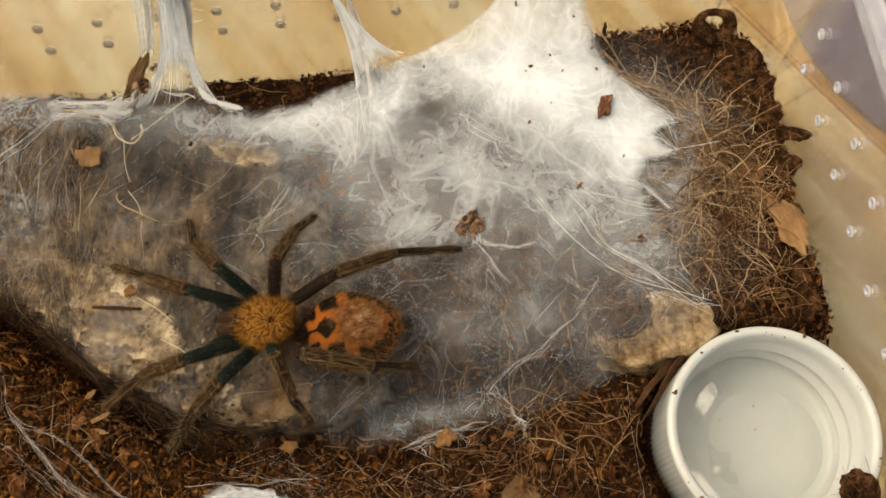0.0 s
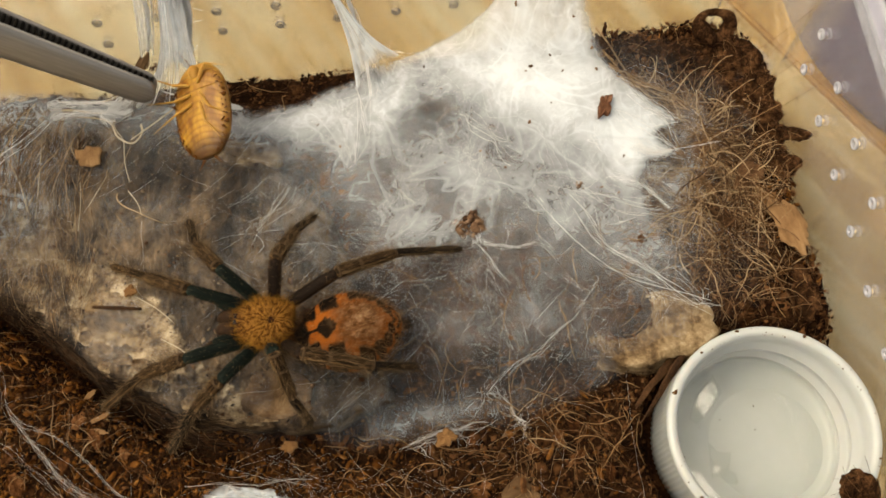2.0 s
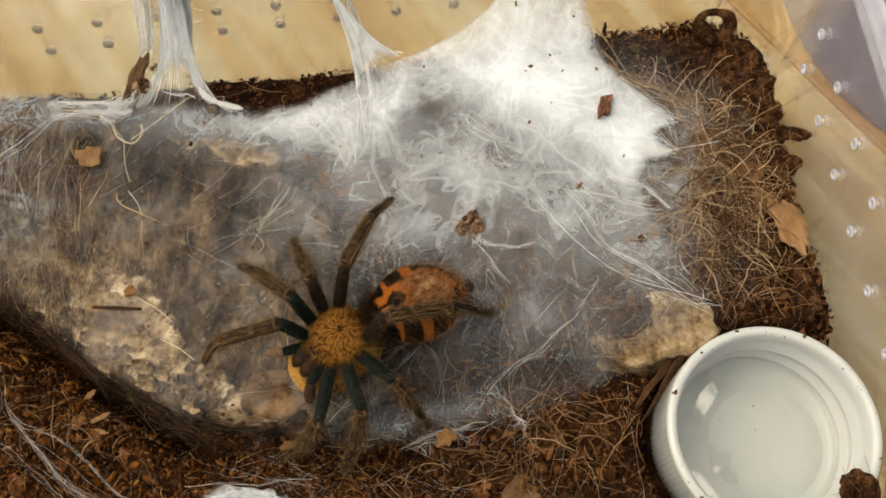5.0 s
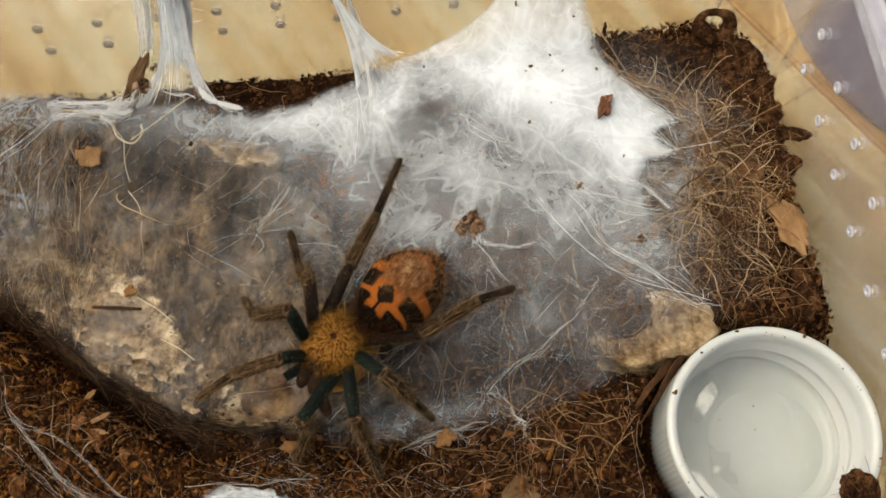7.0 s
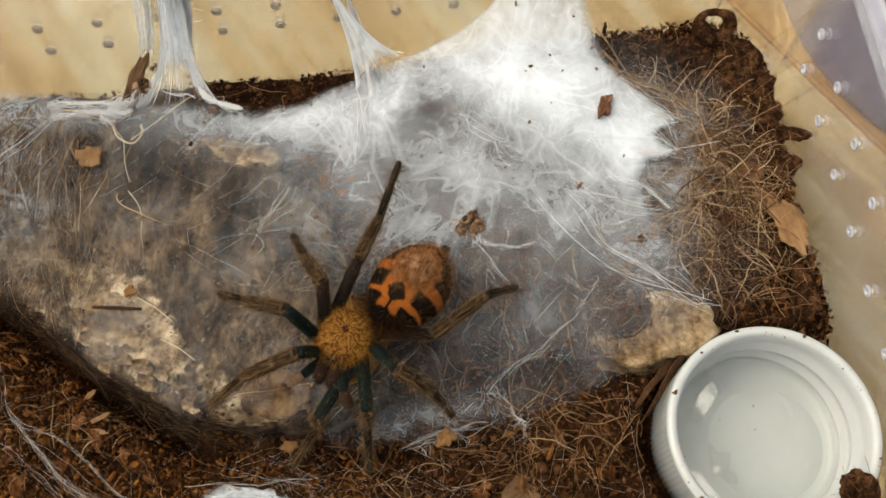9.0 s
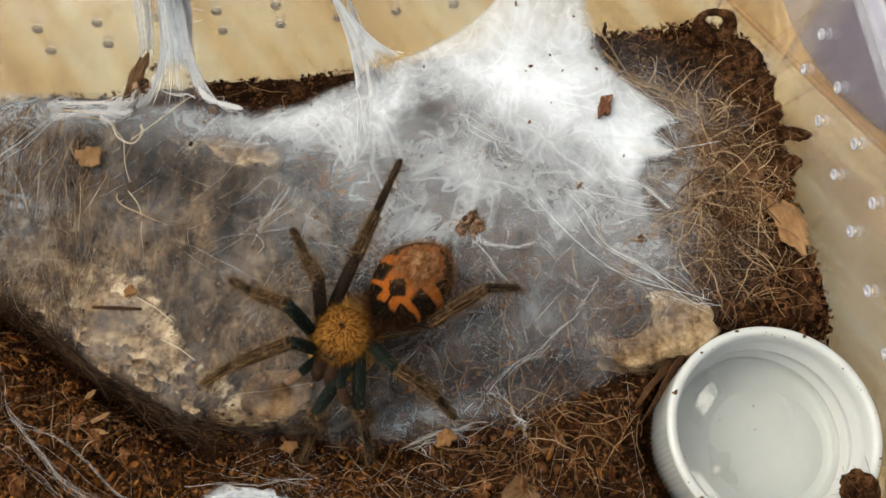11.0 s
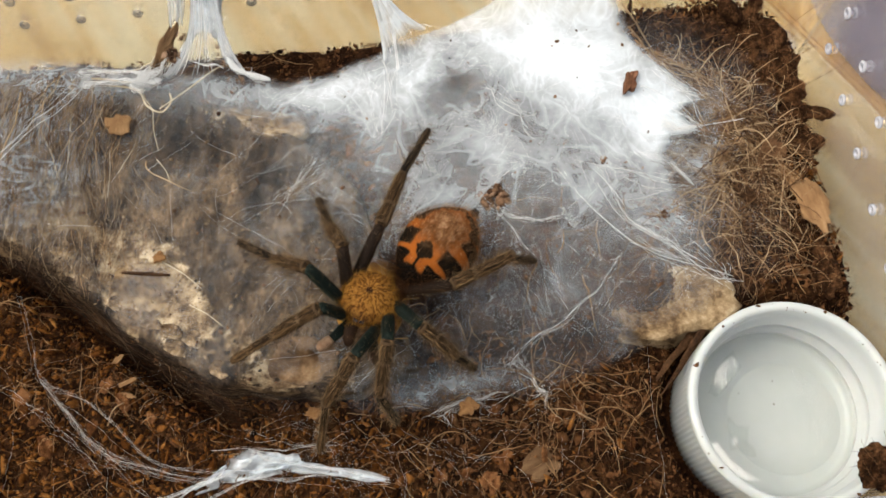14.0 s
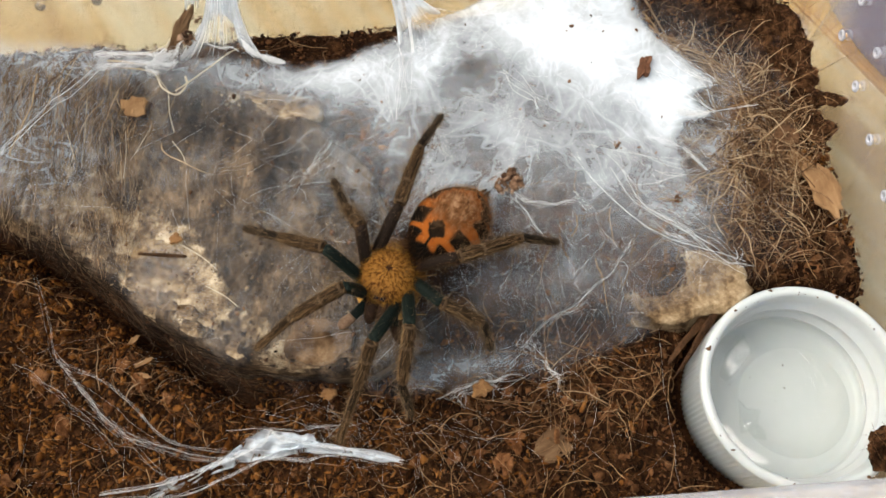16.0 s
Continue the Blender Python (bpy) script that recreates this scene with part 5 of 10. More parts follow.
def build_cap():
    cap = tagged(new("bottle_cap"), "white ribbed plastic bottle cap used as a water dish", "bottle cap")
    cap.matrix_world = pose(CAP_AT[0] * MM, CAP_AT[1] * MM, CAP_AT[2] * MM, 2, -2, 12)

    def ribs(i, r, z):
        return 0.16 if (i % 4 in (0, 1) and r > 13.3 and z < 11.6) else 0.0
    body = lathe([(0, 0.0), (13.0, 0.0), (13.55, 0.5), (13.6, 11.2), (13.75, 12.0), (13.85, 12.5), (13.7, 13.0), (13.2, 13.2), (12.7, 13.1), (12.45, 12.6), (12.3, 11.0),
                  (12.35, 8.6), (11.8, 8.2), (11.7, 7.7), (12.2, 7.2), (12.2, 4.9), (11.6, 4.5), (11.55, 4.0), (12.0, 3.6), (11.6, 2.2), (10.8, 1.8), (0, 1.7)], 480, ribs)
    part("cap_shell", body, CAP, cap)
    seal = lathe([(0, 2.0), (5.6, 2.0), (6.6, 1.95), (7.6, 1.82), (8.6, 1.7)], 96)
    part("moulded_ring", seal, CAP, cap).matrix_local = pose(0.0022, -0.0010, 0)
    # a thin grey line around the edge of the water
    line = [(11.72 * math.cos(6.2832 * i / 72), 11.72 * math.sin(6.2832 * i / 72), 3.78 + 0.05 * nz(i * 0.4, 0, 2), 0.05 + 0.035 * nz(i * 0.3, 2, 5)) for i in range(73)]
    tubes("water_line", [line], LINE, cap, sides=5)
    water = lathe([(0, 3.35), (8, 3.36), (11.2, 3.42), (11.75, 3.75)], 96)
    # added facets in the outline of the glints, tilted to mirror the window light
    for shape in (((-5.0, 8.2), (-4.1, 6.2), (-6.1, 3.8), (-7.4, 2.6), (-8.3, 3.1), (-7.3, 5.8)),
                  ((-6.1, -1.1), (-5.3, -2.2), (-3.7, -2.2), (-4.1, -3.9), (-5.3, -4.8), (-6.2, -5.0)),
                  ((-5.0, -5.3), (-3.9, -4.4), (-3.1, -5.1), (-3.2, -6.2), (-4.5, -5.9))):
        mx, my = sum(p[0] for p in shape) / len(shape), sum(p[1] for p in shape) / len(shape)
        top = [water.verts.new((x * MM, y * MM, (3.95 - 0.145 * (x - mx) - 0.066 * (y - my)) * MM)) for x, y in shape]
        rim = [water.verts.new(((mx + (x - mx) * 1.25) * MM, (my + (y - my) * 1.25) * MM, 3.40 * MM)) for x, y in shape]
        side = [water.verts.new(v.co) for v in top]
        water.faces.new(top)
        for k in range(len(shape)):
            j = (k + 1) % len(shape)
            water.faces.new((rim[k], rim[j], side[j], side[k]))
    bmesh.ops.recalc_face_normals(water, faces=water.faces[:])
    w = part("water", water, WATER)
    w.matrix_world = pose(CAP_AT[0] * MM, CAP_AT[1] * MM, CAP_AT[2] * MM, 0, 0, 0)
    w.visible_shadow = False
    tagged(w, "shallow clear water standing in the white cap", "water")
    rnd = random.Random(3)
    spots = []
    for _ in range(26):
        a = rnd.uniform(0, 6.283)
        r = rnd.choice((13.2, 13.3, 12.9, 13.5))
        spots.append((r * math.cos(a), r * math.sin(a), 13.1, 0.08 + 0.34 * rnd.random() ** 2))
    for _ in range(12):
        a, r = rnd.uniform(0, 6.283), rnd.uniform(1, 10)
        spots.append((r * math.cos(a), r * math.sin(a), 3.5, rnd.uniform(0.06, 0.14)))
    for a0, span, n in ((1.75, 0.16, 26), (1.25, 0.3, 22), (0.35, 0.25, 20), (3.35, 0.3, 16), (-1.9, 0.3, 24)):
        for _ in range(n):
            a, r = a0 + rnd.gauss(0, span * 0.5), 12.75 + rnd.gauss(0, 0.10)
            spots.append((r * math.cos(a), r * math.sin(a), 13.05, 0.03 + 0.10 * rnd.random() ** 2))
    specks = chunks("dirt_specks", spots, DEBRIS, cap, "tiny dark specks of soil")
    specks["kind"] = "stuff"
    return cap


build_table()
build_mat()
build_box()
build_soil()
build_bark()
build_cap()
build_web()
build_silk_bands()
scatter_soil()


# ---- the spider ----
class Coat:
    """A mesh that gathers a skin and its hairs, each with its own material slot, in millimetres."""

    def __init__(self):
        self.v, self.f, self.m = [], [], []

    def grid(self, rows, slot=0, closed=True, caps=True):
        base, n = len(self.v), len(rows[0])
        for r in rows:
            self.v.extend(tuple(p) for p in r)
        for i in range(len(rows) - 1):
            for k in range(n if closed else n - 1):
                j = (k + 1) % n
                self.f.append((base + i * n + k, base + i * n + j, base + (i + 1) * n + j, base + (i + 1) * n + k))
                self.m.append(slot)
        if caps:
            for f in (tuple(base + k for k in reversed(range(n))), tuple(base + (len(rows) - 1) * n + k for k in range(n))):
                self.f.append(f)
                self.m.append(slot)

    def hair(self, p, d, length, radius, slot=1, bend=(0, 0, 0)):
        p, d, b = Vector(p), Vector(d).normalized(), Vector(bend)
        a = d.orthogonal().normalized()
        c = d.cross(a)
        base = len(self.v)
        for i, t in enumerate((0.0, 0.55, 1.0)):
            q = p + d * length * t + b * length * t * t
            r = radius * (1 - 0.85 * t)
            for k in range(3):
                w = 2.0944 * k
                self.v.append(tuple(q + (a * math.cos(w) + c * math.sin(w)) * r))
        for i in range(2):
            for k in range(3):
                j = (k + 1) % 3
                self.f.append((base + 3 * i + k, base + 3 * i + j, base + 3 * i + 3 + j, base + 3 * i + 3 + k))
                self.m.append(slot)

    def object(self, name, materials, parent, label=""):
        me = mesh_of(name, [(a * MM, b * MM, c * MM) for a, b, c in self.v], self.f)
        ob = linked(name, me, materials[0], parent, label)
        for mt in materials[1:]:
            me.materials.append(mt)
        me.polygons.foreach_set("material_index", self.m)
        me.update()
        return ob


def limb(profile, sides=12, squash=0.92):
    """Rings along x from (x, radius, sag) in millimetres."""
    return [[(x, r * math.cos(2 * math.pi * k / sides), s + r * squash * math.sin(2 * math.pi * k / sides)) for k in range(sides)] for x, r, s in profile]


def hairs_on_limb(coat, rnd, x0, x1, radius, n, length, slot=1):
    for _ in range(n):
        x, a = rnd.uniform(x0, x1), rnd.uniform(0, 6.283)
        d = Vector((rnd.uniform(0.3, 1.1), math.cos(a), math.sin(a)))
        coat.hair((x, radius * 0.9 * math.cos(a), radius * 0.85 * math.sin(a)), d, length * (0.4 + 1.3 * rnd.random() ** 2), 0.015, slot, (0.15, 0, -0.1))


LEG_LENGTHS = {1: (7.9, 9.2, 7.9), 2: (7.3, 8.0, 7.6), 3: (6.2, 6.8, 6.2), 4: (8.2, 9.3, 10.4)}


def build_leg(spider, pair, side):
    l1, l2, l3 = LEG_LENGTHS[pair]
    rnd = random.Random(pair * 10 + side)
    thigh = Coat()
    thigh.grid(limb([(-0.9, 0.65, -0.1), (0, 0.82, 0), (0.8, 0.86, 0.05), (l1 * 0.4, 0.90, 0.12), (l1 * 0.75, 0.88, 0.1), (l1 * 0.95, 0.80, 0), (l1 + 0.1, 0.5, -0.05)]))
    hairs_on_limb(thigh, rnd, 0.2, l1 * 0.95, 0.85, 420, 0.9)
    leg = thigh.object("leg", [TEAL if pair < 3 or side > 0 and pair == 3 else BLACK_LEG, LEG_HAIR], spider, "dark teal hairy spider leg" if pair < 3 else "black brown hairy spider leg")
    shin = Coat()
    p = 0.36 * l2
    shin.grid(limb([(-0.15, 0.6, 0), (0.15, 0.90, 0), (p * 0.5, 1.0, 0.1), (p * 0.92, 0.88, 0.05), (p, 0.76, 0), (p * 1.12, 0.90, 0), (l2 * 0.7, 0.90, 0.06), (l2 * 0.94, 0.76, 0), (l2 + 0.05, 0.45, 0)]))
    hairs_on_limb(shin, rnd, 0.2, l2 * 0.97, 0.88, 820, 1.35)
    shin.grid(limb([(0.05, 0.84, 0), (0.15, 0.94, 0), (0.3, 0.97, 0.02), (0.36, 0.9, 0.02)]), 2)
    shin.grid(limb([(p * 1.0, 0.80, 0), (p * 1.04, 0.88, 0), (p * 1.12, 0.92, 0), (p * 1.15, 0.88, 0)]), 2)
    shin.grid(limb([(l2 * 0.9, 0.70, 0), (l2 * 0.93, 0.74, 0), (l2 * 0.97, 0.70, 0), (l2, 0.55, 0)]), 2)
    tib = shin.object("tibia", [SHIN, LEG_HAIR, JOINT], leg, "striped olive brown lower leg")
    toe = Coat()
    q = 0.58 * l3
    toe.grid(limb([(-0.1, 0.42, 0), (0.15, 0.62, 0), (q * 0.6, 0.60, 0.05), (q * 0.95, 0.52, 0), (q, 0.46, 0), (q * 1.1, 0.58, 0), (l3 * 0.85, 0.58, 0), (l3 * 0.97, 0.42, 0), (l3 + 0.05, 0.15, -0.05)]))
    hairs_on_limb(toe, rnd, 0.2, l3 * 0.98, 0.58, 560, 1.0)
    foot = toe.object("tarsus", [FOOT if pair != 1 else SHIN, LEG_HAIR], leg, "dark brown padded foot")
    tib.matrix_local = pose(l1 * MM, 0, 0)
    foot.matrix_local = pose((l1 + l2) * MM, 0, 0)
    return leg, tib, foot


def build_carapace(spider):
    rows, coat, rnd = [], Coat(), random.Random(2)
    n, sides = 26, 36
    for i in range(n + 1):
        t = i / n
        x = -4.2 + 8.6 * t
        w = 3.9 * math.sqrt(max(0.0, 1 - abs((x + 0.4) / 4.75) ** 2.6)) * (1 - 0.16 * ease(0.5, 4.2, x)) + 0.05
        h = 1.75 * math.sqrt(max(0.0, 1 - ((x - 0.5) / 5.0) ** 2)) * (1 + 0.12 * ease(0.5, 3.5, x)) + 0.03
        ring = []
        for k in range(sides):
            a = 2 * math.pi * k / sides
            z = h * math.sin(a) if math.sin(a) > 0 else 1.15 * math.sin(a)
            pit = 0.35 * math.exp(-((x + 0.9) ** 2 + (w * math.cos(a)) ** 2) / 0.5) if math.sin(a) > 0 else 0
            ring.append((x, w * math.cos(a), z - pit))
        rows.append(ring)
    coat.grid(rows)
    for _ in range(2200):
        x, a = rnd.uniform(-4.2, 4.2), rnd.uniform(0.02, 3.12)
        w = 3.9 * math.sqrt(max(0.0, 1 - abs((x + 0.4) / 4.75) ** 2.6)) * (1 - 0.16 * ease(0.5, 4.2, x))
        h = 1.75 * math.sqrt(max(0.0, 1 - ((x - 0.5) / 5.0) ** 2))
        p = Vector((x, w * math.cos(a), h * math.sin(a)))
        out = Vector((p.x + 0.9, p.y, 0)).normalized()
        coat.hair(p * 0.99, out + Vector((rnd.gauss(0, 0.25), rnd.gauss(0, 0.25), 0.35)), rnd.uniform(0.5, 1.5), 0.016, 1, (0, 0, -0.2))
    ob = coat.object("carapace", [CARAPACE, GOLD_HAIR], spider, "golden hairy carapace with fine dark rays")
    ob.data.transform(Matrix.Diagonal((0.92, 0.90, 1.0, 1.0)))
    return ob


def build_abdomen(spider):
    """Egg-shaped, its narrow end at the origin, running back along -x."""
    length, wide, high = 14.4, 5.25, 4.5
    n, sides = 72, 72
    coat, rnd = Coat(), random.Random(4)
    marks, fuzz = [], []

    def size(t):
        return math.sin(math.pi * t ** 1.02) ** 0.60 if 0 < t < 1 else 0.02

    def marking(x, y, z):
        """1 where the coat is black: a spot with a stem near the front, dark blocks down the sides, ringed dots and chevrons at the tail."""
        s = abs(y) + 0.25 * nz(x, y, 3, 0.9)
        x = x + 0.25 * nz(x, y, 7, 0.9)
        base = ease(2.3, 1.6, x + 0.12 * s)
        stem = ease(0.32, 0.14, s) * ease(3.6, 3.2, x)
        spot = ease(1.15, 0.85, math.hypot((x - 4.3) / 1.15, s / (1.35 - 0.5 * abs(x - 4.1))))
        fore = ease(1.3, 1.8, s) * ease(1.0, 1.4, x) * ease(3.1 + 0.12 * s, 2.7 + 0.12 * s, x)
        mid = 0.80 * ease(1.9, 2.7, s) * ease(3.8, 4.2, x) * ease(6.5, 6.0, x)
        aft = 0.80 * ease(2.9, 3.6, s) * ease(7.6, 8.0, x) * ease(10.2, 9.7, x)
        dots = 0.0
        for cx, cs, rx, rs in ((10.7, 3.5, 0.75, 0.85), (11.9, 2.5, 0.62, 0.72), (12.5, 1.25, 0.5, 0.6), (13.2, 2.1, 0.45, 0.45)):
            dots = max(dots, 1.0 * ease(1.25, 0.75, math.hypot((x - cx) / rx, (s - cs) / rs)))
        tail = 0.8 * ease(0.34, 0.16, abs(x - 13.2 + 0.75 * s)) * ease(1.3, 1.0, s) + 0.7 * ease(0.25, 0.12, abs(x - 14.1 + 0.6 * s)) * ease(1.2, 0.9, s)
        under = ease(0.6, -1.2, z)
        brown = (0.42 + 0.12 * nz(x, y, 11, 1.3)) * math.exp(-(((x - 8.2) / 3.2) ** 4 + (y / 3.4) ** 4))
        return max(base, stem, spot, fore, mid, aft, dots, tail, under * 0.9, brown)
    rows = []
    for i in range(n + 1):
        t = i / n
        w = size(t)
        ring = []
        for k in range(sides):
            a = 2 * math.pi * k / sides
            p = (-length * t, wide * w * math.cos(a), 0.4 + high * w * math.sin(a))
            ring.append(p)
            marks.append(marking(-p[0], p[1], p[2]))
            fuzz.append(1.30 * math.exp(-(((-p[0] - 9.0) / 2.9) ** 2 + (p[1] / 2.6) ** 2)) if p[2] > 0 else 0.0)
        rows.append(ring)
    coat.grid(rows)
    skin = len(coat.v)
    for _ in range(3000):
        t, a = rnd.uniform(0.04, 0.985) ** 0.75, rnd.uniform(-0.4, 3.54)
        if t < 0.45 and rnd.random() < 0.55:
            continue
        w = size(t)
        p = Vector((-length * t, wide * w * math.cos(a), 0.4 + high * w * math.sin(a)))
        out = Vector((-0.9 - 0.8 * t, math.cos(a), 0.85 * math.sin(a)))
        coat.hair(p, out, rnd.uniform(0.3, 1.15), 0.012, 1, (-0.15, 0, -0.1))
    marks += [0.0] * (len(coat.v) - skin)
    fuzz += [0.0] * (len(coat.v) - skin)
    dark_from = len(coat.v)
    for _ in range(900):
        t, a = rnd.uniform(0.005, 0.20), rnd.uniform(-0.6, 3.74)
        w = size(t)
        p = Vector((-length * t, wide * w * math.cos(a), 0.4 + high * w * math.sin(a)))
        coat.hair(p, Vector((0.9 - 4 * t, math.cos(a), 0.9 * math.sin(a))), rnd.uniform(0.7, 2.1), 0.016, 2, (0.2, 0, -0.2))
    marks += [0.0] * (len(coat.v) - dark_from)
    fuzz += [0.0] * (len(coat.v) - dark_from)
    ob = coat.object("abdomen", [ABDOMEN, RUST_HAIR, DARK_HAIR], spider, "rust orange abdomen with black tiger stripes")
    waist = Coat()
    waist.grid(limb([(-1.5, 1.0, 0.0), (-0.5, 1.4, -0.2), (0.8, 1.3, -0.5), (2.0, 1.0, -0.8), (3.0, 0.6, -1.0), (3.3, 0.2, -1.0)], 16))
    hairs_on_limb(waist, rnd, -1.0, 2.2, 1.2, 520, 1.6)
    waist.object("waist", [WAIST, DARK_HAIR], ob, "dark hairy waist")
    for name, values in (("marking", marks), ("fuzz", fuzz)):
        ob.data.attributes.new(name, "FLOAT", "POINT").data.foreach_set("value", values)
    for s in (-1, 1):
        sp = Coat()
        sp.grid(limb([(0, 0.32, 0), (-0.7, 0.30, 0), (-1.3, 0.22, 0), (-1.6, 0.08, 0)], 8))
        hairs_on_limb(sp, rnd, -1.3, -0.1, 0.28, 25, 0.5)
        o = sp.object("spinneret", [FOOT, RUST_HAIR], ob)
        o.matrix_local = pose(-14.4 * MM, 0.5 * s * MM, -0.6 * MM, 0, 0, 10 * s)
    return ob


def build_palp(spider, side):
    coat, rnd = Coat(), random.Random(60 + side)
    coat.grid(limb([(-0.6, 0.5, 0), (0, 0.66, 0), (1.8, 0.70, 0.1), (3.2, 0.62, 0), (3.4, 0.5, 0)]))
    hairs_on_limb(coat, rnd, 0.1, 3.2, 0.65, 50, 0.6)
    palp = coat.object("pedipalp", [TEAL, LEG_HAIR], spider, "short teal feeler with a hairy tip")
    tip = Coat()
    tip.grid(limb([(-0.1, 0.45, 0), (0.2, 0.66, 0), (1.1, 0.78, 0), (1.9, 0.74, 0), (2.4, 0.5, 0), (2.6, 0.12, 0)]))
    hairs_on_limb(tip, rnd, 0.1, 2.3, 0.7, 80, 0.6)
    o = tip.object("palp_tip", [PALP_TIP if side < 0 else JAW, LEG_HAIR], palp, "pale brown hairy tip" if side < 0 else "dark hairy tip")
    o.matrix_local = pose(3.3 * MM, 0, 0, 0, 38, 25 * side)
    palp.matrix_local = pose(3.4 * MM, 1.5 * side * MM, -0.7 * MM, 0, -8, 24 * side)
    return palp


def build_spider():
    spider = tagged(new("spider"), "hairy juvenile tarantula with golden carapace and tiger-striped orange abdomen", "spider")
    car = build_carapace(spider)
    abd = build_abdomen(spider)
    rnd = random.Random(8)
    eyes = Coat()
    for dx, dy, r in ((0, 0.28, 0.2), (0, -0.28, 0.2), (0.12, 0.62, 0.15), (0.12, -0.62, 0.15), (-0.2, 0.62, 0.13), (-0.2, -0.62, 0.13)):
        eyes.grid([[(3.7 + dx + r * math.cos(b) * math.cos(a), dy + r * math.cos(b) * math.sin(a), 1.5 + r * math.sin(b)) for a in (2 * math.pi * k / 8 for k in range(8))]
                   for b in (-1.2, -0.6, 0, 0.6, 1.2)])
    eyes.object("eyes", [EYE], spider, "cluster of tiny black eyes")
    for s in (-1, 1):
        jaw = Coat()
        jaw.grid(limb([(-0.8, 0.7, 0), (0.2, 0.95, 0), (1.2, 1.0, -0.15), (2.2, 0.85, -0.5), (2.8, 0.45, -0.9), (2.95, 0.15, -1.0)]))
        hairs_on_limb(jaw, rnd, 0.0, 2.4, 0.9, 60, 0.6)
        o = jaw.object("chelicera", [JAW, LEG_HAIR], spider, "dark hairy jaw")
        o.matrix_local = pose(3.7 * MM, 0.85 * s * MM, -0.1 * MM, 0, 8, 0)
        build_palp(spider, s)
    legs = {}
    for pair in (1, 2, 3, 4):
        for side, key in ((1, "L"), (-1, "R")):
            legs[key + str(pair)] = build_leg(spider, pair, side)
    return spider, abd, legs


# ---- the feeder insect ----
def build_roach():
    """A young cockroach, head along +x, back along +z."""
    roach = tagged(new("cockroach_nymph"), "glossy amber cockroach nymph with dark dotted edges", "insect")
    rnd = random.Random(12)
    def half(x):
        return 4.75 * math.sqrt(max(0.0, 1 - abs((x + 0.2) / 7.2) ** 2.4))

    def hull(x_from, x_to, n, lift, grow):
        """A stretch of the oval body with faint seams, its belly flatter than its back."""
        rows = []
        for j in range(n + 1):
            x = x_from + (x_to - x_from) * j / n
            seam = 0.05 * abs(math.sin((x + 7.0) * math.pi / 1.15)) ** 0.5
            w = max(0.2, half(x) + grow + seam)
            h = 0.30 * w + 0.25 + lift
            ring = []
            for k in range(36):
                a = 2 * math.pi * k / 36
                q = math.sin(a)
                ring.append((x, w * math.cos(a), h * q if q > 0 else h * 0.7 * q))
            rows.append(ring)
        c = Coat()
        c.grid(rows)
        return c
    hull(3.2, -7.1, 60, 0.0, 0.0).object("abdomen", [AMBER], roach, "glossy amber segmented abdomen")
    hull(5.3, 2.7, 14, 0.06, 0.06).object("thorax", [AMBER], roach)
    hull(6.8, 4.7, 14, 0.0, 0.10).object("head_shield", [AMBER_PALE], roach, "pale translucent shield over the head")
    spots = []
    for i in range(12):
        for s in (-1, 1):
            for t in (0.94, 0.83):
                x = 3.6 - 0.95 * i + rnd.uniform(-0.1, 0.1) + (0.4 if t < 0.9 else 0)
                spots.append((x, s * half(x) * t, -0.55 - 0.4 * (1 - t), rnd.uniform(0.22, 0.36)))
    chunks("edge_spots", spots, AMBER_DARK, roach, "dark dots along the edges")["kind"] = "stuff"
    head = Coat()
    head.grid(limb([(-1.0, 0.4, 0), (-0.5, 0.8, 0), (0.3, 0.95, 0), (0.9, 0.7, 0), (1.2, 0.25, 0)]))
    o = head.object("head", [AMBER_PALE], roach, "small amber head tucked under the shield")
    o.matrix_local = pose(5.4 * MM, 0, -0.7 * MM, 0, 20, 0)
    # the legs of one side reach for the tweezers until the fall, those of the other lie folded over the belly
    lean, reaching = pose(0, 0, 0, -14, 0, 0), []
    for x, stretched, folded in ((3.6, 70, 35), (2.2, 92, 150), (0.8, 104, 172)):
        for s in (-1, 1):
            thigh = Coat()
            thigh.grid(limb([(0, 0.18, 0), (0.5, 0.26, 0), (1.6, 0.28, 0), (2.8, 0.20, 0), (3.1, 0.13, 0)], 10))
            leg = thigh.object("leg", [AMBER_PALE], roach, "thin pale amber leg")
            tucked = pose(x * MM, 0.6 * s * MM, -1.15 * MM, 0, 2, s * folded)
            leg.matrix_local = tucked
            shin = Coat()
            shin.grid(limb([(0, 0.15, 0), (0.6, 0.15, 0), (2.4, 0.09, 0), (2.6, 0.06, 0), (4.2, 0.04, 0)], 8))
            for _ in range(16):
                a = rnd.uniform(0, 6.283)
                shin.hair((rnd.uniform(0.3, 2.4), 0, 0), (0.6, math.cos(a), math.sin(a)), 0.4, 0.02, 0)
            o = shin.object("shin", [AMBER_PALE], leg)
            bent = pose(3.0 * MM, 0, 0, 0, 2, s * (80 if x > 3 else -28))
            o.matrix_local = bent
            if s < 0:
                reaching.append((leg, lean @ pose(x * MM, -0.8 * MM, -1.25 * MM, 0, 4, -stretched), lean @ tucked, o, pose(3.0 * MM, 0, 0, 0, 8, 12 if x > 1 else -14), bent))
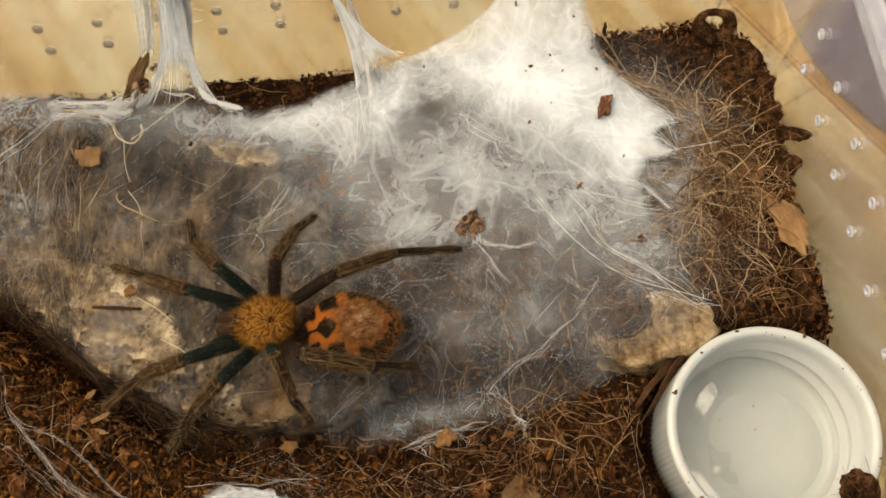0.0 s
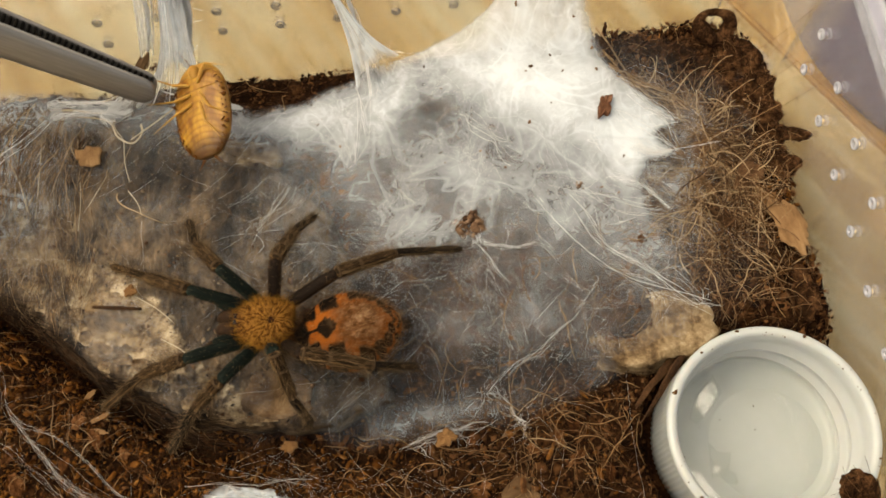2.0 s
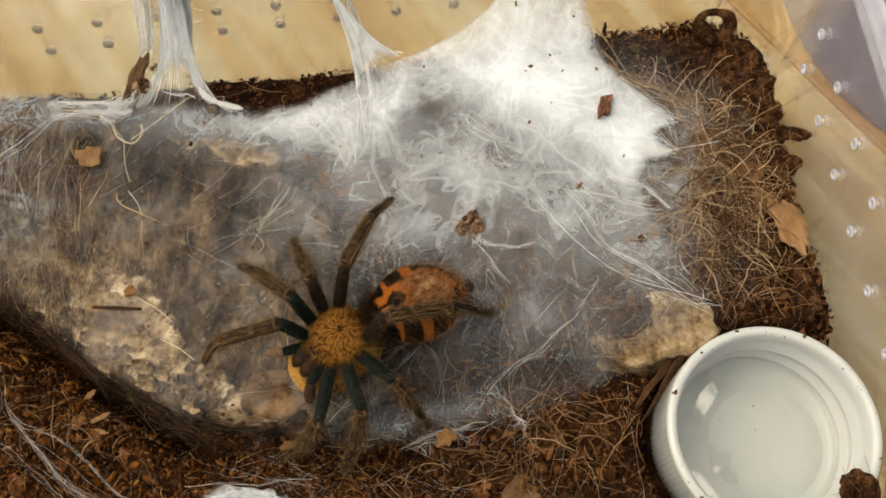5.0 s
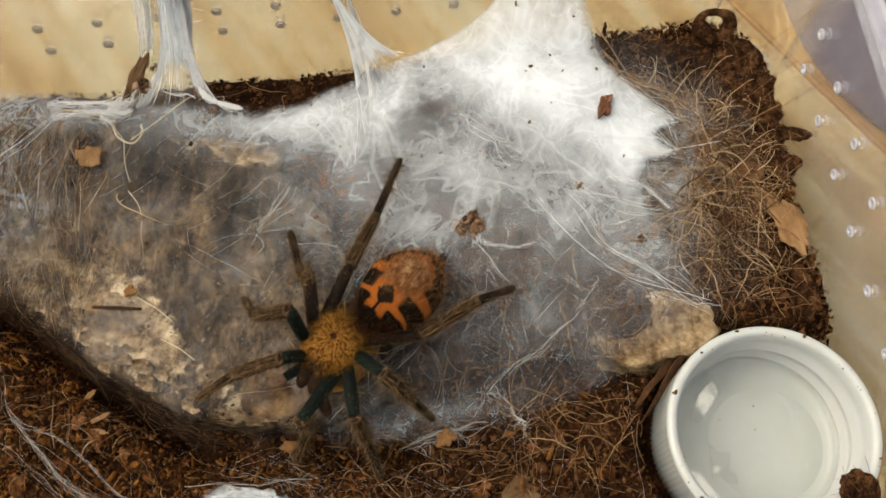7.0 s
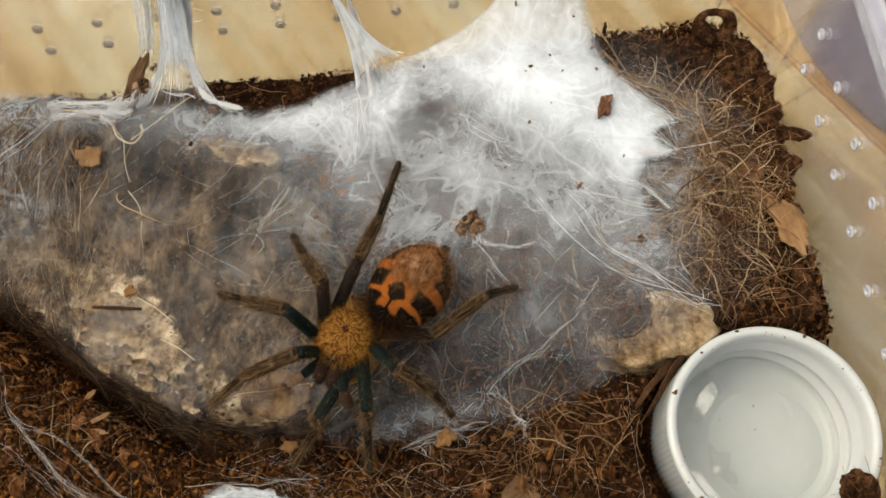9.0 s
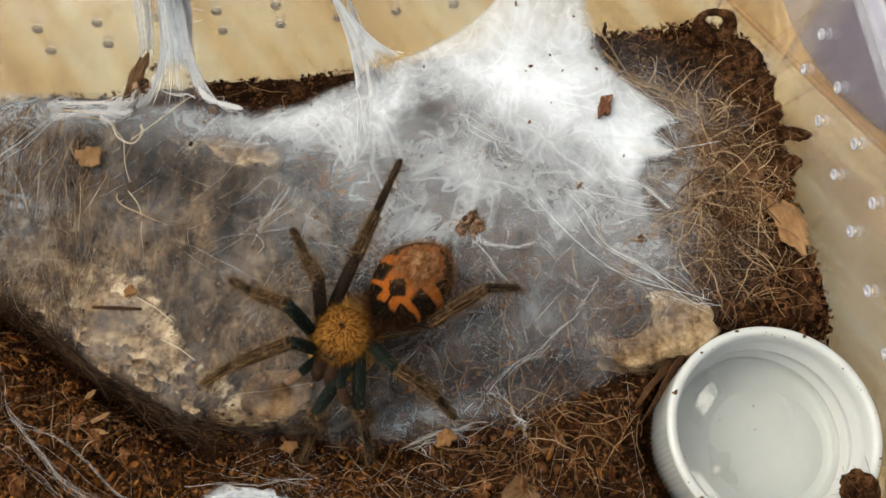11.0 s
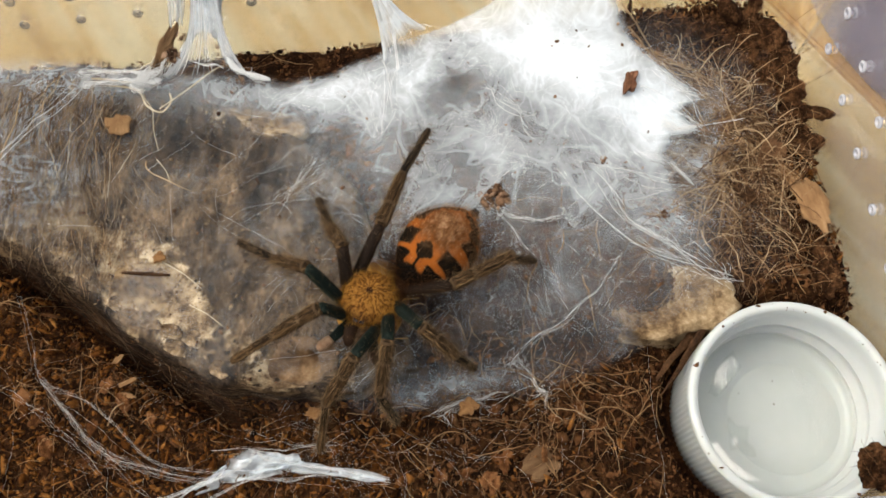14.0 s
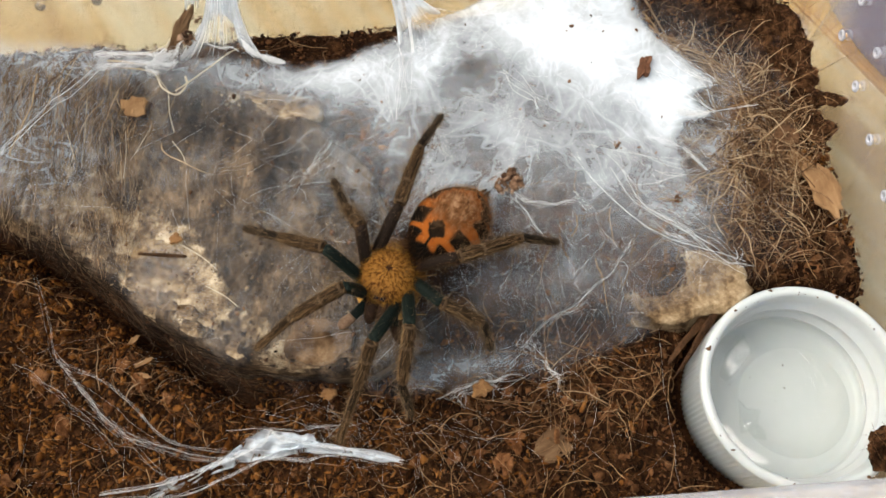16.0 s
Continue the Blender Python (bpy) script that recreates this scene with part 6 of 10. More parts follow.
    for s in (-1, 1):
        tubes("antenna", [[(6.2 + 0.9 * k, s * (0.5 + 0.28 * k + 0.06 * k * k), -0.5 - 0.05 * k * k, 0.05 - 0.006 * k) for k in range(5)]], AMBER_DARK, roach, sides=5)
        tubes("cercus", [[(-7.2 - 0.35 * k, s * (0.9 + 0.3 * k), 0.1, 0.22 - 0.045 * k) for k in range(5)]], AMBER_DARK, roach, sides=6)
    for o in roach.children:
        o.matrix_basis = lean @ o.matrix_basis
    return roach, reaching


# ---- steel tweezers ----
def build_tweezers():
    """The tip at the origin, the arms running back along +x; the upper arm's toothed face looks along +z at the other."""
    tw = tagged(new("tweezers"), "long steel tweezers with serrated rounded tips", "tweezers")
    for s in (-1, 1):
        c = Coat()
        rows = []
        for x in (0.0, 0.15, 0.5, 1.0, 1.8, 4.0, 10.0, 20.0, 35.0, 55.0, 80.0, 110.0, 125.0):
            w = 2.05 * math.sqrt(max(0.02, 1 - max(0.0, (1.9 - x) / 1.95) ** 2)) + 0.028 * min(x, 60.0)
            off = (0.78 + 0.036 * min(x, 60.0) - 0.022 * max(0.0, x - 70.0)) * s
            thick = 0.62 + 0.004 * x
            ring = []
            for k in range(20):
                a = 2 * math.pi * k / 20
                y, z = math.cos(a), math.sin(a)
                y = math.copysign(abs(y) ** 0.6, y)
                z = math.copysign(abs(z) ** 0.8, z) * (1.0 if z * s > 0 else 0.55)
                ring.append((x, w * y, off + thick * z))
            rows.append(ring)
        c.grid(rows)
        arm = c.object("arm", [STEEL], tw, "brushed steel arm")
        bm = bmesh.new()
        bmesh.ops.create_cube(bm, size=1.0, matrix=Matrix.Diagonal((0.42 * MM, 3.5 * MM, 0.42 * MM, 1)))
        bmesh.ops.bevel(bm, geom=[e for e in bm.edges if abs(e.verts[0].co.y - e.verts[1].co.y) > 0.001], offset=0.00014, segments=1, affect="EDGES")
        tooth = None
        for k in range(40):
            if tooth is None:
                o = part("tooth", bm, STEEL_DARK, arm, smooth=False)
                tooth = o.data
            else:
                o = new("tooth", tooth)
                o.parent = arm
            x = 1.0 + 0.8 * k
            o.matrix_local = pose(x * MM, 0, ((0.78 + 0.036 * x) * s - 0.42 * s) * MM)
            o.scale = (1, 1 + 0.014 * x, 1)
    spots = [(25.5, -0.6, 2.36, 0.3), (26.0, -0.2, 2.38, 0.26), (25.2, 0.1, 2.36, 0.26), (25.8, 0.5, 2.36, 0.2)]
    chunks("rust_spots", spots, RUST, tw, "small brown rust stain")["kind"] = "stuff"
    return tw


spider, abdomen, legs = build_spider()
roach, roach_legs = build_roach()
tweezers = build_tweezers()


# ---- bark bits, roots, twigs and crumbs in the web ----
def chip(name, x, y, z, sx, sy, sz, turn, material, label, seed, tilt=(0, 0), category="chip"):
    """A flat broken flake with an uneven outline."""
    bm = bmesh.new()
    n = 26
    rnd = random.Random(seed)
    outline = [(1 + 0.45 * nz(math.cos(a) * 1.6, math.sin(a) * 1.6, seed) + rnd.uniform(-0.14, 0.14)) for a in (2 * math.pi * k / n for k in range(n))]
    rings = []
    for zz, inset in ((-0.5, 0.86), (-0.2, 1.0), (0.2, 1.0), (0.5, 0.82), (0.55, 0.4)):
        rings.append([bm.verts.new((sx * outline[k] * inset * math.cos(2 * math.pi * k / n) * MM, sy * outline[k] * inset * math.sin(2 * math.pi * k / n) * MM,
                                    (zz * sz + 0.25 * sz * nz(k * 0.7, zz * 3, seed)) * MM)) for k in range(n)])
    for a, b in zip(rings, rings[1:]):
        for k in range(n):
            bm.faces.new((a[k], a[(k + 1) % n], b[(k + 1) % n], b[k]))
    bm.faces.new(list(reversed(rings[0])))
    bm.faces.new(rings[-1])
    ob = part(name, bm, material, smooth=False)
    ob.matrix_world = pose(x * MM, y * MM, z * MM, tilt[0], tilt[1], turn)
    return tagged(ob, label, category)


def clod(name, x, y, z, size, n, seed, material, label, category="clod", hairs=0):
    """A lump of many stuck crumbs."""
    rnd = random.Random(seed)
    spots = []
    for _ in range(n):
        v = Vector((rnd.gauss(0, 1), rnd.gauss(0, 1), rnd.gauss(0, 1))).normalized() * size * rnd.random() ** 0.5
        spots.append((v.x, v.y, v.z * 0.7, size * rnd.uniform(0.10, 0.36)))
    ob = chunks(name, spots, material)
    ob.matrix_world = pose(x * MM, y * MM, z * MM, 0, 0, rnd.uniform(0, 360))
    if hairs:
        tubes("root_hair", [arc_path(rnd, 0, 0, 0.3, rnd.uniform(0, 6.283), rnd.uniform(1.5, 3.5), 0.05, 5, 0.5, 1.0) for _ in range(hairs)], DEBRIS, ob)
    return tagged(ob, label, category)


bark_lump(29.4, -12.6, -1.0, 10.5, 5.6, 3.6, 3, 12, "pale lump of cork bark wrapped in silk")
bark_lump(-43.5, -13.0, 1.7, 7.5, 5.2, 2.0, 7, -28, "pale broken cork bark at the slab edge")
rnd = random.Random(12)
for k in range(13):
    x = -60 + 2.3 * k + rnd.uniform(-1, 1)
    y = slab_low(x) + rnd.uniform(1.6, 5.5)
    bark_lump(x, y, slab_z(x, y) - 0.7, rnd.uniform(1.2, 2.8), rnd.uniform(0.8, 1.7), rnd.uniform(0.8, 1.4), 40 + k, rnd.uniform(-50, 0), "small pale broken cork flake at the slab edge")
bark_lump(-22.4, -22.4, 3.3, 5.2, 3.6, 1.7, 11, 4, "brown domed cork piece at the slab edge", BROWN_CORK)
bark_lump(-22.6, -25.0, 2.5, 4.9, 1.25, 1.3, 12, 2, "pale broken rim of a cork piece at the slab edge")
bark_lump(-29.0, 14.4, 2.3, 4.8, 2.0, 1.4, 15, -14, "small pale cork piece under thin silk")
bark_lump(-36.0, 15.8, 2.2, 3.0, 1.6, 1.2, 19, 8, "small pale cork piece under thin silk")
bark_lump(-62.0, -1.0, 1.4, 8.5, 5.5, 2.0, 23, 30, "mottled cork piece covered with fibres")
chip("wood_chip", -52.5, 13.2, 4.4, 2.0, 1.5, 0.5, 12, PALE_CHIP, "small orange wood chip caught in silk", 3, (8, 5))
chip("wood_chip", 50.3, 2.2, 3.2, 2.7, 4.2, 0.5, 14, PALE_CHIP, "flat tan wood flake among the fibres", 5, (-6, 10))
chip("wood_chip", 45.5, 10.5, 3.0, 2.6, 1.8, 0.6, 40, DEBRIS, "brown flake of bark under the roots", 71, (14, 8))
chip("wood_chip", 41.0, 4.0, 3.0, 2.4, 1.1, 0.6, -30, DEBRIS, "brown flake of bark under the roots", 73, (-8, 12))
chip("wood_chip", 38.5, 14.5, 3.6, 2.2, 1.3, 0.5, 70, DEBRIS, "dark flake of bark under the roots", 75, (10, -8))
chip("wood_chip", 47.0, 7.8, 1.7, 2.4, 1.6, 0.5, -20, CHIP, "flat tan wood flake among the fibres", 9, (10, -8))
chip("wood_chip", -43.6, -8.2, 4.7, 0.9, 0.8, 0.6, 40, CHIP, "tiny orange wood chip on the bark", 13)
chip("wood_chip", 0.4, -27.2, -2.2, 1.4, 1.1, 0.9, 30, CHIP, "small orange wood chip on the soil", 17, (12, 8))
chip("wood_chip", -21.4, -28.2, -3.4, 1.3, 0.7, 0.6, 10, CHIP, "small orange wood chip on the soil", 21, (0, 12))
chip("wood_chip", 11.5, -34.5, -3.8, 3.6, 2.4, 0.5, 20, LEAF, "greyish dry leaf scrap on the soil", 25, (8, 6))
chip("bark_strip", 32.6, -17.6, 0.6, 8.0, 0.6, 0.5, 56, DEBRIS, "curled brown strip of bark beside the dish", 29, (24, 4), "bark")
chip("bark_strip", 30.4, -18.8, -0.4, 6.0, 0.55, 0.4, 50, DEBRIS, "thin dark strip of bark beside the dish", 33, (18, 2), "bark")
chip("bark_strip", -47.2, 25.6, 4.8, 4.2, 1.1, 0.9, 62, LEAF, "dark weathered strip of bark caught in the silk funnel", 61, (10, -30), "bark")
chip("seed_husk", 23.9, 19.7, web_z(23.9, 19.7) + 0.5, 0.95, 2.0, 1.1, -16, HUSK, "dry brown husk lying on the white silk", 37, (6, 10), "husk")
clod("soil_clod", 4.1, 2.7, web_z(4.1, 2.7) - 0.5, 2.3, 190, 41, HUSK_CRUMB, "brown crumbly clod caught in the silk")
clod("soil_clod", -45.6, 24.4, 5.4, 1.5, 44, 52, HUSK_CRUMB, "brown crumbs hanging in the silk funnel")
clod("soil_clod", -38.2, 25.8, 6.3, 0.8, 26, 54, HUSK_CRUMB, "brown crumbs hanging in the silk funnel")
clod("soil_clod", -34.7, 20.6, 4.8, 0.8, 30, 55, HUSK_CRUMB, "brown crumbly clod caught in the silk")
clod("soil_clod", -43.8, 26.6, 7.6, 1.0, 26, 53, HUSK_CRUMB, "brown crumbs hanging in the silk funnel")
clod("soil_clod", -37.4, 23.6, 4.6, 0.9, 24, 47, CRUMB, "small brown clod at the foot of the silk funnel")
clod("soil_clod", 19.8, 8.0, web_z(19.8, 8) + 0.3, 0.8, 20, 49, HUSK_CRUMB, "small brown clod caught in the silk")
clod("soil_clod", 28.5, -0.2, web_z(28.5, -0.2) + 0.4, 0.8, 18, 50, DARK_CRUMB, "small dark clod caught in the silk")

rnd = random.Random(78)
bits = []
while len(bits) < 3200:
    x, y = rnd.uniform(-72, -8), rnd.uniform(-27, 20)
    if on_slab(x, y, 0.6):
        bits.append((x, y, slab_z(x, y) + rnd.uniform(0.0, 0.5), rnd.uniform(0.05, 0.16) * (1 + 2.0 * rnd.random() ** 8)))
tagged(chunks("bark_flecks", bits[:1300], PALE_CORK), "tiny pale flakes broken off the bark", "debris", kind="stuff")
tagged(chunks("dark_flecks", bits[1300:], DARK_CRUMB), "tiny dark crumbs lying on the bark", "debris", kind="stuff")
rnd = random.Random(77)
flecks = []
for _ in range(210):
    x, y = rnd.uniform(-70, 36), rnd.uniform(-24, 38)
    if silk_density(x, y) > 0.05:
        flecks.append((x, y, web_z(x, y) + 0.12, rnd.uniform(0.08, 0.30) * (1 + rnd.random() ** 6)))
tagged(chunks("debris_flecks", flecks, HUSK_CRUMB), "tiny dark flecks of soil stuck in the silk", "debris", kind="stuff")


def lumpy(ob, amount, scale, seed):
    """Roughen a mesh with three sizes of noise, in millimetres."""
    for v in ob.data.vertices:
        p = v.co / MM
        for k, part_of in ((1.0, 1.0), (2.6, 0.5), (6.5, 0.28)):
            v.co += noise.noise_vector(p * scale * k + Vector((seed, k, 0))) * amount * part_of * MM


def peat_lump(x, y, z, sx, sy, sz, turn, seed, label, tilt=0, rough=0.62):
    bm = bmesh.new()
    bmesh.ops.create_icosphere(bm, subdivisions=5, radius=1.0, matrix=Matrix.Diagonal((sx * MM, sy * MM, sz * MM, 1)))
    ob = part("peat_clod", bm, DARK_PEAT)
    lumpy(ob, rough, 0.7, seed)
    ob.matrix_world = pose(x * MM, y * MM, z * MM, 0, tilt, turn)
    rnd = random.Random(seed)
    tubes("root_hair", [arc_path(rnd, rnd.uniform(-sx, sx) * 0.7, rnd.uniform(-sy, sy) * 0.7, sz * 0.75, rnd.uniform(0, 6.283), rnd.uniform(1.5, 4.5), 0.035, 6, 0.7, 0.7) for _ in range(12)], FIBRE, ob)
    return tagged(ob, label, "clod")


def curled_peat():
    """A dark curl of peat that stands up at the corner of the soil, with a gap through it."""
    path = []
    for k in range(33):
        a = 2 * math.pi * k / 32
        path.append((2.75 * math.cos(a), 2.1 * math.sin(a), 0.3 * math.sin(2 * a), 1.0 + 0.28 * math.sin(2 * a + 1.0) - 0.25 * math.sin(a)))
    ob = tubes("peat_curl", [path], DARK_PEAT, sides=16)
    lumpy(ob, 0.22, 0.9, 5)
    ob.matrix_world = pose(42.1 * MM, 34.7 * MM, 6.5 * MM, 34, 18, 12)
    return tagged(ob, "dark curl of peat standing on the soil edge", "peat")


curled_peat()
# broad dark clods that make up the mound in the corner
for x, y, sx, sy, sz, turn, seed in ((43.5, 33.0, 3.6, 2.6, 2.6, -20, 3), (46.6, 30.6, 3.8, 3.0, 3.0, -45, 5), (48.6, 26.8, 3.4, 2.8, 2.8, -60, 7), (43.0, 28.8, 3.6, 2.8, 2.2, -30, 9), (39.0, 33.2, 3.4, 2.2, 1.9, 10, 11),
                                     (45.6, 24.8, 3.6, 2.4, 2.2, -55, 13), (49.6, 22.4, 2.8, 2.6, 2.4, -70, 15), (34.4, 34.2, 3.0, 1.7, 1.4, 8, 17), (29.6, 35.2, 2.6, 1.3, 1.1, 8, 19), (50.4, 18.6, 2.6, 2.2, 1.9, -80, 21), (51.8, 13.6, 2.2, 2.6, 1.5, -85, 23)):
    peat_lump(x, y, soil_z(x, y) + 0.25, sx, sy, sz, turn, seed, "dark fibrous clod of damp peat in the corner")
peat_lump(53.0, 18.0, 2.4, 2.9, 1.0, 1.0, -14, 27, "dark finger of peat sticking out over the soil edge", -6)
peat_lump(52.4, -36.0, 6.6, 1.9, 2.7, 1.5, 8, 31, "dark peat clod with root hairs stuck to the dish rim", 0, 1.1)
peat_lump(52.0, -7.0, 1.0, 1.8, 4.2, 1.3, 4, 29, "brown clod of peat along the soil edge beside the dish")
ROOT_BAND = ((22.5, 37.5, 2.0), (23.3, 33.1, 2.2), (25.2, 29.8, 2.4), (28.5, 27.6, 2.4), (32.8, 26.3, 2.2), (35.8, 24.5, 2.0), (38.7, 20.0, 2.0), (43.1, 16.6, 2.0), (47.3, 15.2, 1.6))


def root_band():
    """A matted band of long roots that skirts the silk in the far corner."""
    rnd, paths = random.Random(93), []
    way = smooth_way([(X, Y, soil_z(X, Y) + Z) for X, Y, Z in ROOT_BAND], 8)
    last = len(way) - 1
    for q in range(110):
        o, r = Vector((rnd.gauss(0, 0.9), rnd.gauss(0, 0.9), rnd.gauss(0, 0.35))), 0.03 + 0.09 * rnd.random() ** 3
        i0 = int(rnd.uniform(0, 0.75) * last)
        i1 = min(last, i0 + int(rnd.uniform(0.18, 0.5) * last))
        paths.append([(*(way[i] + o * (0.7 + 0.5 * math.sin(i * 0.4 + q)) + Vector((nz(i * 0.2, q, 1), nz(i * 0.2, q, 5), 0)) * 0.8), r) for i in range(i0, i1 + 1)])
    return tagged(tubes("root_bundle", paths, ROOT, sides=5), "matted band of brown roots skirting the silk", "roots", kind="stuff")


root_band()
# silk-coated roots along the edge of the web
for x0, y0, x1, y1 in ((24, 29, 36, 19), (25, 27, 38, 21), (23.5, 32, 33, 24), (26, 25, 40, 17), (28, 25.5, 44, 22), (34.6, 13.2, 45, 12), (35, 13.8, 43, 16)):
    pts = []
    for k in range(8):
        t = k / 7
        px, py = x0 + (x1 - x0) * t + 0.9 * nz(t * 4, x0, 2), y0 + (y1 - y0) * t + 1.0 * nz(t * 4, y0, 6)
        pts.append((px, py, max(soil_z(px, py) + 1.6, web_z(px, py) * (1 - t)) + 0.8 * math.sin(math.pi * t), 0.16 * (1 - 0.4 * t)))
    tagged(tubes("root", [pts], ROOT, sides=6), "brown root partly coated with silk at the edge of the web", "root")


def root_curl(points, radius, label):
    """A bent pale root through a few places, in millimetres."""
    pts = [Vector(p) for p in points]
    path = []
    for i in range(len(pts) - 1):
        a, b, c, d = pts[max(i - 1, 0)], pts[i], pts[i + 1], pts[min(i + 2, len(pts) - 1)]
        for k in range(6):
            t = k / 6
            p = 0.5 * ((2 * b) + (c - a) * t + (2 * a - 5 * b + 4 * c - d) * t * t + (3 * b - a - 3 * c + d) * t ** 3)
            path.append((*p, radius * (1 + 0.2 * nz(i + t, 0, radius * 9))))
    path.append((*pts[-1], radius * 0.6))
    return tagged(tubes("root", [path], OLD_SILK, sides=6), label, "root")


root_curl([(-60, 21.5, 3.2), (-56, 21.2, 3.8), (-52, 20.6, 4.0), (-49.5, 21.8, 4.4), (-48.4, 24.6, 5.0)], 0.16, "pale silk-coated root along the soil edge")
root_curl([(-59, 23.2, 3.0), (-55, 22.6, 3.6), (-51.5, 22.4, 4.4), (-49, 23.4, 4.8)], 0.16, "pale silk-coated root along the soil edge")
root_curl([(-57, 20.2, 3.4), (-53, 20.0, 3.6), (-50.2, 18.8, 4.2), (-48.6, 16.2, 4.6), (-46.2, 15.0, 4.8), (-44.9, 16.6, 5.0), (-45.3, 18.2, 4.9)], 0.14, "curled pale root hooked over the bark")
root_curl([(-50, 19.6, 4.1), (-49, 17.4, 4.6), (-47.6, 15.4, 4.7), (-47.0, 12.0, 4.6), (-45.8, 8.6, 4.6)], 0.05, "curled pale root hooked over the bark")
root_curl([(-46.5, 15.6, 4.8), (-42.5, 19.0, 5.0), (-39.0, 22.4, 5.0), (-37.0, 23.4, 4.8)], 0.1, "thin pale root across the silk")
for x0, y0, x1, y1 in ((-50, 10.5, -51.5, 5.0), (-60, 14, -59, 3), (-53.4, 9, -52.8, 1.5), (-64, 12, -60, 4), (-43.2, -8.6, -37.2, -12.6), (-38.5, -15.1, -33.6, -18.1), (-46.5, 8, -43.6, 3.6)):
    root_curl([(x0, y0, slab_z(x0, y0) + 0.5), ((x0 + x1) / 2 + 0.4, (y0 + y1) / 2, slab_z((x0 + x1) / 2, (y0 + y1) / 2) + 1.0), (x1, y1, slab_z(x1, y1) + 0.5)], 0.06, "short straw-coloured fibre on the bark")


def twig():
    ob = tubes("twig", [[(-3.4 + 0.85 * k, 0.15 * nz(k, 0, 2), 0.1 * nz(k, 4, 2), 0.28 - 0.02 * abs(k - 4)) for k in range(9)]], DEBRIS, sides=7)
    ob.matrix_world = pose(-45.2 * MM, -10.6 * MM, (slab_z(-45.2, -10.6) + 1.5) * MM, 0, 0, -2)
    return tagged(ob, "short dark twig lying on the bark", "twig")


twig()

# ---- loose silk in front of the bark ----
def front_silk():
    veil = tagged(new("silk_strip"), "crumpled white strip of silk stretched over the soil", "spider web")

    def z(x, y):
        return soil_z(x, y) + 0.9
    silk_band("silk_strip", ((-46, -43.6, z(-46, -43)), (-45, -42.0, z(-45, -42))), ((-34.5, -38.8, z(-34.5, -38.5) + 0.4), (-33, -36.0, z(-33, -36) + 1.0)), 1.0, 0.45, "", 10, 51, veil, crumple=2.8)
    silk_band("silk_strip", ((-36, -38.6, z(-36, -38) + 0.3), (-31.5, -33.4, z(-31, -33) + 2.2)), ((-22, -36.0, z(-22, -36) + 0.8), (-23, -34.2, z(-23, -34) + 1.9)), 1.0, 0.72, "", 10, 53, veil, crumple=3.0)
    silk_band("silk_strip", ((-25, -36.2, z(-25, -36) + 0.7), (-25, -34.4, z(-25, -34) + 1.8)), ((-11, -37.3, z(-11, -37)), (-11, -36.9, z(-11, -37))), 1.0, 0.6, "", 8, 57, veil, crumple=2.8)
    rnd = random.Random(59)
    paths = []
    for way, n, spread, seed, thick in ((((-66.0, -10.7, -3.6), (-63.0, -17.7, -3.6), (-60.7, -23.6, -3.6), (-53.9, -26.5, -3.6), (-48.9, -30.0, -3.6), (-43.6, -34.7, -3.6), (-37.6, -36.0, -3.6), (-34.0, -36.3, -3.6)), 7, (0.9, 0.6), 111, 0.012),
                                        (((-67.8, -24.4, -4.2), (-65.9, -25.1, -4.2), (-60.6, -28.4, -4.2), (-55.0, -32.6, -4.2), (-50.7, -36.6, -4.2)), 5, (0.8, 0.9), 113, 0.011),
                                        (((-61.0, -23.4, -4.4), (-56.6, -28.3, -4.4), (-50.5, -33.8, -4.4), (-40.9, -36.7, -4.4), (-33.7, -37.5, -4.4)), 16, (1.0, 1.6), 115, 0.010),
                                        (((-51.7, -42.3, -3.2), (-43.4, -40.7, -3.2), (-36.6, -38.1, -3.2), (-32.5, -36.3, -3.2), (-29.8, -34.7, -3.2), (-29.1, -33.2, -3.2), (-27.4, -34.2, -3.2), (-22.5, -35.0, -3.2), (-15.2, -35.9, -3.2), (-10.3, -36.8, -3.2)), 24, (0.5, 0.4), 117, 0.016),
                                        (((-51.8, -42.7, -3.8), (-45.5, -42.4, -3.8), (-40.2, -41.9, -3.8), (-34.9, -39.5, -3.8), (-29.7, -37.0, -3.8), (-24.1, -36.9, -3.8), (-19.5, -36.1, -3.8), (-10.3, -37.1, -3.8)), 13, (0.7, 0.6), 119, 0.012)):
        silk_rope(veil, way, n, spread, seed, thick)
    for x0, y0, x1, y1, n, s in ((-76, -3, -59, 18, 5, 0.4), (-58, -27, -40, -38, 3, 2.0), (-33, -33, -18, -33, 4, 1.6), (25.5, -18, 27.5, -40, 1, 0.1)):
        for _ in range(n):
            ax, ay, bx, by = x0 + rnd.gauss(0, s), y0 + rnd.gauss(0, s), x1 + rnd.gauss(0, s), y1 + rnd.gauss(0, s)
            r, up, wob = 0.009 + 0.028 * rnd.random() ** 3, rnd.uniform(0.4, 1.2), rnd.uniform(0.4, 1.1)
            path = []
            for k in range(11):
                t = k / 10
                px, py = ax + (bx - ax) * t + wob * nz(t * 5, ax, 3), ay + (by - ay) * t + wob * nz(t * 5, ay, 9)
                path.append((px, py, (soil_z(px, py) if y0 < -5 else web_z(px, py) + 1.5) + up, r))
            paths.append(path)
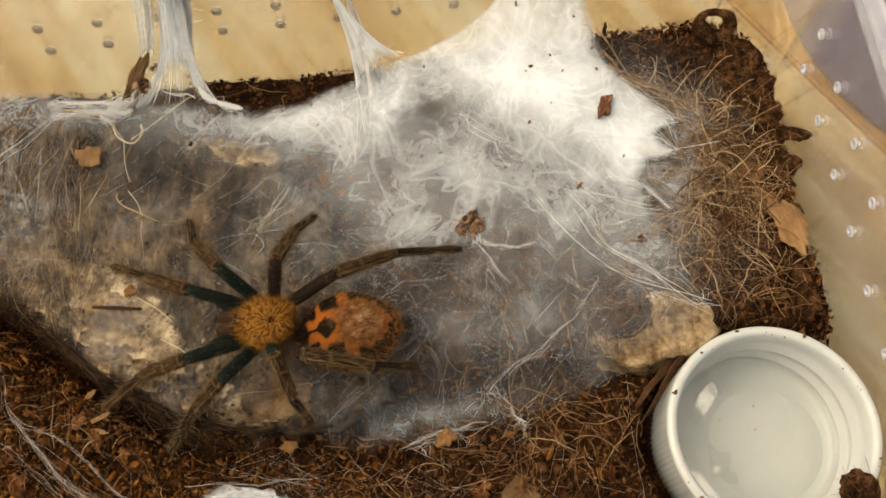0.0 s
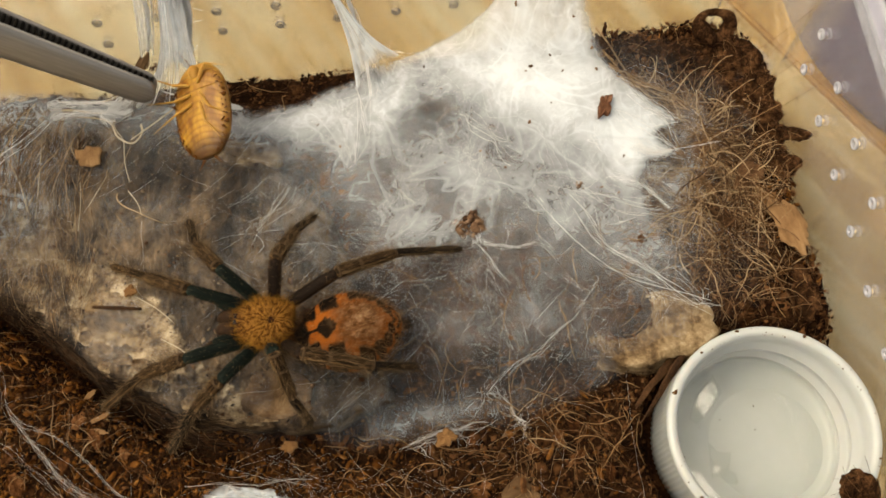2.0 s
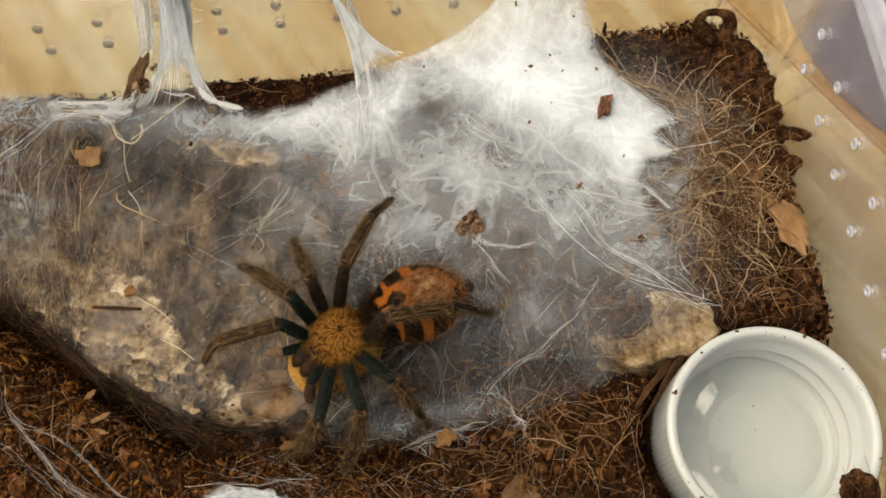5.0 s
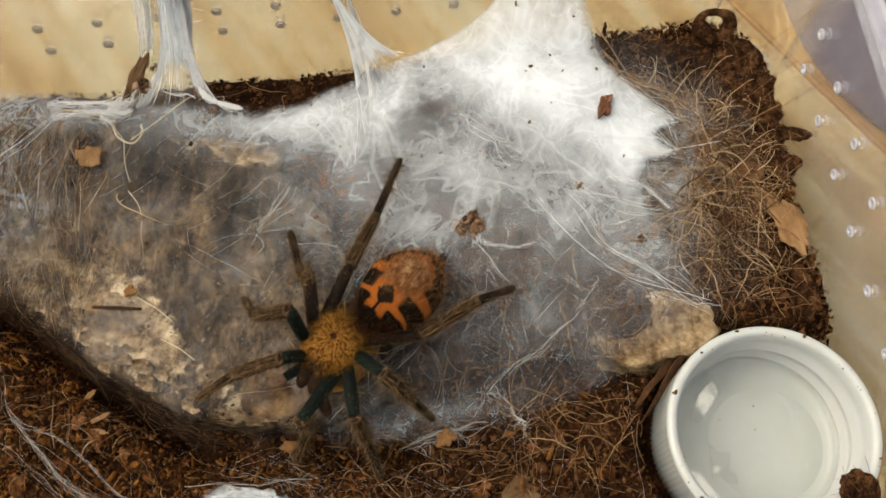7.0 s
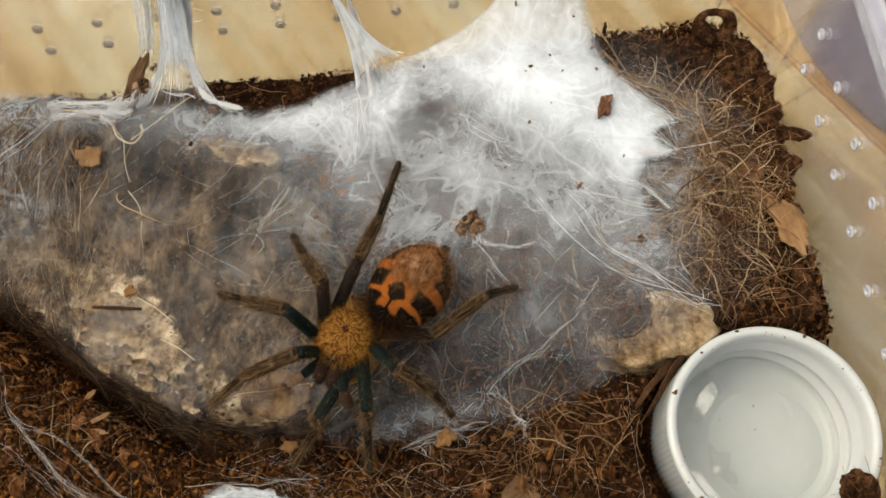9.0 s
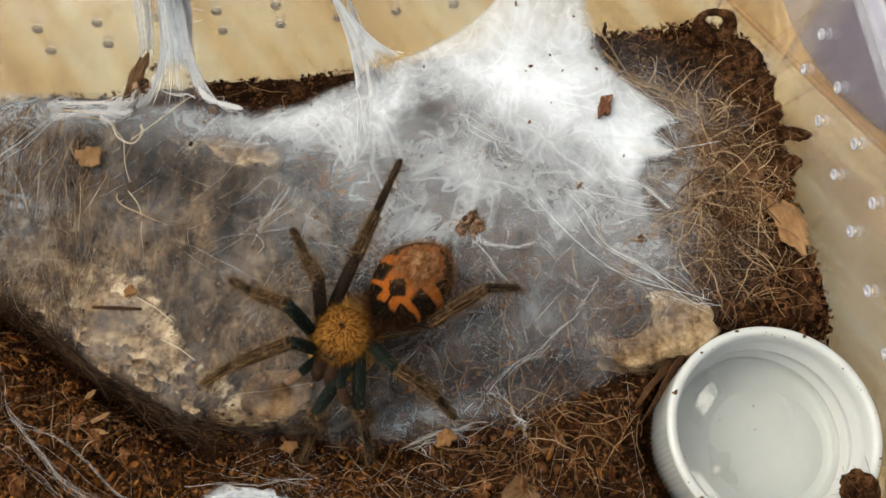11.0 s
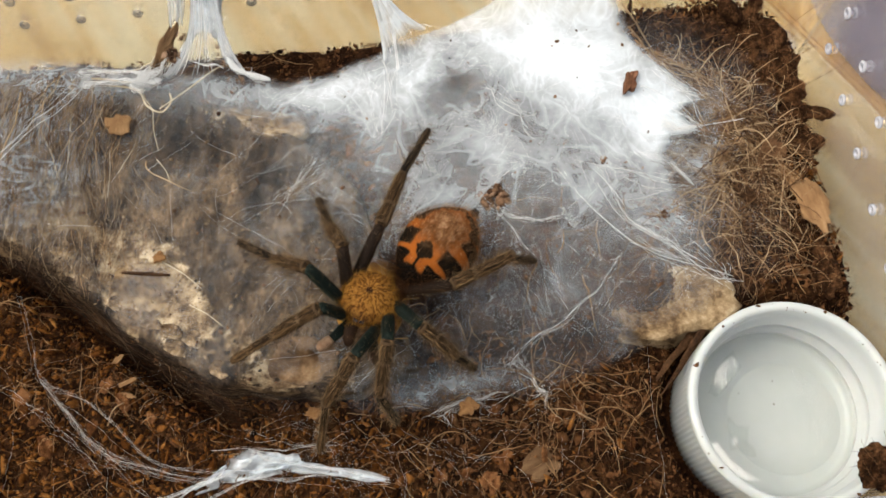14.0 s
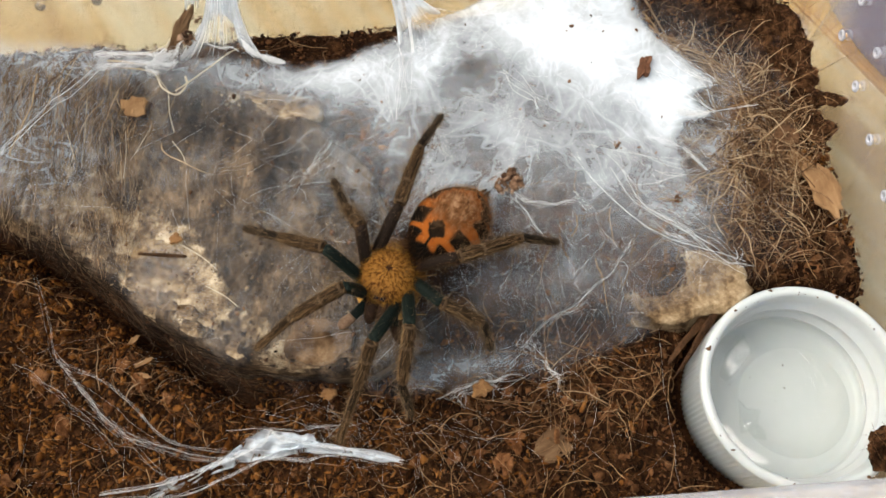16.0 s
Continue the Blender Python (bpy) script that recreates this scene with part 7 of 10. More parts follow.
    for q in range(170):
        x, y = (rnd.uniform(-70, 24), rnd.uniform(-42, -20)) if q < 90 else (rnd.gauss(-17, 9), rnd.gauss(-32, 3.5))
        if y < slab_low(x) - 1 and inside_box(*to_box(x, y), 2) > 0:
            paths.append(arc_path(rnd, x, y, 0, rnd.gauss(-0.5, 0.8), rnd.uniform(3, 11), rnd.uniform(0.004, 0.010), 8, 0.4, 0.5, lambda p, q: soil_z(p, q) + 0.7))
    tubes("silk_threads", paths, THREAD, veil)
    # thin dark fibres that lean out past the soil and over the box wall
    stray = []
    for x, y, a, n in ((44, 22, 0.55, 16), (46, 26, 0.75, 14), (50, 10, 0.6, 8), (36, 14, 0.55, 18), (-62, 24, 1.2, 5), (-60, 24, 2.0, 4), (52, 0, 0.9, 5), (-43, 24.5, 1.9, 5)):
        stray.append([(x + math.cos(a) * k * n / 8, y + math.sin(a) * k * n / 8 + 0.3 * nz(k * 0.5, x, 4), soil_z(x, y) + 1.0 + 0.9 * k * n / 16, 0.05) for k in range(9)])
    for places in (((39.5, 26.3, 4), (47.9, 28.2, 11), (51.6, 28.0, 20)), ((50.5, 21.5, 3), (56.0, 22.5, 10), (57.6, 21.0, 18)), ((52.0, 2.3, 2), (55.0, 4.5, 5), (56.0, 7.0, 9)), ((30, 12.6, 6), (38, 14.6, 6), (47, 19, 6), (54, 22, 9))):
        pts = [Vector(p) for p in places]
        stray.append([(*pts[min(int(t), len(pts) - 2)].lerp(pts[min(int(t), len(pts) - 2) + 1], t - min(int(t), len(pts) - 2)), 0.04) for t in (k * (len(pts) - 1) / 12 for k in range(13))])
    tagged(tubes("stray_fibres", stray, FIBRE), "thin stray fibres leaning out from the soil", "fibres", kind="stuff")


front_silk()


def husk_chips():
    """Flakes of coconut husk that lie in the loose soil before the bark."""
    rnd, n = random.Random(77), 0
    while n < 46:
        x, y = rnd.uniform(-66, 24), rnd.uniform(-42, -16)
        if y > slab_low(x) - 5.5 or inside_box(*to_box(x, y), 2) <= 0 or math.hypot(x - 43.4, y + 27.1) < 17:
            continue
        n += 1
        big = 0.7 + 0.9 * rnd.random() ** 2
        chip("husk_flake", x, y, soil_z(x, y) + 0.5, big, big * rnd.uniform(0.5, 0.9), 0.3 * big, rnd.uniform(0, 180), HUSK_FLAKE, "rough red-brown flake of coconut husk in the soil", 300 + n, (rnd.gauss(0, 16), rnd.gauss(0, 16)), "husk")
    for x, y, length, turn in ((-48.6, -24.2, 1.6, 25), (-48.4, -26.0, 1.2, -12), (-51.0, -20.6, 1.3, 40)):
        chip("wood_shaving", x, y, soil_z(x, y) + 1.0, length, 0.35, 0.12, turn, PALE_CHIP, "pale curled wood shaving on the soil", int(-x * 10), (10, -12), "shaving")


husk_chips()


# ---- what moves ----
def motions():
    walk(tweezers, [
        (0, pose(-0.06983, 0.01555, 0.04200, -62.0, -29.9, 171.4)), (0.3, pose(-0.06616, 0.02081, 0.03000, -62.0, -29.9, 171.4)), (0.5, pose(-0.06517, 0.02453, 0.02200, -62.0, -29.9, 171.4)),
        (0.7, pose(-0.06119, 0.02523, 0.01700, -62.0, -29.9, 171.4)), (0.8, pose(-0.05533, 0.02385, 0.01600, -62.0, -29.9, 171.4)), (0.9, pose(-0.05128, 0.02358, 0.01500, -62.0, -29.9, 171.4)),
        (1, pose(-0.04901, 0.02326, 0.01450, -62.0, -29.9, 171.4)), (1.1, pose(-0.04615, 0.02105, 0.01400, -62.0, -29.9, 171.4)), (1.2, pose(-0.04479, 0.02043, 0.01350, -62.0, -29.9, 171.4)),
        (1.3, pose(-0.04264, 0.01869, 0.01300, -62.0, -29.9, 171.4)), (1.4, pose(-0.03831, 0.01531, 0.01250, -62.0, -29.9, 171.4)), (1.6, pose(-0.03621, 0.01431, 0.01250, -62.0, -29.9, 171.4)),
        (1.8, pose(-0.03952, 0.01804, 0.01300, -62.0, -29.9, 171.4)), (2, pose(-0.04080, 0.01879, 0.01300, -62.0, -29.9, 171.4)), (2.5, pose(-0.03734, 0.01639, 0.01300, -62.0, -29.9, 171.4)),
        (3, pose(-0.03484, 0.01611, 0.01300, -62.0, -29.9, 171.4)), (3.3, pose(-0.03522, 0.01749, 0.01300, -62.0, -29.9, 171.4)), (3.5, pose(-0.03578, 0.01675, 0.01300, -62.0, -29.9, 171.4)),
        (3.6, pose(-0.03901, 0.01679, 0.01400, -62.0, -29.9, 171.4)), (3.7, pose(-0.04757, 0.01820, 0.01700, -62.0, -29.9, 171.4)), (3.8, pose(-0.06396, 0.02225, 0.02200, -62.0, -29.9, 171.4)),
        (3.9, pose(-0.07203, 0.02167, 0.03000, -62.0, -29.9, 171.4)), (4.2, pose(-0.06983, 0.01555, 0.04200, -62.0, -29.9, 171.4)), (16, pose(-0.07508, 0.00748, 0.04200, -62.0, -29.9, 171.4)),
    ])
    walk(roach, [
        (0, pose(-0.06556, 0.01101, 0.04100, -13.9, -170.4, -79.0)), (0.3, pose(-0.06118, 0.01479, 0.02900, -13.9, -170.4, -79.0)), (0.4, pose(-0.05729, 0.01410, 0.02500, -13.9, -170.4, -79.0)),
        (0.6, pose(-0.05616, 0.01955, 0.01800, -13.9, -170.4, -79.0)), (0.7, pose(-0.05316, 0.02114, 0.01600, -13.9, -170.4, -79.0)), (0.8, pose(-0.04783, 0.02068, 0.01500, -13.9, -170.4, -79.0)),
        (0.9, pose(-0.04391, 0.02048, 0.01400, -13.9, -170.4, -79.0)), (1, pose(-0.04181, 0.01968, 0.01350, -13.9, -170.4, -79.0)), (1.1, pose(-0.03880, 0.01804, 0.01300, -13.9, -170.4, -79.0)),
        (1.2, pose(-0.03801, 0.01835, 0.01250, -13.9, -170.4, -79.0)), (1.3, pose(-0.03560, 0.01634, 0.01200, -13.9, -170.4, -79.0)), (1.4, pose(-0.03140, 0.01388, 0.01150, -13.9, -170.4, -79.0)),
        (1.6, pose(-0.02961, 0.01261, 0.01150, -13.9, -170.4, -79.0)), (1.8, pose(-0.03269, 0.01533, 0.01200, -13.9, -170.4, -79.0)), (2, pose(-0.03408, 0.01643, 0.01200, -13.9, -170.4, -79.0)),
        (2.5, pose(-0.03126, 0.01360, 0.01200, -13.9, -170.4, -79.0)), (3, pose(-0.02869, 0.01332, 0.01200, -13.9, -170.4, -79.0)), (3.3, pose(-0.02995, 0.01505, 0.01200, -36.3, -160.8, -54.5)),
        (3.4, pose(-0.03794, 0.01153, 0.01000, 4.4, -177.0, -18.4)), (3.5, pose(-0.03766, 0.00518, 0.00638, 4.4, -177.0, -18.4)), (3.6, pose(-0.04141, 0.00531, 0.00742, 3.9, -177.0, -21.8)),
        (3.7, pose(-0.04178, 0.00516, 0.00773, 3.4, -177.1, -25.0)), (3.8, pose(-0.03690, 0.00142, 0.00769, 2.9, -177.2, -28.1)), (3.9, pose(-0.02583, -0.00158, 0.00753, 0.8, -172.1, -57.1)),
        (4, pose(-0.01926, -0.01503, 0.00543, 0.0, -172.0, -5.0)), (4.1, pose(-0.01643, -0.01694, 0.00549, 0.0, -172.0, 10.0)), (4.2, pose(-0.01499, -0.01625, 0.00526, 0.0, -172.0, 25.0)),
        (5.1, pose(-0.01436, -0.01741, 0.00566, 0.0, -166.0, 42.0)), (6.3, pose(-0.01480, -0.01670, 0.00563, 0.0, -160.0, 58.0)), (6.5, pose(-0.01435, -0.01693, 0.00565, 0.0, -160.0, 58.0)),
        (6.8, pose(-0.01359, -0.01653, 0.00561, 0.0, -160.0, 61.0)), (7, pose(-0.01380, -0.01660, 0.00562, 0.0, -160.0, 61.0)), (7.5, pose(-0.01446, -0.01667, 0.00557, 0.0, -160.0, 61.0)),
        (8, pose(-0.01419, -0.01642, 0.00550, 0.0, -160.0, 61.0)), (8.5, pose(-0.01337, -0.01644, 0.00557, 0.0, -160.0, 61.0)), (9, pose(-0.01238, -0.01553, 0.00568, 0.0, -160.0, 68.0)),
        (11.5, pose(-0.01294, -0.01503, 0.00547, 0.0, -160.0, 70.0)), (12.6, pose(-0.01251, -0.01517, 0.00563, 0.0, -160.0, 73.0)), (13.5, pose(-0.01318, -0.01485, 0.00542, 0.0, -160.0, 74.0)),
        (14.5, pose(-0.01270, -0.01394, 0.00523, 0.0, -160.0, 75.0)), (15.5, pose(-0.01257, -0.01367, 0.00527, 0.0, -160.0, 76.0)), (16, pose(-0.01257, -0.01368, 0.00527, 0.0, -160.0, 76.0)),
    ])
    for leg, out, tucked, shin, straight, bent in roach_legs:
        walk(leg, [(0, out), (3.3, out), (3.5, tucked), (16, tucked)])
        walk(shin, [(0, straight), (3.3, straight), (3.5, bent), (16, bent)])
    walk(spider, [
        (0, pose(-0.02333, -0.01454, 0.01010, 0.0, -4.0, -180.0)), (3.5, pose(-0.02333, -0.01454, 0.01010, 0.0, -4.0, -180.0)), (3.53, pose(-0.02333, -0.01454, 0.01010, 0.0, -4.0, -180.0)), (3.6, pose(-0.03557, -0.00291, 0.00886, 0.0, -4.0, 132.0)),
        (3.7, pose(-0.03205, -0.00279, 0.00938, 0.0, -4.0, 140.0)), (3.8, pose(-0.02580, -0.00784, 0.00926, 0.0, -4.0, 142.0)), (3.9, pose(-0.02317, -0.00424, 0.00967, 0.0, -4.0, 135.0)),
        (4, pose(-0.01755, -0.01467, 0.00952, 0.0, -4.0, 175.0)), (4.1, pose(-0.01487, -0.01616, 0.00958, 0.0, -4.0, -170.0)), (4.2, pose(-0.01369, -0.01509, 0.00935, 0.0, -4.0, -155.0)),
        (5.1, pose(-0.01416, -0.01647, 0.00986, 0.0, -4.0, -138.0)), (6.3, pose(-0.01571, -0.01758, 0.01001, 0.0, -4.0, -122.0)), (6.5, pose(-0.01526, -0.01782, 0.01003, 0.0, -4.0, -122.0)),
        (6.8, pose(-0.01440, -0.01750, 0.00998, 0.0, -4.0, -119.0)), (7, pose(-0.01461, -0.01758, 0.00999, 0.0, -4.0, -119.0)), (7.5, pose(-0.01528, -0.01764, 0.00995, 0.0, -4.0, -119.0)),
        (8, pose(-0.01500, -0.01739, 0.00987, 0.0, -4.0, -119.0)), (8.5, pose(-0.01418, -0.01741, 0.00994, 0.0, -4.0, -119.0)), (9, pose(-0.01295, -0.01668, 0.01006, 0.0, -4.0, -112.0)),
        (11.5, pose(-0.01344, -0.01624, 0.00984, 0.0, -4.0, -110.0)), (12.6, pose(-0.01289, -0.01644, 0.01001, 0.0, -4.0, -107.0)), (13.5, pose(-0.01353, -0.01613, 0.00979, 0.0, -4.0, -106.0)),
        (14.5, pose(-0.01301, -0.01525, 0.00961, 0.0, -4.0, -105.0)), (15.5, pose(-0.01284, -0.01500, 0.00965, 0.0, -4.0, -104.0)), (16, pose(-0.01284, -0.01501, 0.00965, 0.0, -4.0, -104.0)),
    ])
    walk(abdomen, [
        (0, pose(-0.00393, 0.00262, 0.00010, 0.0, -3.0, 12.7)), (3.5, pose(-0.00393, 0.00262, 0.00010, 0.0, -3.0, 12.7)), (3.53, pose(-0.00393, 0.00262, 0.00010, 0.0, -3.0, 12.7)), (3.6, pose(-0.00400, 0.00000, 0.00010, 0.0, -3.0, 2.2)),
        (3.7, pose(-0.00400, 0.00000, 0.00010, 0.0, -3.0, 4.2)), (3.8, pose(-0.00400, 0.00000, 0.00010, 0.0, -3.0, 1.8)), (3.9, pose(-0.00400, 0.00000, 0.00010, 0.0, -3.0, 15.5)),
        (4, pose(-0.00400, 0.00000, 0.00010, 0.0, -3.0, 1.9)), (4.1, pose(-0.00400, 0.00000, 0.00010, 0.0, -3.0, -6.2)), (4.2, pose(-0.00400, 0.00000, 0.00010, 0.0, -3.0, -8.2)),
        (5.1, pose(-0.00412, 0.00117, 0.00010, 0.0, -3.0, -18.8)), (6.3, pose(-0.00424, 0.00234, 0.00010, 0.0, -3.0, -14.2)), (6.5, pose(-0.00424, 0.00234, 0.00010, 0.0, -3.0, -14.2)),
        (6.8, pose(-0.00416, 0.00233, 0.00010, 0.0, -3.0, -14.7)), (7, pose(-0.00411, 0.00232, 0.00010, 0.0, -3.0, -15.0)), (7.5, pose(-0.00398, 0.00229, 0.00010, 0.0, -3.0, -15.9)),
        (8, pose(-0.00385, 0.00227, 0.00010, 0.0, -3.0, -16.7)), (8.5, pose(-0.00341, 0.00283, 0.00010, 0.0, -3.0, -15.5)), (9, pose(-0.00297, 0.00339, 0.00010, 0.0, -3.0, -14.3)),
        (11.5, pose(-0.00338, 0.00371, 0.00010, 0.0, -3.0, -19.8)), (12.6, pose(-0.00346, 0.00381, 0.00010, 0.0, -3.0, -21.8)), (13.5, pose(-0.00352, 0.00390, 0.00010, 0.0, -3.0, -23.3)),
        (14.5, pose(-0.00319, 0.00346, 0.00010, 0.0, -3.0, -24.0)), (15.5, pose(-0.00286, 0.00302, 0.00010, 0.0, -3.0, -24.6)), (16, pose(-0.00286, 0.00302, 0.00010, 0.0, -3.0, -24.6)),
    ])
    walk(legs["L1"][0], [
        (0, pose(0.00270, 0.00250, -0.00070, 1.7, -15.1, 23.1)), (3.5, pose(0.00270, 0.00250, -0.00070, 1.7, -15.1, 23.1)), (3.53, pose(0.00270, 0.00250, -0.00070, 1.7, -15.1, 23.1)),
        (3.6, pose(0.00270, 0.00250, -0.00070, -3.7, -74.9, -10.4)), (3.7, pose(0.00270, 0.00250, -0.00070, -0.6, -69.7, -2.6)), (3.8, pose(0.00270, 0.00250, -0.00070, 4.8, -74.7, 13.9)),
        (3.9, pose(0.00270, 0.00250, -0.00070, 9.9, -74.1, 32.9)), (4, pose(0.00270, 0.00250, -0.00070, 8.1, -76.1, 21.1)), (4.1, pose(0.00270, 0.00250, -0.00070, 6.1, -75.3, 16.7)),
        (4.2, pose(0.00270, 0.00250, -0.00070, 1.8, -38.6, 19.1)), (5.1, pose(0.00270, 0.00250, -0.00070, 2.6, -9.0, 40.3)), (6.3, pose(0.00270, 0.00250, -0.00070, -0.2, -17.7, -2.3)),
        (6.5, pose(0.00270, 0.00250, -0.00070, -0.4, -16.3, -5.7)), (6.8, pose(0.00270, 0.00250, -0.00070, -0.2, -12.7, -3.3)), (7, pose(0.00270, 0.00250, -0.00070, -0.1, -14.9, -1.5)),
        (7.5, pose(0.00270, 0.00250, -0.00070, 0.3, -20.6, 4.1)), (8, pose(0.00270, 0.00250, -0.00070, -0.1, 2.0, -1.7)), (8.5, pose(0.00270, 0.00250, -0.00070, -0.3, -2.3, -4.5)),
        (9, pose(0.00270, 0.00250, -0.00070, -0.8, 9.2, -11.4)), (11.5, pose(0.00270, 0.00250, -0.00070, -1.0, 8.6, -14.3)), (12.6, pose(0.00270, 0.00250, -0.00070, -1.3, 8.1, -18.9)),
        (13.5, pose(0.00270, 0.00250, -0.00070, -0.9, -44.5, -9.0)), (14.5, pose(0.00270, 0.00250, -0.00070, -0.9, -26.1, -10.9)), (15.5, pose(0.00270, 0.00250, -0.00070, -1.0, -23.6, -12.4)),
        (16, pose(0.00270, 0.00250, -0.00070, -1.0, -23.6, -12.4)),
    ])
    walk(legs["L1"][1], [
        (0, pose(0.00790, 0.00000, -0.00000, -10.7, 57.0, -26.3)), (3.5, pose(0.00790, 0.00000, -0.00000, -10.7, 57.0, -26.3)), (3.53, pose(0.00790, 0.00000, -0.00000, -10.7, 57.0, -26.3)),
        (3.6, pose(0.00790, 0.00000, 0.00000, 0.0, 105.4, 0.0)), (3.7, pose(0.00790, -0.00000, -0.00000, -0.0, 102.8, -0.0)), (3.8, pose(0.00790, -0.00000, 0.00000, -0.0, 105.8, -0.0)),
        (3.9, pose(0.00790, 0.00000, -0.00000, 0.0, 110.1, 0.0)), (4, pose(0.00790, 0.00000, -0.00000, -0.0, 99.5, -0.0)), (4.1, pose(0.00790, -0.00000, -0.00000, 0.0, 103.3, 0.0)),
        (4.2, pose(0.00790, 0.00000, 0.00000, -0.0, 106.8, -0.0)), (5.1, pose(0.00790, 0.00000, 0.00000, -25.3, 67.1, -75.5)), (6.3, pose(0.00790, -0.00000, -0.00000, -164.2, 69.7, -167.4)),
        (6.5, pose(0.00790, 0.00000, 0.00000, -167.4, 69.9, -170.1)), (6.8, pose(0.00790, -0.00000, -0.00000, -167.8, 68.2, -171.1)), (7, pose(0.00790, -0.00000, -0.00000, -166.4, 67.0, -170.0)),
        (7.5, pose(0.00790, 0.00000, -0.00000, -162.0, 65.9, -166.1)), (8, pose(0.00790, -0.00000, -0.00000, 179.8, 78.3, 179.9)), (8.5, pose(0.00790, -0.00000, -0.00000, -179.6, 77.7, -179.7)),
        (9, pose(0.00790, 0.00000, 0.00000, -68.0, 81.9, -77.0)), (11.5, pose(0.00790, -0.00000, 0.00000, -24.9, 86.9, -26.4)), (12.6, pose(0.00790, 0.00000, 0.00000, -11.2, 85.4, -12.3)),
        (13.5, pose(0.00790, -0.00000, 0.00000, -68.2, 70.4, -83.9)), (14.5, pose(0.00790, 0.00000, 0.00000, 2.0, 86.0, 2.3)), (15.5, pose(0.00790, 0.00000, -0.00000, 4.2, 83.5, 5.1)),
        (16, pose(0.00790, 0.00000, 0.00000, 4.2, 83.5, 5.1)),
    ])
    walk(legs["L1"][2], [
        (0, pose(0.01240, -0.00222, -0.00771, 3.6, 47.1, 9.9)), (3.5, pose(0.01240, -0.00222, -0.00771, 3.6, 47.1, 9.9)), (3.53, pose(0.01240, -0.00222, -0.00771, 3.6, 47.1, 9.9)),
        (3.55, pose(0.00893, -0.00111, -0.00829, -20.1, 98.6, -16.8)), (3.6, pose(0.00546, -0.00000, -0.00887, 0.0, 148.9, -0.0)), (3.7, pose(0.00586, 0.00000, -0.00897, -0.0, 139.7, -0.0)),
        (3.8, pose(0.00539, -0.00000, -0.00885, -0.0, 148.4, -0.0)), (3.9, pose(0.00473, -0.00000, -0.00864, 0.0, 145.5, 0.0)), (4, pose(0.00638, 0.00000, -0.00907, -0.0, 151.4, -0.0)),
        (4.1, pose(0.00579, -0.00000, -0.00895, -0.0, 149.7, 0.0)), (4.2, pose(0.00524, -0.00000, -0.00881, -0.0, 113.6, -0.0)), (4.65, pose(0.00702, -0.00174, -0.00864, 78.6, 105.7, 35.7)),
        (5.1, pose(0.00880, -0.00347, -0.00847, -29.0, 64.4, -114.8)), (5.7, pose(0.00702, -0.00211, -0.00862, 1.9, 102.8, -25.8)), (6.3, pose(0.00481, -0.00069, -0.00858, -21.1, 80.2, -22.3)),
        (6.5, pose(0.00481, -0.00054, -0.00857, -11.7, 76.9, -12.6)), (6.8, pose(0.00456, -0.00052, -0.00843, -6.3, 68.5, -7.1)), (7, pose(0.00439, -0.00062, -0.00838, -10.5, 73.7, -11.5)),
        (7.5, pose(0.00427, -0.00089, -0.00836, -70.9, 84.7, -72.7)), (8, pose(0.00609, 0.00000, -0.00876, 0.0, 35.8, 0.0)), (8.5, pose(0.00598, -0.00001, -0.00879, -0.0, 44.7, -0.1)),
        (9, pose(0.00818, -0.00123, -0.00885, -2.6, 21.2, -3.8)), (10.2, pose(0.00750, -0.00251, -0.00858, 8.6, 69.7, 16.4)), (11.5, pose(0.00834, -0.00022, -0.00892, -0.4, 19.9, -0.6)),
        (12.6, pose(0.00860, -0.00015, -0.00893, -0.3, 21.8, -0.5)), (13.1, pose(0.00842, -0.00161, -0.00880, 14.4, 66.9, 26.1)), (13.5, pose(0.00823, -0.00306, -0.00867, -41.8, 119.4, -20.0)),
        (14.5, pose(0.00854, 0.00003, -0.00918, 2.6, 52.0, 4.8)), (15.5, pose(0.00894, 0.00009, -0.00914, 5.2, 47.0, 10.7)), (16, pose(0.00894, 0.00009, -0.00914, 5.2, 47.0, 10.7)),
    ])
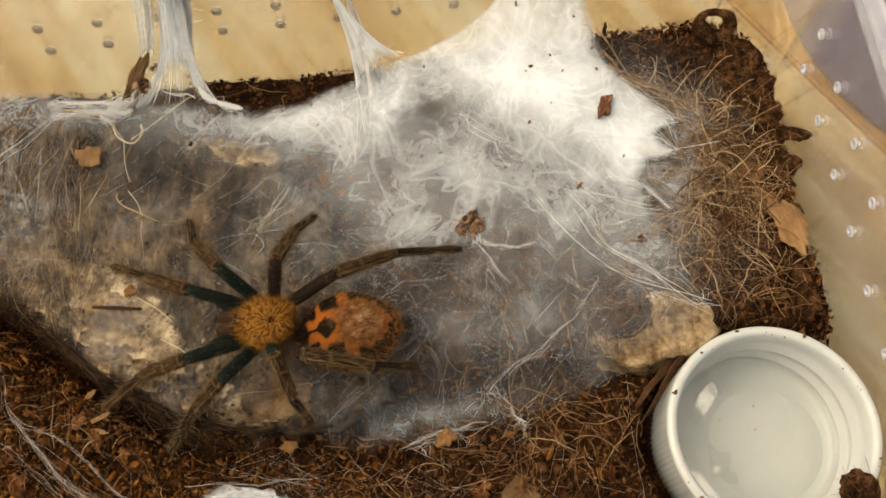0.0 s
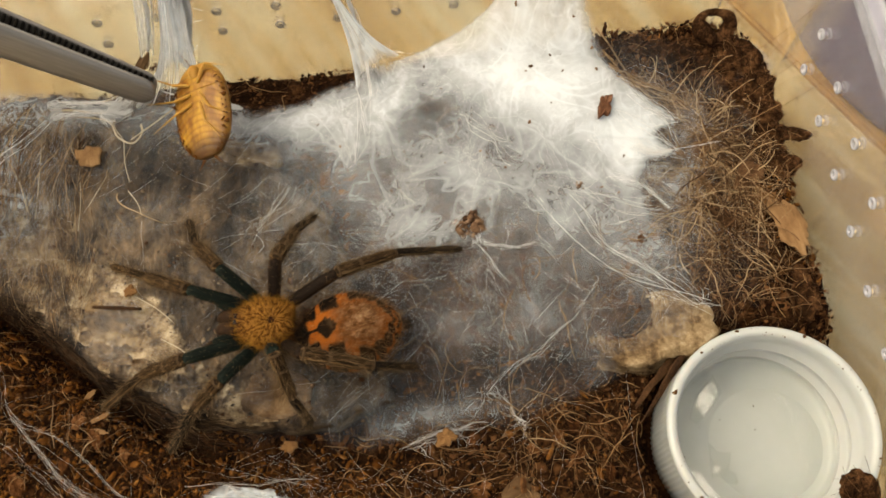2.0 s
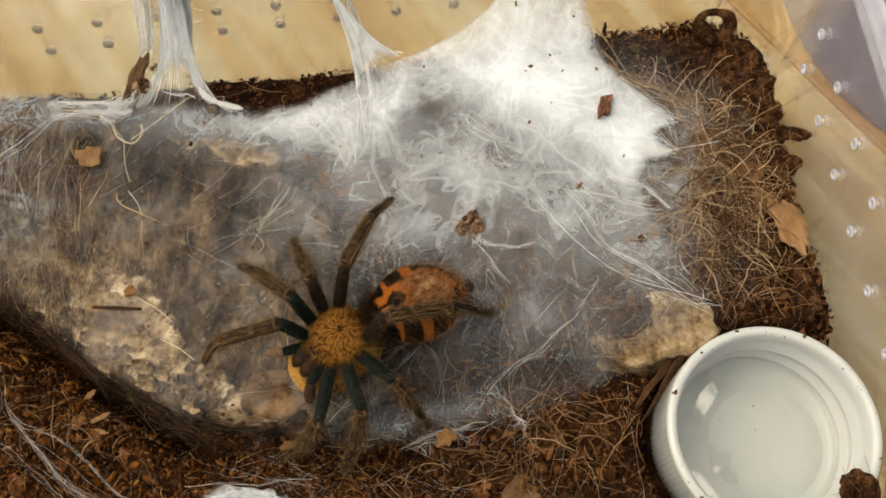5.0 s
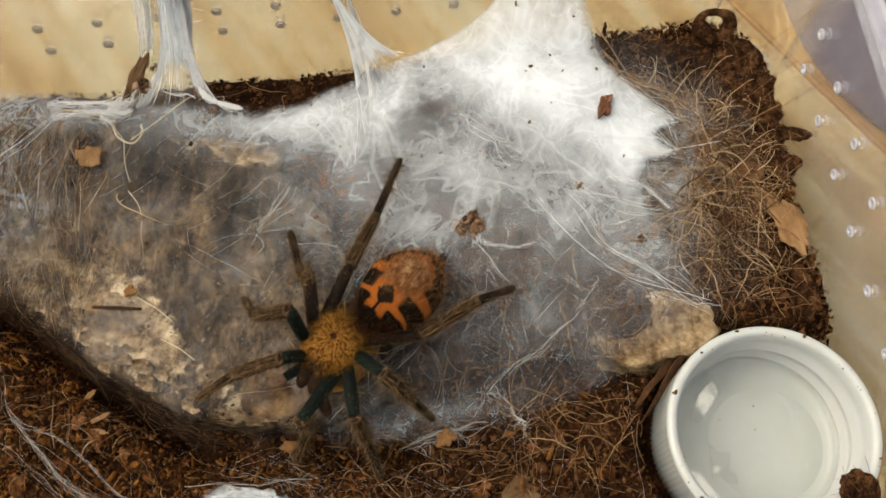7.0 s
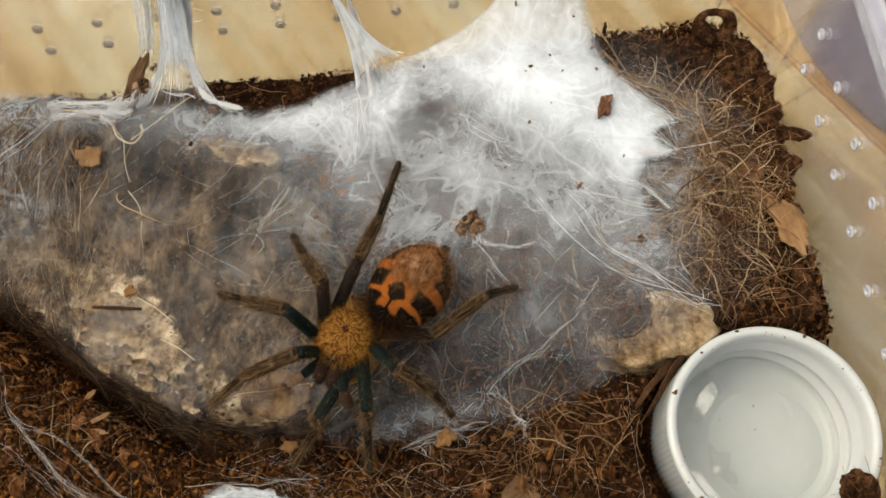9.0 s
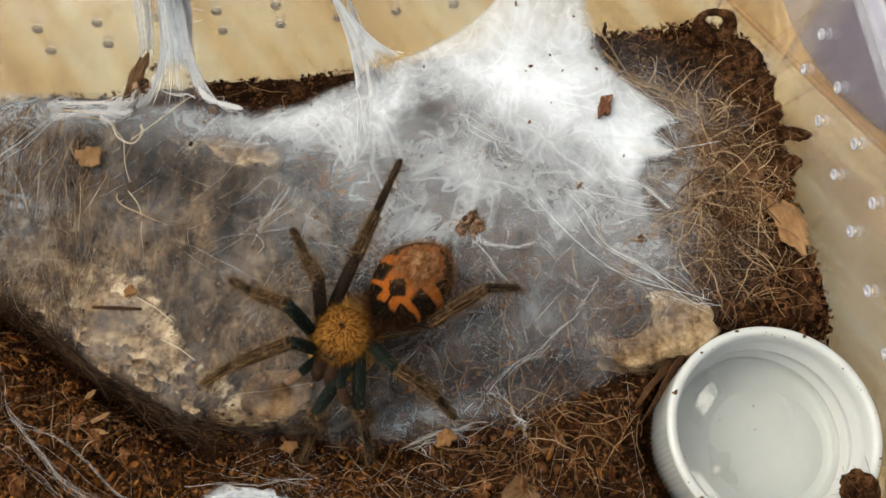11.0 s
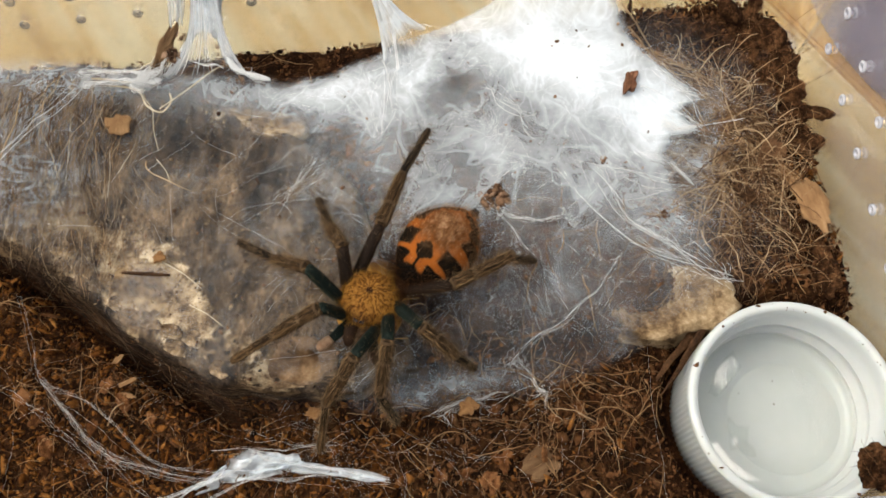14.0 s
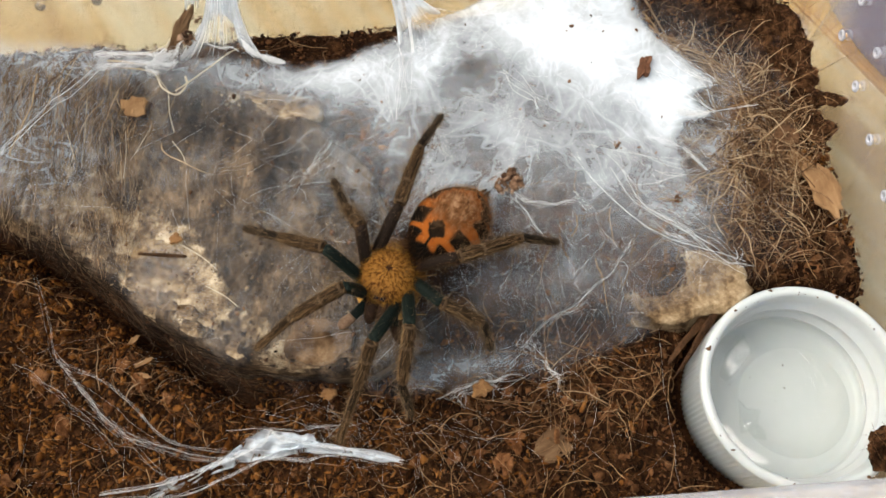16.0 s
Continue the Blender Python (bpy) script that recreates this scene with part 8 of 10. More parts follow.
    walk(legs["L2"][0], [
        (0, pose(0.00100, 0.00310, -0.00070, 3.7, -26.1, 55.0)), (3.5, pose(0.00100, 0.00310, -0.00070, 3.7, -26.1, 55.0)), (3.53, pose(0.00100, 0.00310, -0.00070, 3.7, -26.1, 55.0)),
        (3.6, pose(0.00100, 0.00310, -0.00070, 8.0, -69.5, 36.6)), (3.7, pose(0.00100, 0.00310, -0.00070, 5.5, -68.1, 25.7)), (3.8, pose(0.00100, 0.00310, -0.00070, 11.3, -72.0, 49.4)),
        (3.9, pose(0.00100, 0.00310, -0.00070, 13.0, -72.3, 66.2)), (4, pose(0.00100, 0.00310, -0.00070, 4.1, -10.4, 88.5)), (4.1, pose(0.00100, 0.00310, -0.00070, 4.0, -9.3, 76.5)),
        (4.2, pose(0.00100, 0.00310, -0.00070, 3.8, -12.7, 68.9)), (5.1, pose(0.00100, 0.00310, -0.00070, 3.8, -6.6, 68.6)), (6.3, pose(0.00100, 0.00310, -0.00070, 2.1, -6.9, 31.0)),
        (6.5, pose(0.00100, 0.00310, -0.00070, 2.0, -10.0, 29.4)), (6.8, pose(0.00100, 0.00310, -0.00070, 2.5, -7.4, 37.8)), (7, pose(0.00100, 0.00310, -0.00070, 2.6, -8.4, 39.0)),
        (7.5, pose(0.00100, 0.00310, -0.00070, 2.6, -6.7, 39.7)), (8, pose(0.00100, 0.00310, -0.00070, 2.5, 15.1, 37.9)), (8.5, pose(0.00100, 0.00310, -0.00070, 2.3, 3.5, 36.0)),
        (9, pose(0.00100, 0.00310, -0.00070, 1.9, 4.7, 28.1)), (11.5, pose(0.00100, 0.00310, -0.00070, 1.3, 14.9, 19.2)), (12.6, pose(0.00100, 0.00310, -0.00070, 1.0, 14.7, 14.0)),
        (13.5, pose(0.00100, 0.00310, -0.00070, 1.7, -44.7, 16.2)), (14.5, pose(0.00100, 0.00310, -0.00070, 2.1, -41.3, 21.3)), (15.5, pose(0.00100, 0.00310, -0.00070, 1.6, -33.8, 18.8)),
        (16, pose(0.00100, 0.00310, -0.00070, 1.6, -33.8, 18.8)),
    ])
    walk(legs["L2"][1], [
        (0, pose(0.00730, 0.00000, 0.00000, -50.5, 70.9, -77.8)), (3.5, pose(0.00730, 0.00000, 0.00000, -50.5, 70.9, -77.8)), (3.53, pose(0.00730, 0.00000, 0.00000, -50.5, 70.9, -77.8)),
        (3.6, pose(0.00730, 0.00000, -0.00000, -0.0, 104.0, -0.0)), (3.7, pose(0.00730, 0.00000, -0.00000, -0.0, 104.9, -0.0)), (3.8, pose(0.00730, 0.00000, 0.00000, -0.0, 97.2, -0.0)),
        (3.9, pose(0.00730, -0.00000, 0.00000, 0.0, 100.7, 0.0)), (4, pose(0.00730, 0.00000, 0.00000, -18.5, 67.4, -58.5)), (4.1, pose(0.00730, -0.00000, 0.00000, -17.8, 67.2, -58.0)),
        (4.2, pose(0.00730, -0.00000, -0.00000, -26.8, 69.9, -64.1)), (5.1, pose(0.00730, -0.00000, -0.00000, -13.5, 65.8, -55.0)), (6.3, pose(0.00730, 0.00000, -0.00000, 171.0, 78.4, 172.4)),
        (6.5, pose(0.00730, 0.00000, -0.00000, 170.0, 78.0, 171.5)), (6.8, pose(0.00730, 0.00000, -0.00000, 66.0, 84.6, 69.3)), (7, pose(0.00730, 0.00000, 0.00000, 65.7, 84.0, 69.2)),
        (7.5, pose(0.00730, 0.00000, 0.00000, 66.4, 78.8, 73.4)), (8, pose(0.00730, -0.00000, 0.00000, 17.4, 82.5, 20.7)), (8.5, pose(0.00730, -0.00000, 0.00000, -89.5, 87.3, -92.2)),
        (9, pose(0.00730, -0.00000, 0.00000, -69.0, 85.6, -73.2)), (11.5, pose(0.00730, 0.00000, -0.00000, 21.0, 77.6, 27.2)), (12.6, pose(0.00730, 0.00000, -0.00000, 20.2, 78.1, 25.9)),
        (13.5, pose(0.00730, -0.00000, -0.00000, -77.4, 85.6, -81.2)), (14.5, pose(0.00730, -0.00000, -0.00000, -54.2, 72.3, -67.6)), (15.5, pose(0.00730, -0.00000, 0.00000, -21.0, 66.7, -30.1)),
        (16, pose(0.00730, -0.00000, -0.00000, -20.9, 66.7, -30.0)),
    ])
    walk(legs["L2"][2], [
        (0, pose(0.00785, -0.00256, -0.00756, -2.7, 60.2, -4.9)), (3.5, pose(0.00785, -0.00256, -0.00756, -2.7, 60.2, -4.9)), (3.53, pose(0.00785, -0.00256, -0.00756, -2.7, 60.2, -4.9)),
        (3.55, pose(0.00661, -0.00128, -0.00766, 7.1, 99.1, 6.0)), (3.6, pose(0.00536, 0.00000, -0.00776, -0.0, 137.8, -0.0)), (3.7, pose(0.00524, 0.00000, -0.00773, -0.0, 136.2, -0.0)),
        (3.8, pose(0.00630, 0.00000, -0.00794, -0.0, 141.5, -0.0)), (3.9, pose(0.00582, -0.00000, -0.00786, -0.0, 139.8, -0.0)), (3.95, pose(0.00736, -0.00131, -0.00762, 42.7, 113.2, 8.0)),
        (4, pose(0.00890, -0.00262, -0.00739, -28.6, 69.2, -95.3)), (4.1, pose(0.00894, -0.00263, -0.00738, -27.6, 69.2, -94.7)), (4.2, pose(0.00850, -0.00248, -0.00751, -39.6, 69.8, -102.1)),
        (5.1, pose(0.00918, -0.00269, -0.00730, -21.5, 68.9, -90.5)), (5.7, pose(0.00627, -0.00210, -0.00705, 0.3, 106.5, -22.2)), (6.3, pose(0.00572, 0.00021, -0.00776, 2.6, 65.7, 3.1)),
        (6.5, pose(0.00567, 0.00024, -0.00778, 4.9, 73.9, 5.5)), (6.8, pose(0.00757, 0.00071, -0.00794, 9.5, 67.1, 11.3)), (7, pose(0.00760, 0.00078, -0.00793, 12.0, 69.3, 14.1)),
        (7.5, pose(0.00774, 0.00148, -0.00782, 19.2, 65.7, 23.2)), (8, pose(0.00825, 0.00036, -0.00768, 0.7, 15.9, 1.3)), (8.5, pose(0.00729, -0.00037, -0.00784, -1.6, 40.3, -2.3)),
        (9, pose(0.00747, -0.00058, -0.00783, -2.5, 39.6, -3.6)), (10.2, pose(0.00786, -0.00135, -0.00774, 17.4, 72.7, 29.2)), (11.5, pose(0.00878, 0.00076, -0.00760, 1.6, 17.0, 2.8)),
        (12.6, pose(0.00875, 0.00070, -0.00762, 1.6, 18.9, 2.7)), (13.1, pose(0.00807, 0.00005, -0.00780, 22.8, 61.3, 44.2)), (13.5, pose(0.00739, -0.00060, -0.00798, -66.2, 125.7, -27.5)),
        (14.5, pose(0.00823, -0.00225, -0.00762, -47.7, 116.3, -24.3)), (15.5, pose(0.01004, -0.00159, -0.00735, -38.5, 104.8, -25.6)), (16, pose(0.01004, -0.00158, -0.00735, -38.4, 104.8, -25.5)),
    ])
    walk(legs["L3"][0], [
        (0, pose(-0.00090, 0.00320, -0.00070, 8.4, -66.9, 116.9)), (3.5, pose(-0.00090, 0.00320, -0.00070, 8.4, -66.9, 116.9)), (3.53, pose(-0.00090, 0.00320, -0.00070, 8.4, -66.9, 116.9)), (3.6, pose(-0.00090, 0.00320, -0.00070, 10.4, -68.8, 101.6)),
        (3.7, pose(-0.00090, 0.00320, -0.00070, 9.5, -65.1, 86.2)), (3.8, pose(-0.00090, 0.00320, -0.00070, 10.4, -70.5, 110.3)), (3.9, pose(-0.00090, 0.00320, -0.00070, 9.1, -71.3, 124.5)),
        (3.95, pose(-0.00090, 0.00320, -0.00070, 10.2, -31.3, 113.4)), (4, pose(-0.00090, 0.00320, -0.00070, 3.9, 8.2, 104.6)), (4.1, pose(-0.00090, 0.00320, -0.00070, 3.7, 1.1, 112.5)),
        (4.2, pose(-0.00090, 0.00320, -0.00070, 4.0, 1.4, 96.4)), (5.1, pose(-0.00090, 0.00320, -0.00070, 3.9, 2.4, 100.6)), (6.3, pose(-0.00090, 0.00320, -0.00070, 4.4, -27.4, 74.6)),
        (6.5, pose(-0.00090, 0.00320, -0.00070, 4.5, -30.8, 73.2)), (6.8, pose(-0.00090, 0.00320, -0.00070, 4.7, -35.3, 70.8)), (7, pose(-0.00090, 0.00320, -0.00070, 4.7, -34.7, 72.8)),
        (7.5, pose(-0.00090, 0.00320, -0.00070, 4.6, -31.9, 77.5)), (8, pose(-0.00090, 0.00320, -0.00070, 4.6, -32.5, 74.2)), (8.5, pose(-0.00090, 0.00320, -0.00070, 4.7, -36.1, 68.7)),
        (9, pose(-0.00090, 0.00320, -0.00070, 4.0, -25.5, 62.8)), (11.5, pose(-0.00090, 0.00320, -0.00070, 3.7, -15.4, 63.1)), (12.6, pose(-0.00090, 0.00320, -0.00070, 3.6, -19.2, 56.8)),
        (13.5, pose(-0.00090, 0.00320, -0.00070, 3.6, -20.4, 55.3)), (14.5, pose(-0.00090, 0.00320, -0.00070, 4.0, -28.4, 60.2)), (15.5, pose(-0.00090, 0.00320, -0.00070, 3.7, -22.9, 58.0)),
        (16, pose(-0.00090, 0.00320, -0.00070, 3.7, -22.9, 58.0)),
    ])
    walk(legs["L3"][1], [
        (0, pose(0.00620, 0.00000, 0.00000, 36.1, 108.7, 29.4)), (3.5, pose(0.00620, 0.00000, 0.00000, 36.1, 108.7, 29.4)), (3.53, pose(0.00620, 0.00000, 0.00000, 36.1, 108.7, 29.4)), (3.6, pose(0.00620, 0.00000, 0.00000, 0.0, 100.3, 0.0)),
        (3.7, pose(0.00620, -0.00000, 0.00000, 0.0, 101.0, 0.0)), (3.8, pose(0.00620, -0.00000, 0.00000, 0.0, 97.6, 0.0)), (3.9, pose(0.00620, -0.00000, 0.00000, -0.0, 101.4, -0.0)),
        (4, pose(0.00620, -0.00000, 0.00000, 0.0, 51.6, -0.0)), (4.1, pose(0.00620, -0.00000, 0.00000, -0.0, 57.1, 0.0)), (4.2, pose(0.00620, 0.00000, -0.00000, 0.0, 57.8, -0.0)),
        (5.1, pose(0.00620, -0.00000, 0.00000, -0.0, 56.7, 0.0)), (6.3, pose(0.00620, -0.00000, 0.00000, 28.2, 66.5, 46.9)), (6.5, pose(0.00620, -0.00000, 0.00000, 47.9, 72.3, 68.4)),
        (6.8, pose(0.00620, 0.00000, -0.00000, 43.0, 79.5, 52.2)), (7, pose(0.00620, 0.00000, 0.00000, 34.0, 79.1, 42.0)), (7.5, pose(0.00620, -0.00000, 0.00000, 12.6, 73.9, 17.5)),
        (8, pose(0.00620, -0.00000, 0.00000, 17.5, 74.3, 24.0)), (8.5, pose(0.00620, 0.00000, -0.00000, 51.4, 79.5, 61.8)), (9, pose(0.00620, -0.00000, 0.00000, 26.8, 64.9, 46.7)),
        (11.5, pose(0.00620, 0.00000, -0.00000, 6.1, 41.7, 19.1)), (12.6, pose(0.00620, 0.00000, -0.00000, 10.7, 51.1, 25.9)), (13.5, pose(0.00620, 0.00000, -0.00000, 6.4, 51.7, 14.5)),
        (14.5, pose(0.00620, 0.00000, 0.00000, 22.0, 62.2, 37.4)), (15.5, pose(0.00620, 0.00000, 0.00000, 18.5, 51.5, 40.3)), (16, pose(0.00620, 0.00000, 0.00000, 18.5, 51.5, 40.3)),
    ])
    walk(legs["L3"][2], [
        (0, pose(0.00430, -0.00107, -0.00644, -8.4, 129.0, -4.1)), (3.5, pose(0.00430, -0.00107, -0.00644, -8.4, 129.0, -4.1)), (3.53, pose(0.00430, -0.00107, -0.00644, -8.4, 129.0, -4.1)), (3.6, pose(0.00498, 0.00000, -0.00669, 0.0, 118.3, 0.0)),
        (3.7, pose(0.00490, -0.00000, -0.00668, -0.0, 116.2, -0.0)), (3.8, pose(0.00530, -0.00000, -0.00674, -0.0, 120.8, -0.0)), (3.9, pose(0.00486, -0.00000, -0.00667, 0.0, 123.8, 0.0)),
        (4, pose(0.01042, -0.00000, -0.00533, -0.0, 57.9, 0.0)), (4.1, pose(0.00989, -0.00000, -0.00571, -0.0, 64.3, 0.0)), (4.2, pose(0.00983, 0.00000, -0.00575, 0.0, 65.0, -0.0)),
        (5.1, pose(0.00993, 0.00000, -0.00568, -0.0, 63.8, -0.0)), (6.3, pose(0.00805, 0.00198, -0.00623, 50.7, 78.9, 66.3)), (6.5, pose(0.00696, 0.00193, -0.00648, 58.3, 78.1, 74.4)),
        (6.8, pose(0.00696, 0.00098, -0.00669, -51.9, 103.3, -36.7)), (7, pose(0.00715, 0.00086, -0.00668, -49.5, 102.0, -36.0)), (7.5, pose(0.00800, 0.00057, -0.00653, -48.1, 98.2, -38.2)),
        (8, pose(0.00789, 0.00075, -0.00655, -54.6, 100.2, -41.5)), (8.5, pose(0.00679, 0.00109, -0.00669, -54.1, 104.8, -37.2)), (9, pose(0.00818, 0.00209, -0.00616, 27.6, 81.6, 34.9)),
        (11.5, pose(0.01100, 0.00166, -0.00452, 21.8, 79.2, 34.5)), (12.6, pose(0.01004, 0.00187, -0.00529, 40.7, 80.7, 56.1)), (13.5, pose(0.01028, 0.00106, -0.00534, 57.8, 68.0, 109.0)),
        (14.5, pose(0.00872, 0.00193, -0.00601, -65.8, 99.0, -51.2)), (15.5, pose(0.00943, 0.00274, -0.00532, -73.6, 84.0, -86.0)), (16, pose(0.00943, 0.00274, -0.00532, -73.7, 84.1, -86.0)),
    ])
    walk(legs["L4"][0], [
        (0, pose(-0.00260, 0.00270, -0.00070, 5.2, -59.0, 133.4)), (3.5, pose(-0.00260, 0.00270, -0.00070, 5.2, -59.0, 133.4)), (3.53, pose(-0.00260, 0.00270, -0.00070, 5.2, -59.0, 133.4)), (3.6, pose(-0.00260, 0.00270, -0.00070, 1.2, -22.3, 163.1)),
        (3.7, pose(-0.00260, 0.00270, -0.00070, 2.3, -20.5, 146.2)), (3.8, pose(-0.00260, 0.00270, -0.00070, 3.0, -23.0, 134.9)), (3.9, pose(-0.00260, 0.00270, -0.00070, 2.4, -21.2, 145.4)),
        (4, pose(-0.00260, 0.00270, -0.00070, 5.0, -73.2, 154.2)), (4.1, pose(-0.00260, 0.00270, -0.00070, 11.8, -82.7, 146.5)), (4.2, pose(-0.00260, 0.00270, -0.00070, 25.8, -84.9, 121.1)),
        (5.1, pose(-0.00260, 0.00270, -0.00070, 3.8, -64.8, 152.6)), (5.7, pose(-0.00260, 0.00270, -0.00070, 7.6, -28.9, 139.4)), (6.3, pose(-0.00260, 0.00270, -0.00070, 3.1, 6.8, 130.0)),
        (6.5, pose(-0.00260, 0.00270, -0.00070, 3.1, 7.0, 130.9)), (6.8, pose(-0.00260, 0.00270, -0.00070, 3.2, 3.0, 126.2)), (7, pose(-0.00260, 0.00270, -0.00070, 3.2, 2.3, 126.7)),
        (7.5, pose(-0.00260, 0.00270, -0.00070, 3.3, -8.0, 125.9)), (8, pose(-0.00260, 0.00270, -0.00070, 3.3, -2.9, 125.2)), (8.5, pose(-0.00260, 0.00270, -0.00070, 3.3, 2.6, 125.6)),
        (9, pose(-0.00260, 0.00270, -0.00070, 3.8, 5.2, 110.7)), (11.5, pose(-0.00260, 0.00270, -0.00070, 3.6, 0.2, 116.1)), (12.6, pose(-0.00260, 0.00270, -0.00070, 3.7, 1.1, 112.2)),
        (13.5, pose(-0.00260, 0.00270, -0.00070, 3.8, 2.3, 107.7)), (14.5, pose(-0.00260, 0.00270, -0.00070, 5.1, -40.3, 101.2)), (15.5, pose(-0.00260, 0.00270, -0.00070, 5.2, -41.6, 97.9)),
        (16, pose(-0.00260, 0.00270, -0.00070, 5.2, -41.6, 97.9)),
    ])
    walk(legs["L4"][1], [
        (0, pose(0.00820, 0.00000, -0.00000, 57.0, 53.5, 73.7)), (3.5, pose(0.00820, 0.00000, -0.00000, 57.0, 53.5, 73.7)), (3.53, pose(0.00820, 0.00000, -0.00000, 57.0, 53.5, 73.7)), (3.6, pose(0.00820, -0.00000, -0.00000, 7.8, 1.6, 24.5)),
        (3.7, pose(0.00820, 0.00000, -0.00000, 9.9, -11.4, 31.5)), (3.8, pose(0.00820, 0.00000, 0.00000, 13.1, -12.2, 35.6)), (3.9, pose(0.00820, 0.00000, 0.00000, 10.4, -13.7, 31.1)),
        (3.95, pose(0.00820, 0.00000, -0.00000, 29.6, 54.2, 37.7)), (4, pose(0.00820, 0.00000, -0.00000, -0.0, 126.9, -0.0)), (4.1, pose(0.00820, -0.00000, -0.00000, 0.0, 113.3, 0.0)),
        (4.2, pose(0.00820, 0.00000, 0.00000, 0.0, 96.3, 0.0)), (5.1, pose(0.00820, 0.00000, -0.00000, 0.0, 84.4, 0.0)), (5.7, pose(0.00820, 0.00000, -0.00000, 3.3, 25.9, 9.6)),
        (6.3, pose(0.00820, -0.00000, -0.00000, -2.9, -32.4, 16.6)), (6.5, pose(0.00820, -0.00000, -0.00000, -3.2, -33.7, 17.6)), (6.8, pose(0.00820, -0.00000, 0.00000, -2.0, -31.1, 19.0)),
        (7, pose(0.00820, 0.00000, -0.00000, -1.6, -29.1, 17.8)), (7.5, pose(0.00820, 0.00000, -0.00000, 1.6, -11.0, 16.2)), (8, pose(0.00820, -0.00000, -0.00000, 0.2, -20.1, 17.2)),
        (8.5, pose(0.00820, 0.00000, -0.00000, -1.9, -31.2, 20.3)), (9, pose(0.00820, 0.00000, -0.00000, -4.2, -34.9, 33.4)), (11.5, pose(0.00820, 0.00000, -0.00000, -0.7, -30.4, 18.9)),
        (12.6, pose(0.00820, -0.00000, -0.00000, -1.2, -31.7, 23.0)), (13.5, pose(0.00820, -0.00000, 0.00000, -1.7, -32.2, 24.8)), (14, pose(0.00820, 0.00000, 0.00000, 7.5, 5.4, 24.6)),
        (14.5, pose(0.00820, 0.00000, 0.00000, 19.7, 42.4, 31.8)), (15.5, pose(0.00820, -0.00000, -0.00000, 22.9, 44.7, 35.9)), (16, pose(0.00820, 0.00000, 0.00000, 22.9, 44.7, 35.9)),
    ])
    walk(legs["L4"][2], [
        (0, pose(0.00975, 0.00531, -0.00748, 89.4, 41.5, 138.5)), (3.5, pose(0.00975, 0.00531, -0.00748, 89.4, 41.5, 138.5)), (3.53, pose(0.00975, 0.00531, -0.00748, 89.4, 41.5, 138.5)), (3.6, pose(0.01666, 0.00386, -0.00026, 25.9, 49.9, 81.9)),
        (3.7, pose(0.01598, 0.00476, 0.00184, 40.2, 65.2, 103.2)), (3.8, pose(0.01559, 0.00529, 0.00196, 49.3, 63.0, 133.4)), (3.9, pose(0.01594, 0.00466, 0.00220, 49.4, 66.2, 130.5)),
        (3.95, pose(0.00928, 0.00233, -0.00262, -48.9, 117.7, -7.1)), (4, pose(0.00262, 0.00000, -0.00744, -0.0, 135.6, -0.0)), (4.1, pose(0.00452, -0.00000, -0.00854, 0.0, 151.1, 0.0)),
        (4.2, pose(0.00718, -0.00000, -0.00924, 0.0, 160.5, 0.0)), (5.1, pose(0.00910, 0.00000, -0.00926, -0.0, 113.1, -0.0)), (5.7, pose(0.01241, 0.00112, -0.00214, 10.6, 73.2, 26.2)),
        (6.3, pose(0.01573, 0.00224, 0.00498, -5.8, 34.3, 27.0)), (6.5, pose(0.01557, 0.00234, 0.00517, -6.0, 35.5, 26.7)), (6.8, pose(0.01572, 0.00260, 0.00481, -4.3, 45.4, 30.6)),
        (7, pose(0.01594, 0.00248, 0.00452, -3.6, 45.3, 30.4)), (7.5, pose(0.01697, 0.00255, 0.00177, 5.5, 55.3, 37.9)), (8, pose(0.01655, 0.00258, 0.00319, 0.5, 49.9, 34.7)),
        (8.5, pose(0.01566, 0.00276, 0.00482, -4.1, 46.9, 31.8)), (9, pose(0.01457, 0.00420, 0.00531, -6.8, 48.4, 37.7)), (11.5, pose(0.01579, 0.00260, 0.00471, -1.5, 54.7, 24.5)),
        (12.6, pose(0.01548, 0.00310, 0.00488, -2.0, 56.1, 24.3)), (13.5, pose(0.01534, 0.00330, 0.00495, -2.6, 51.3, 25.4)), (14.5, pose(0.01404, 0.00362, -0.00627, -90.1, 105.6, -70.3)),
        (15.5, pose(0.01355, 0.00388, -0.00654, -90.0, 107.2, -69.1)), (16, pose(0.01355, 0.00388, -0.00654, -90.0, 107.2, -69.1)),
    ])
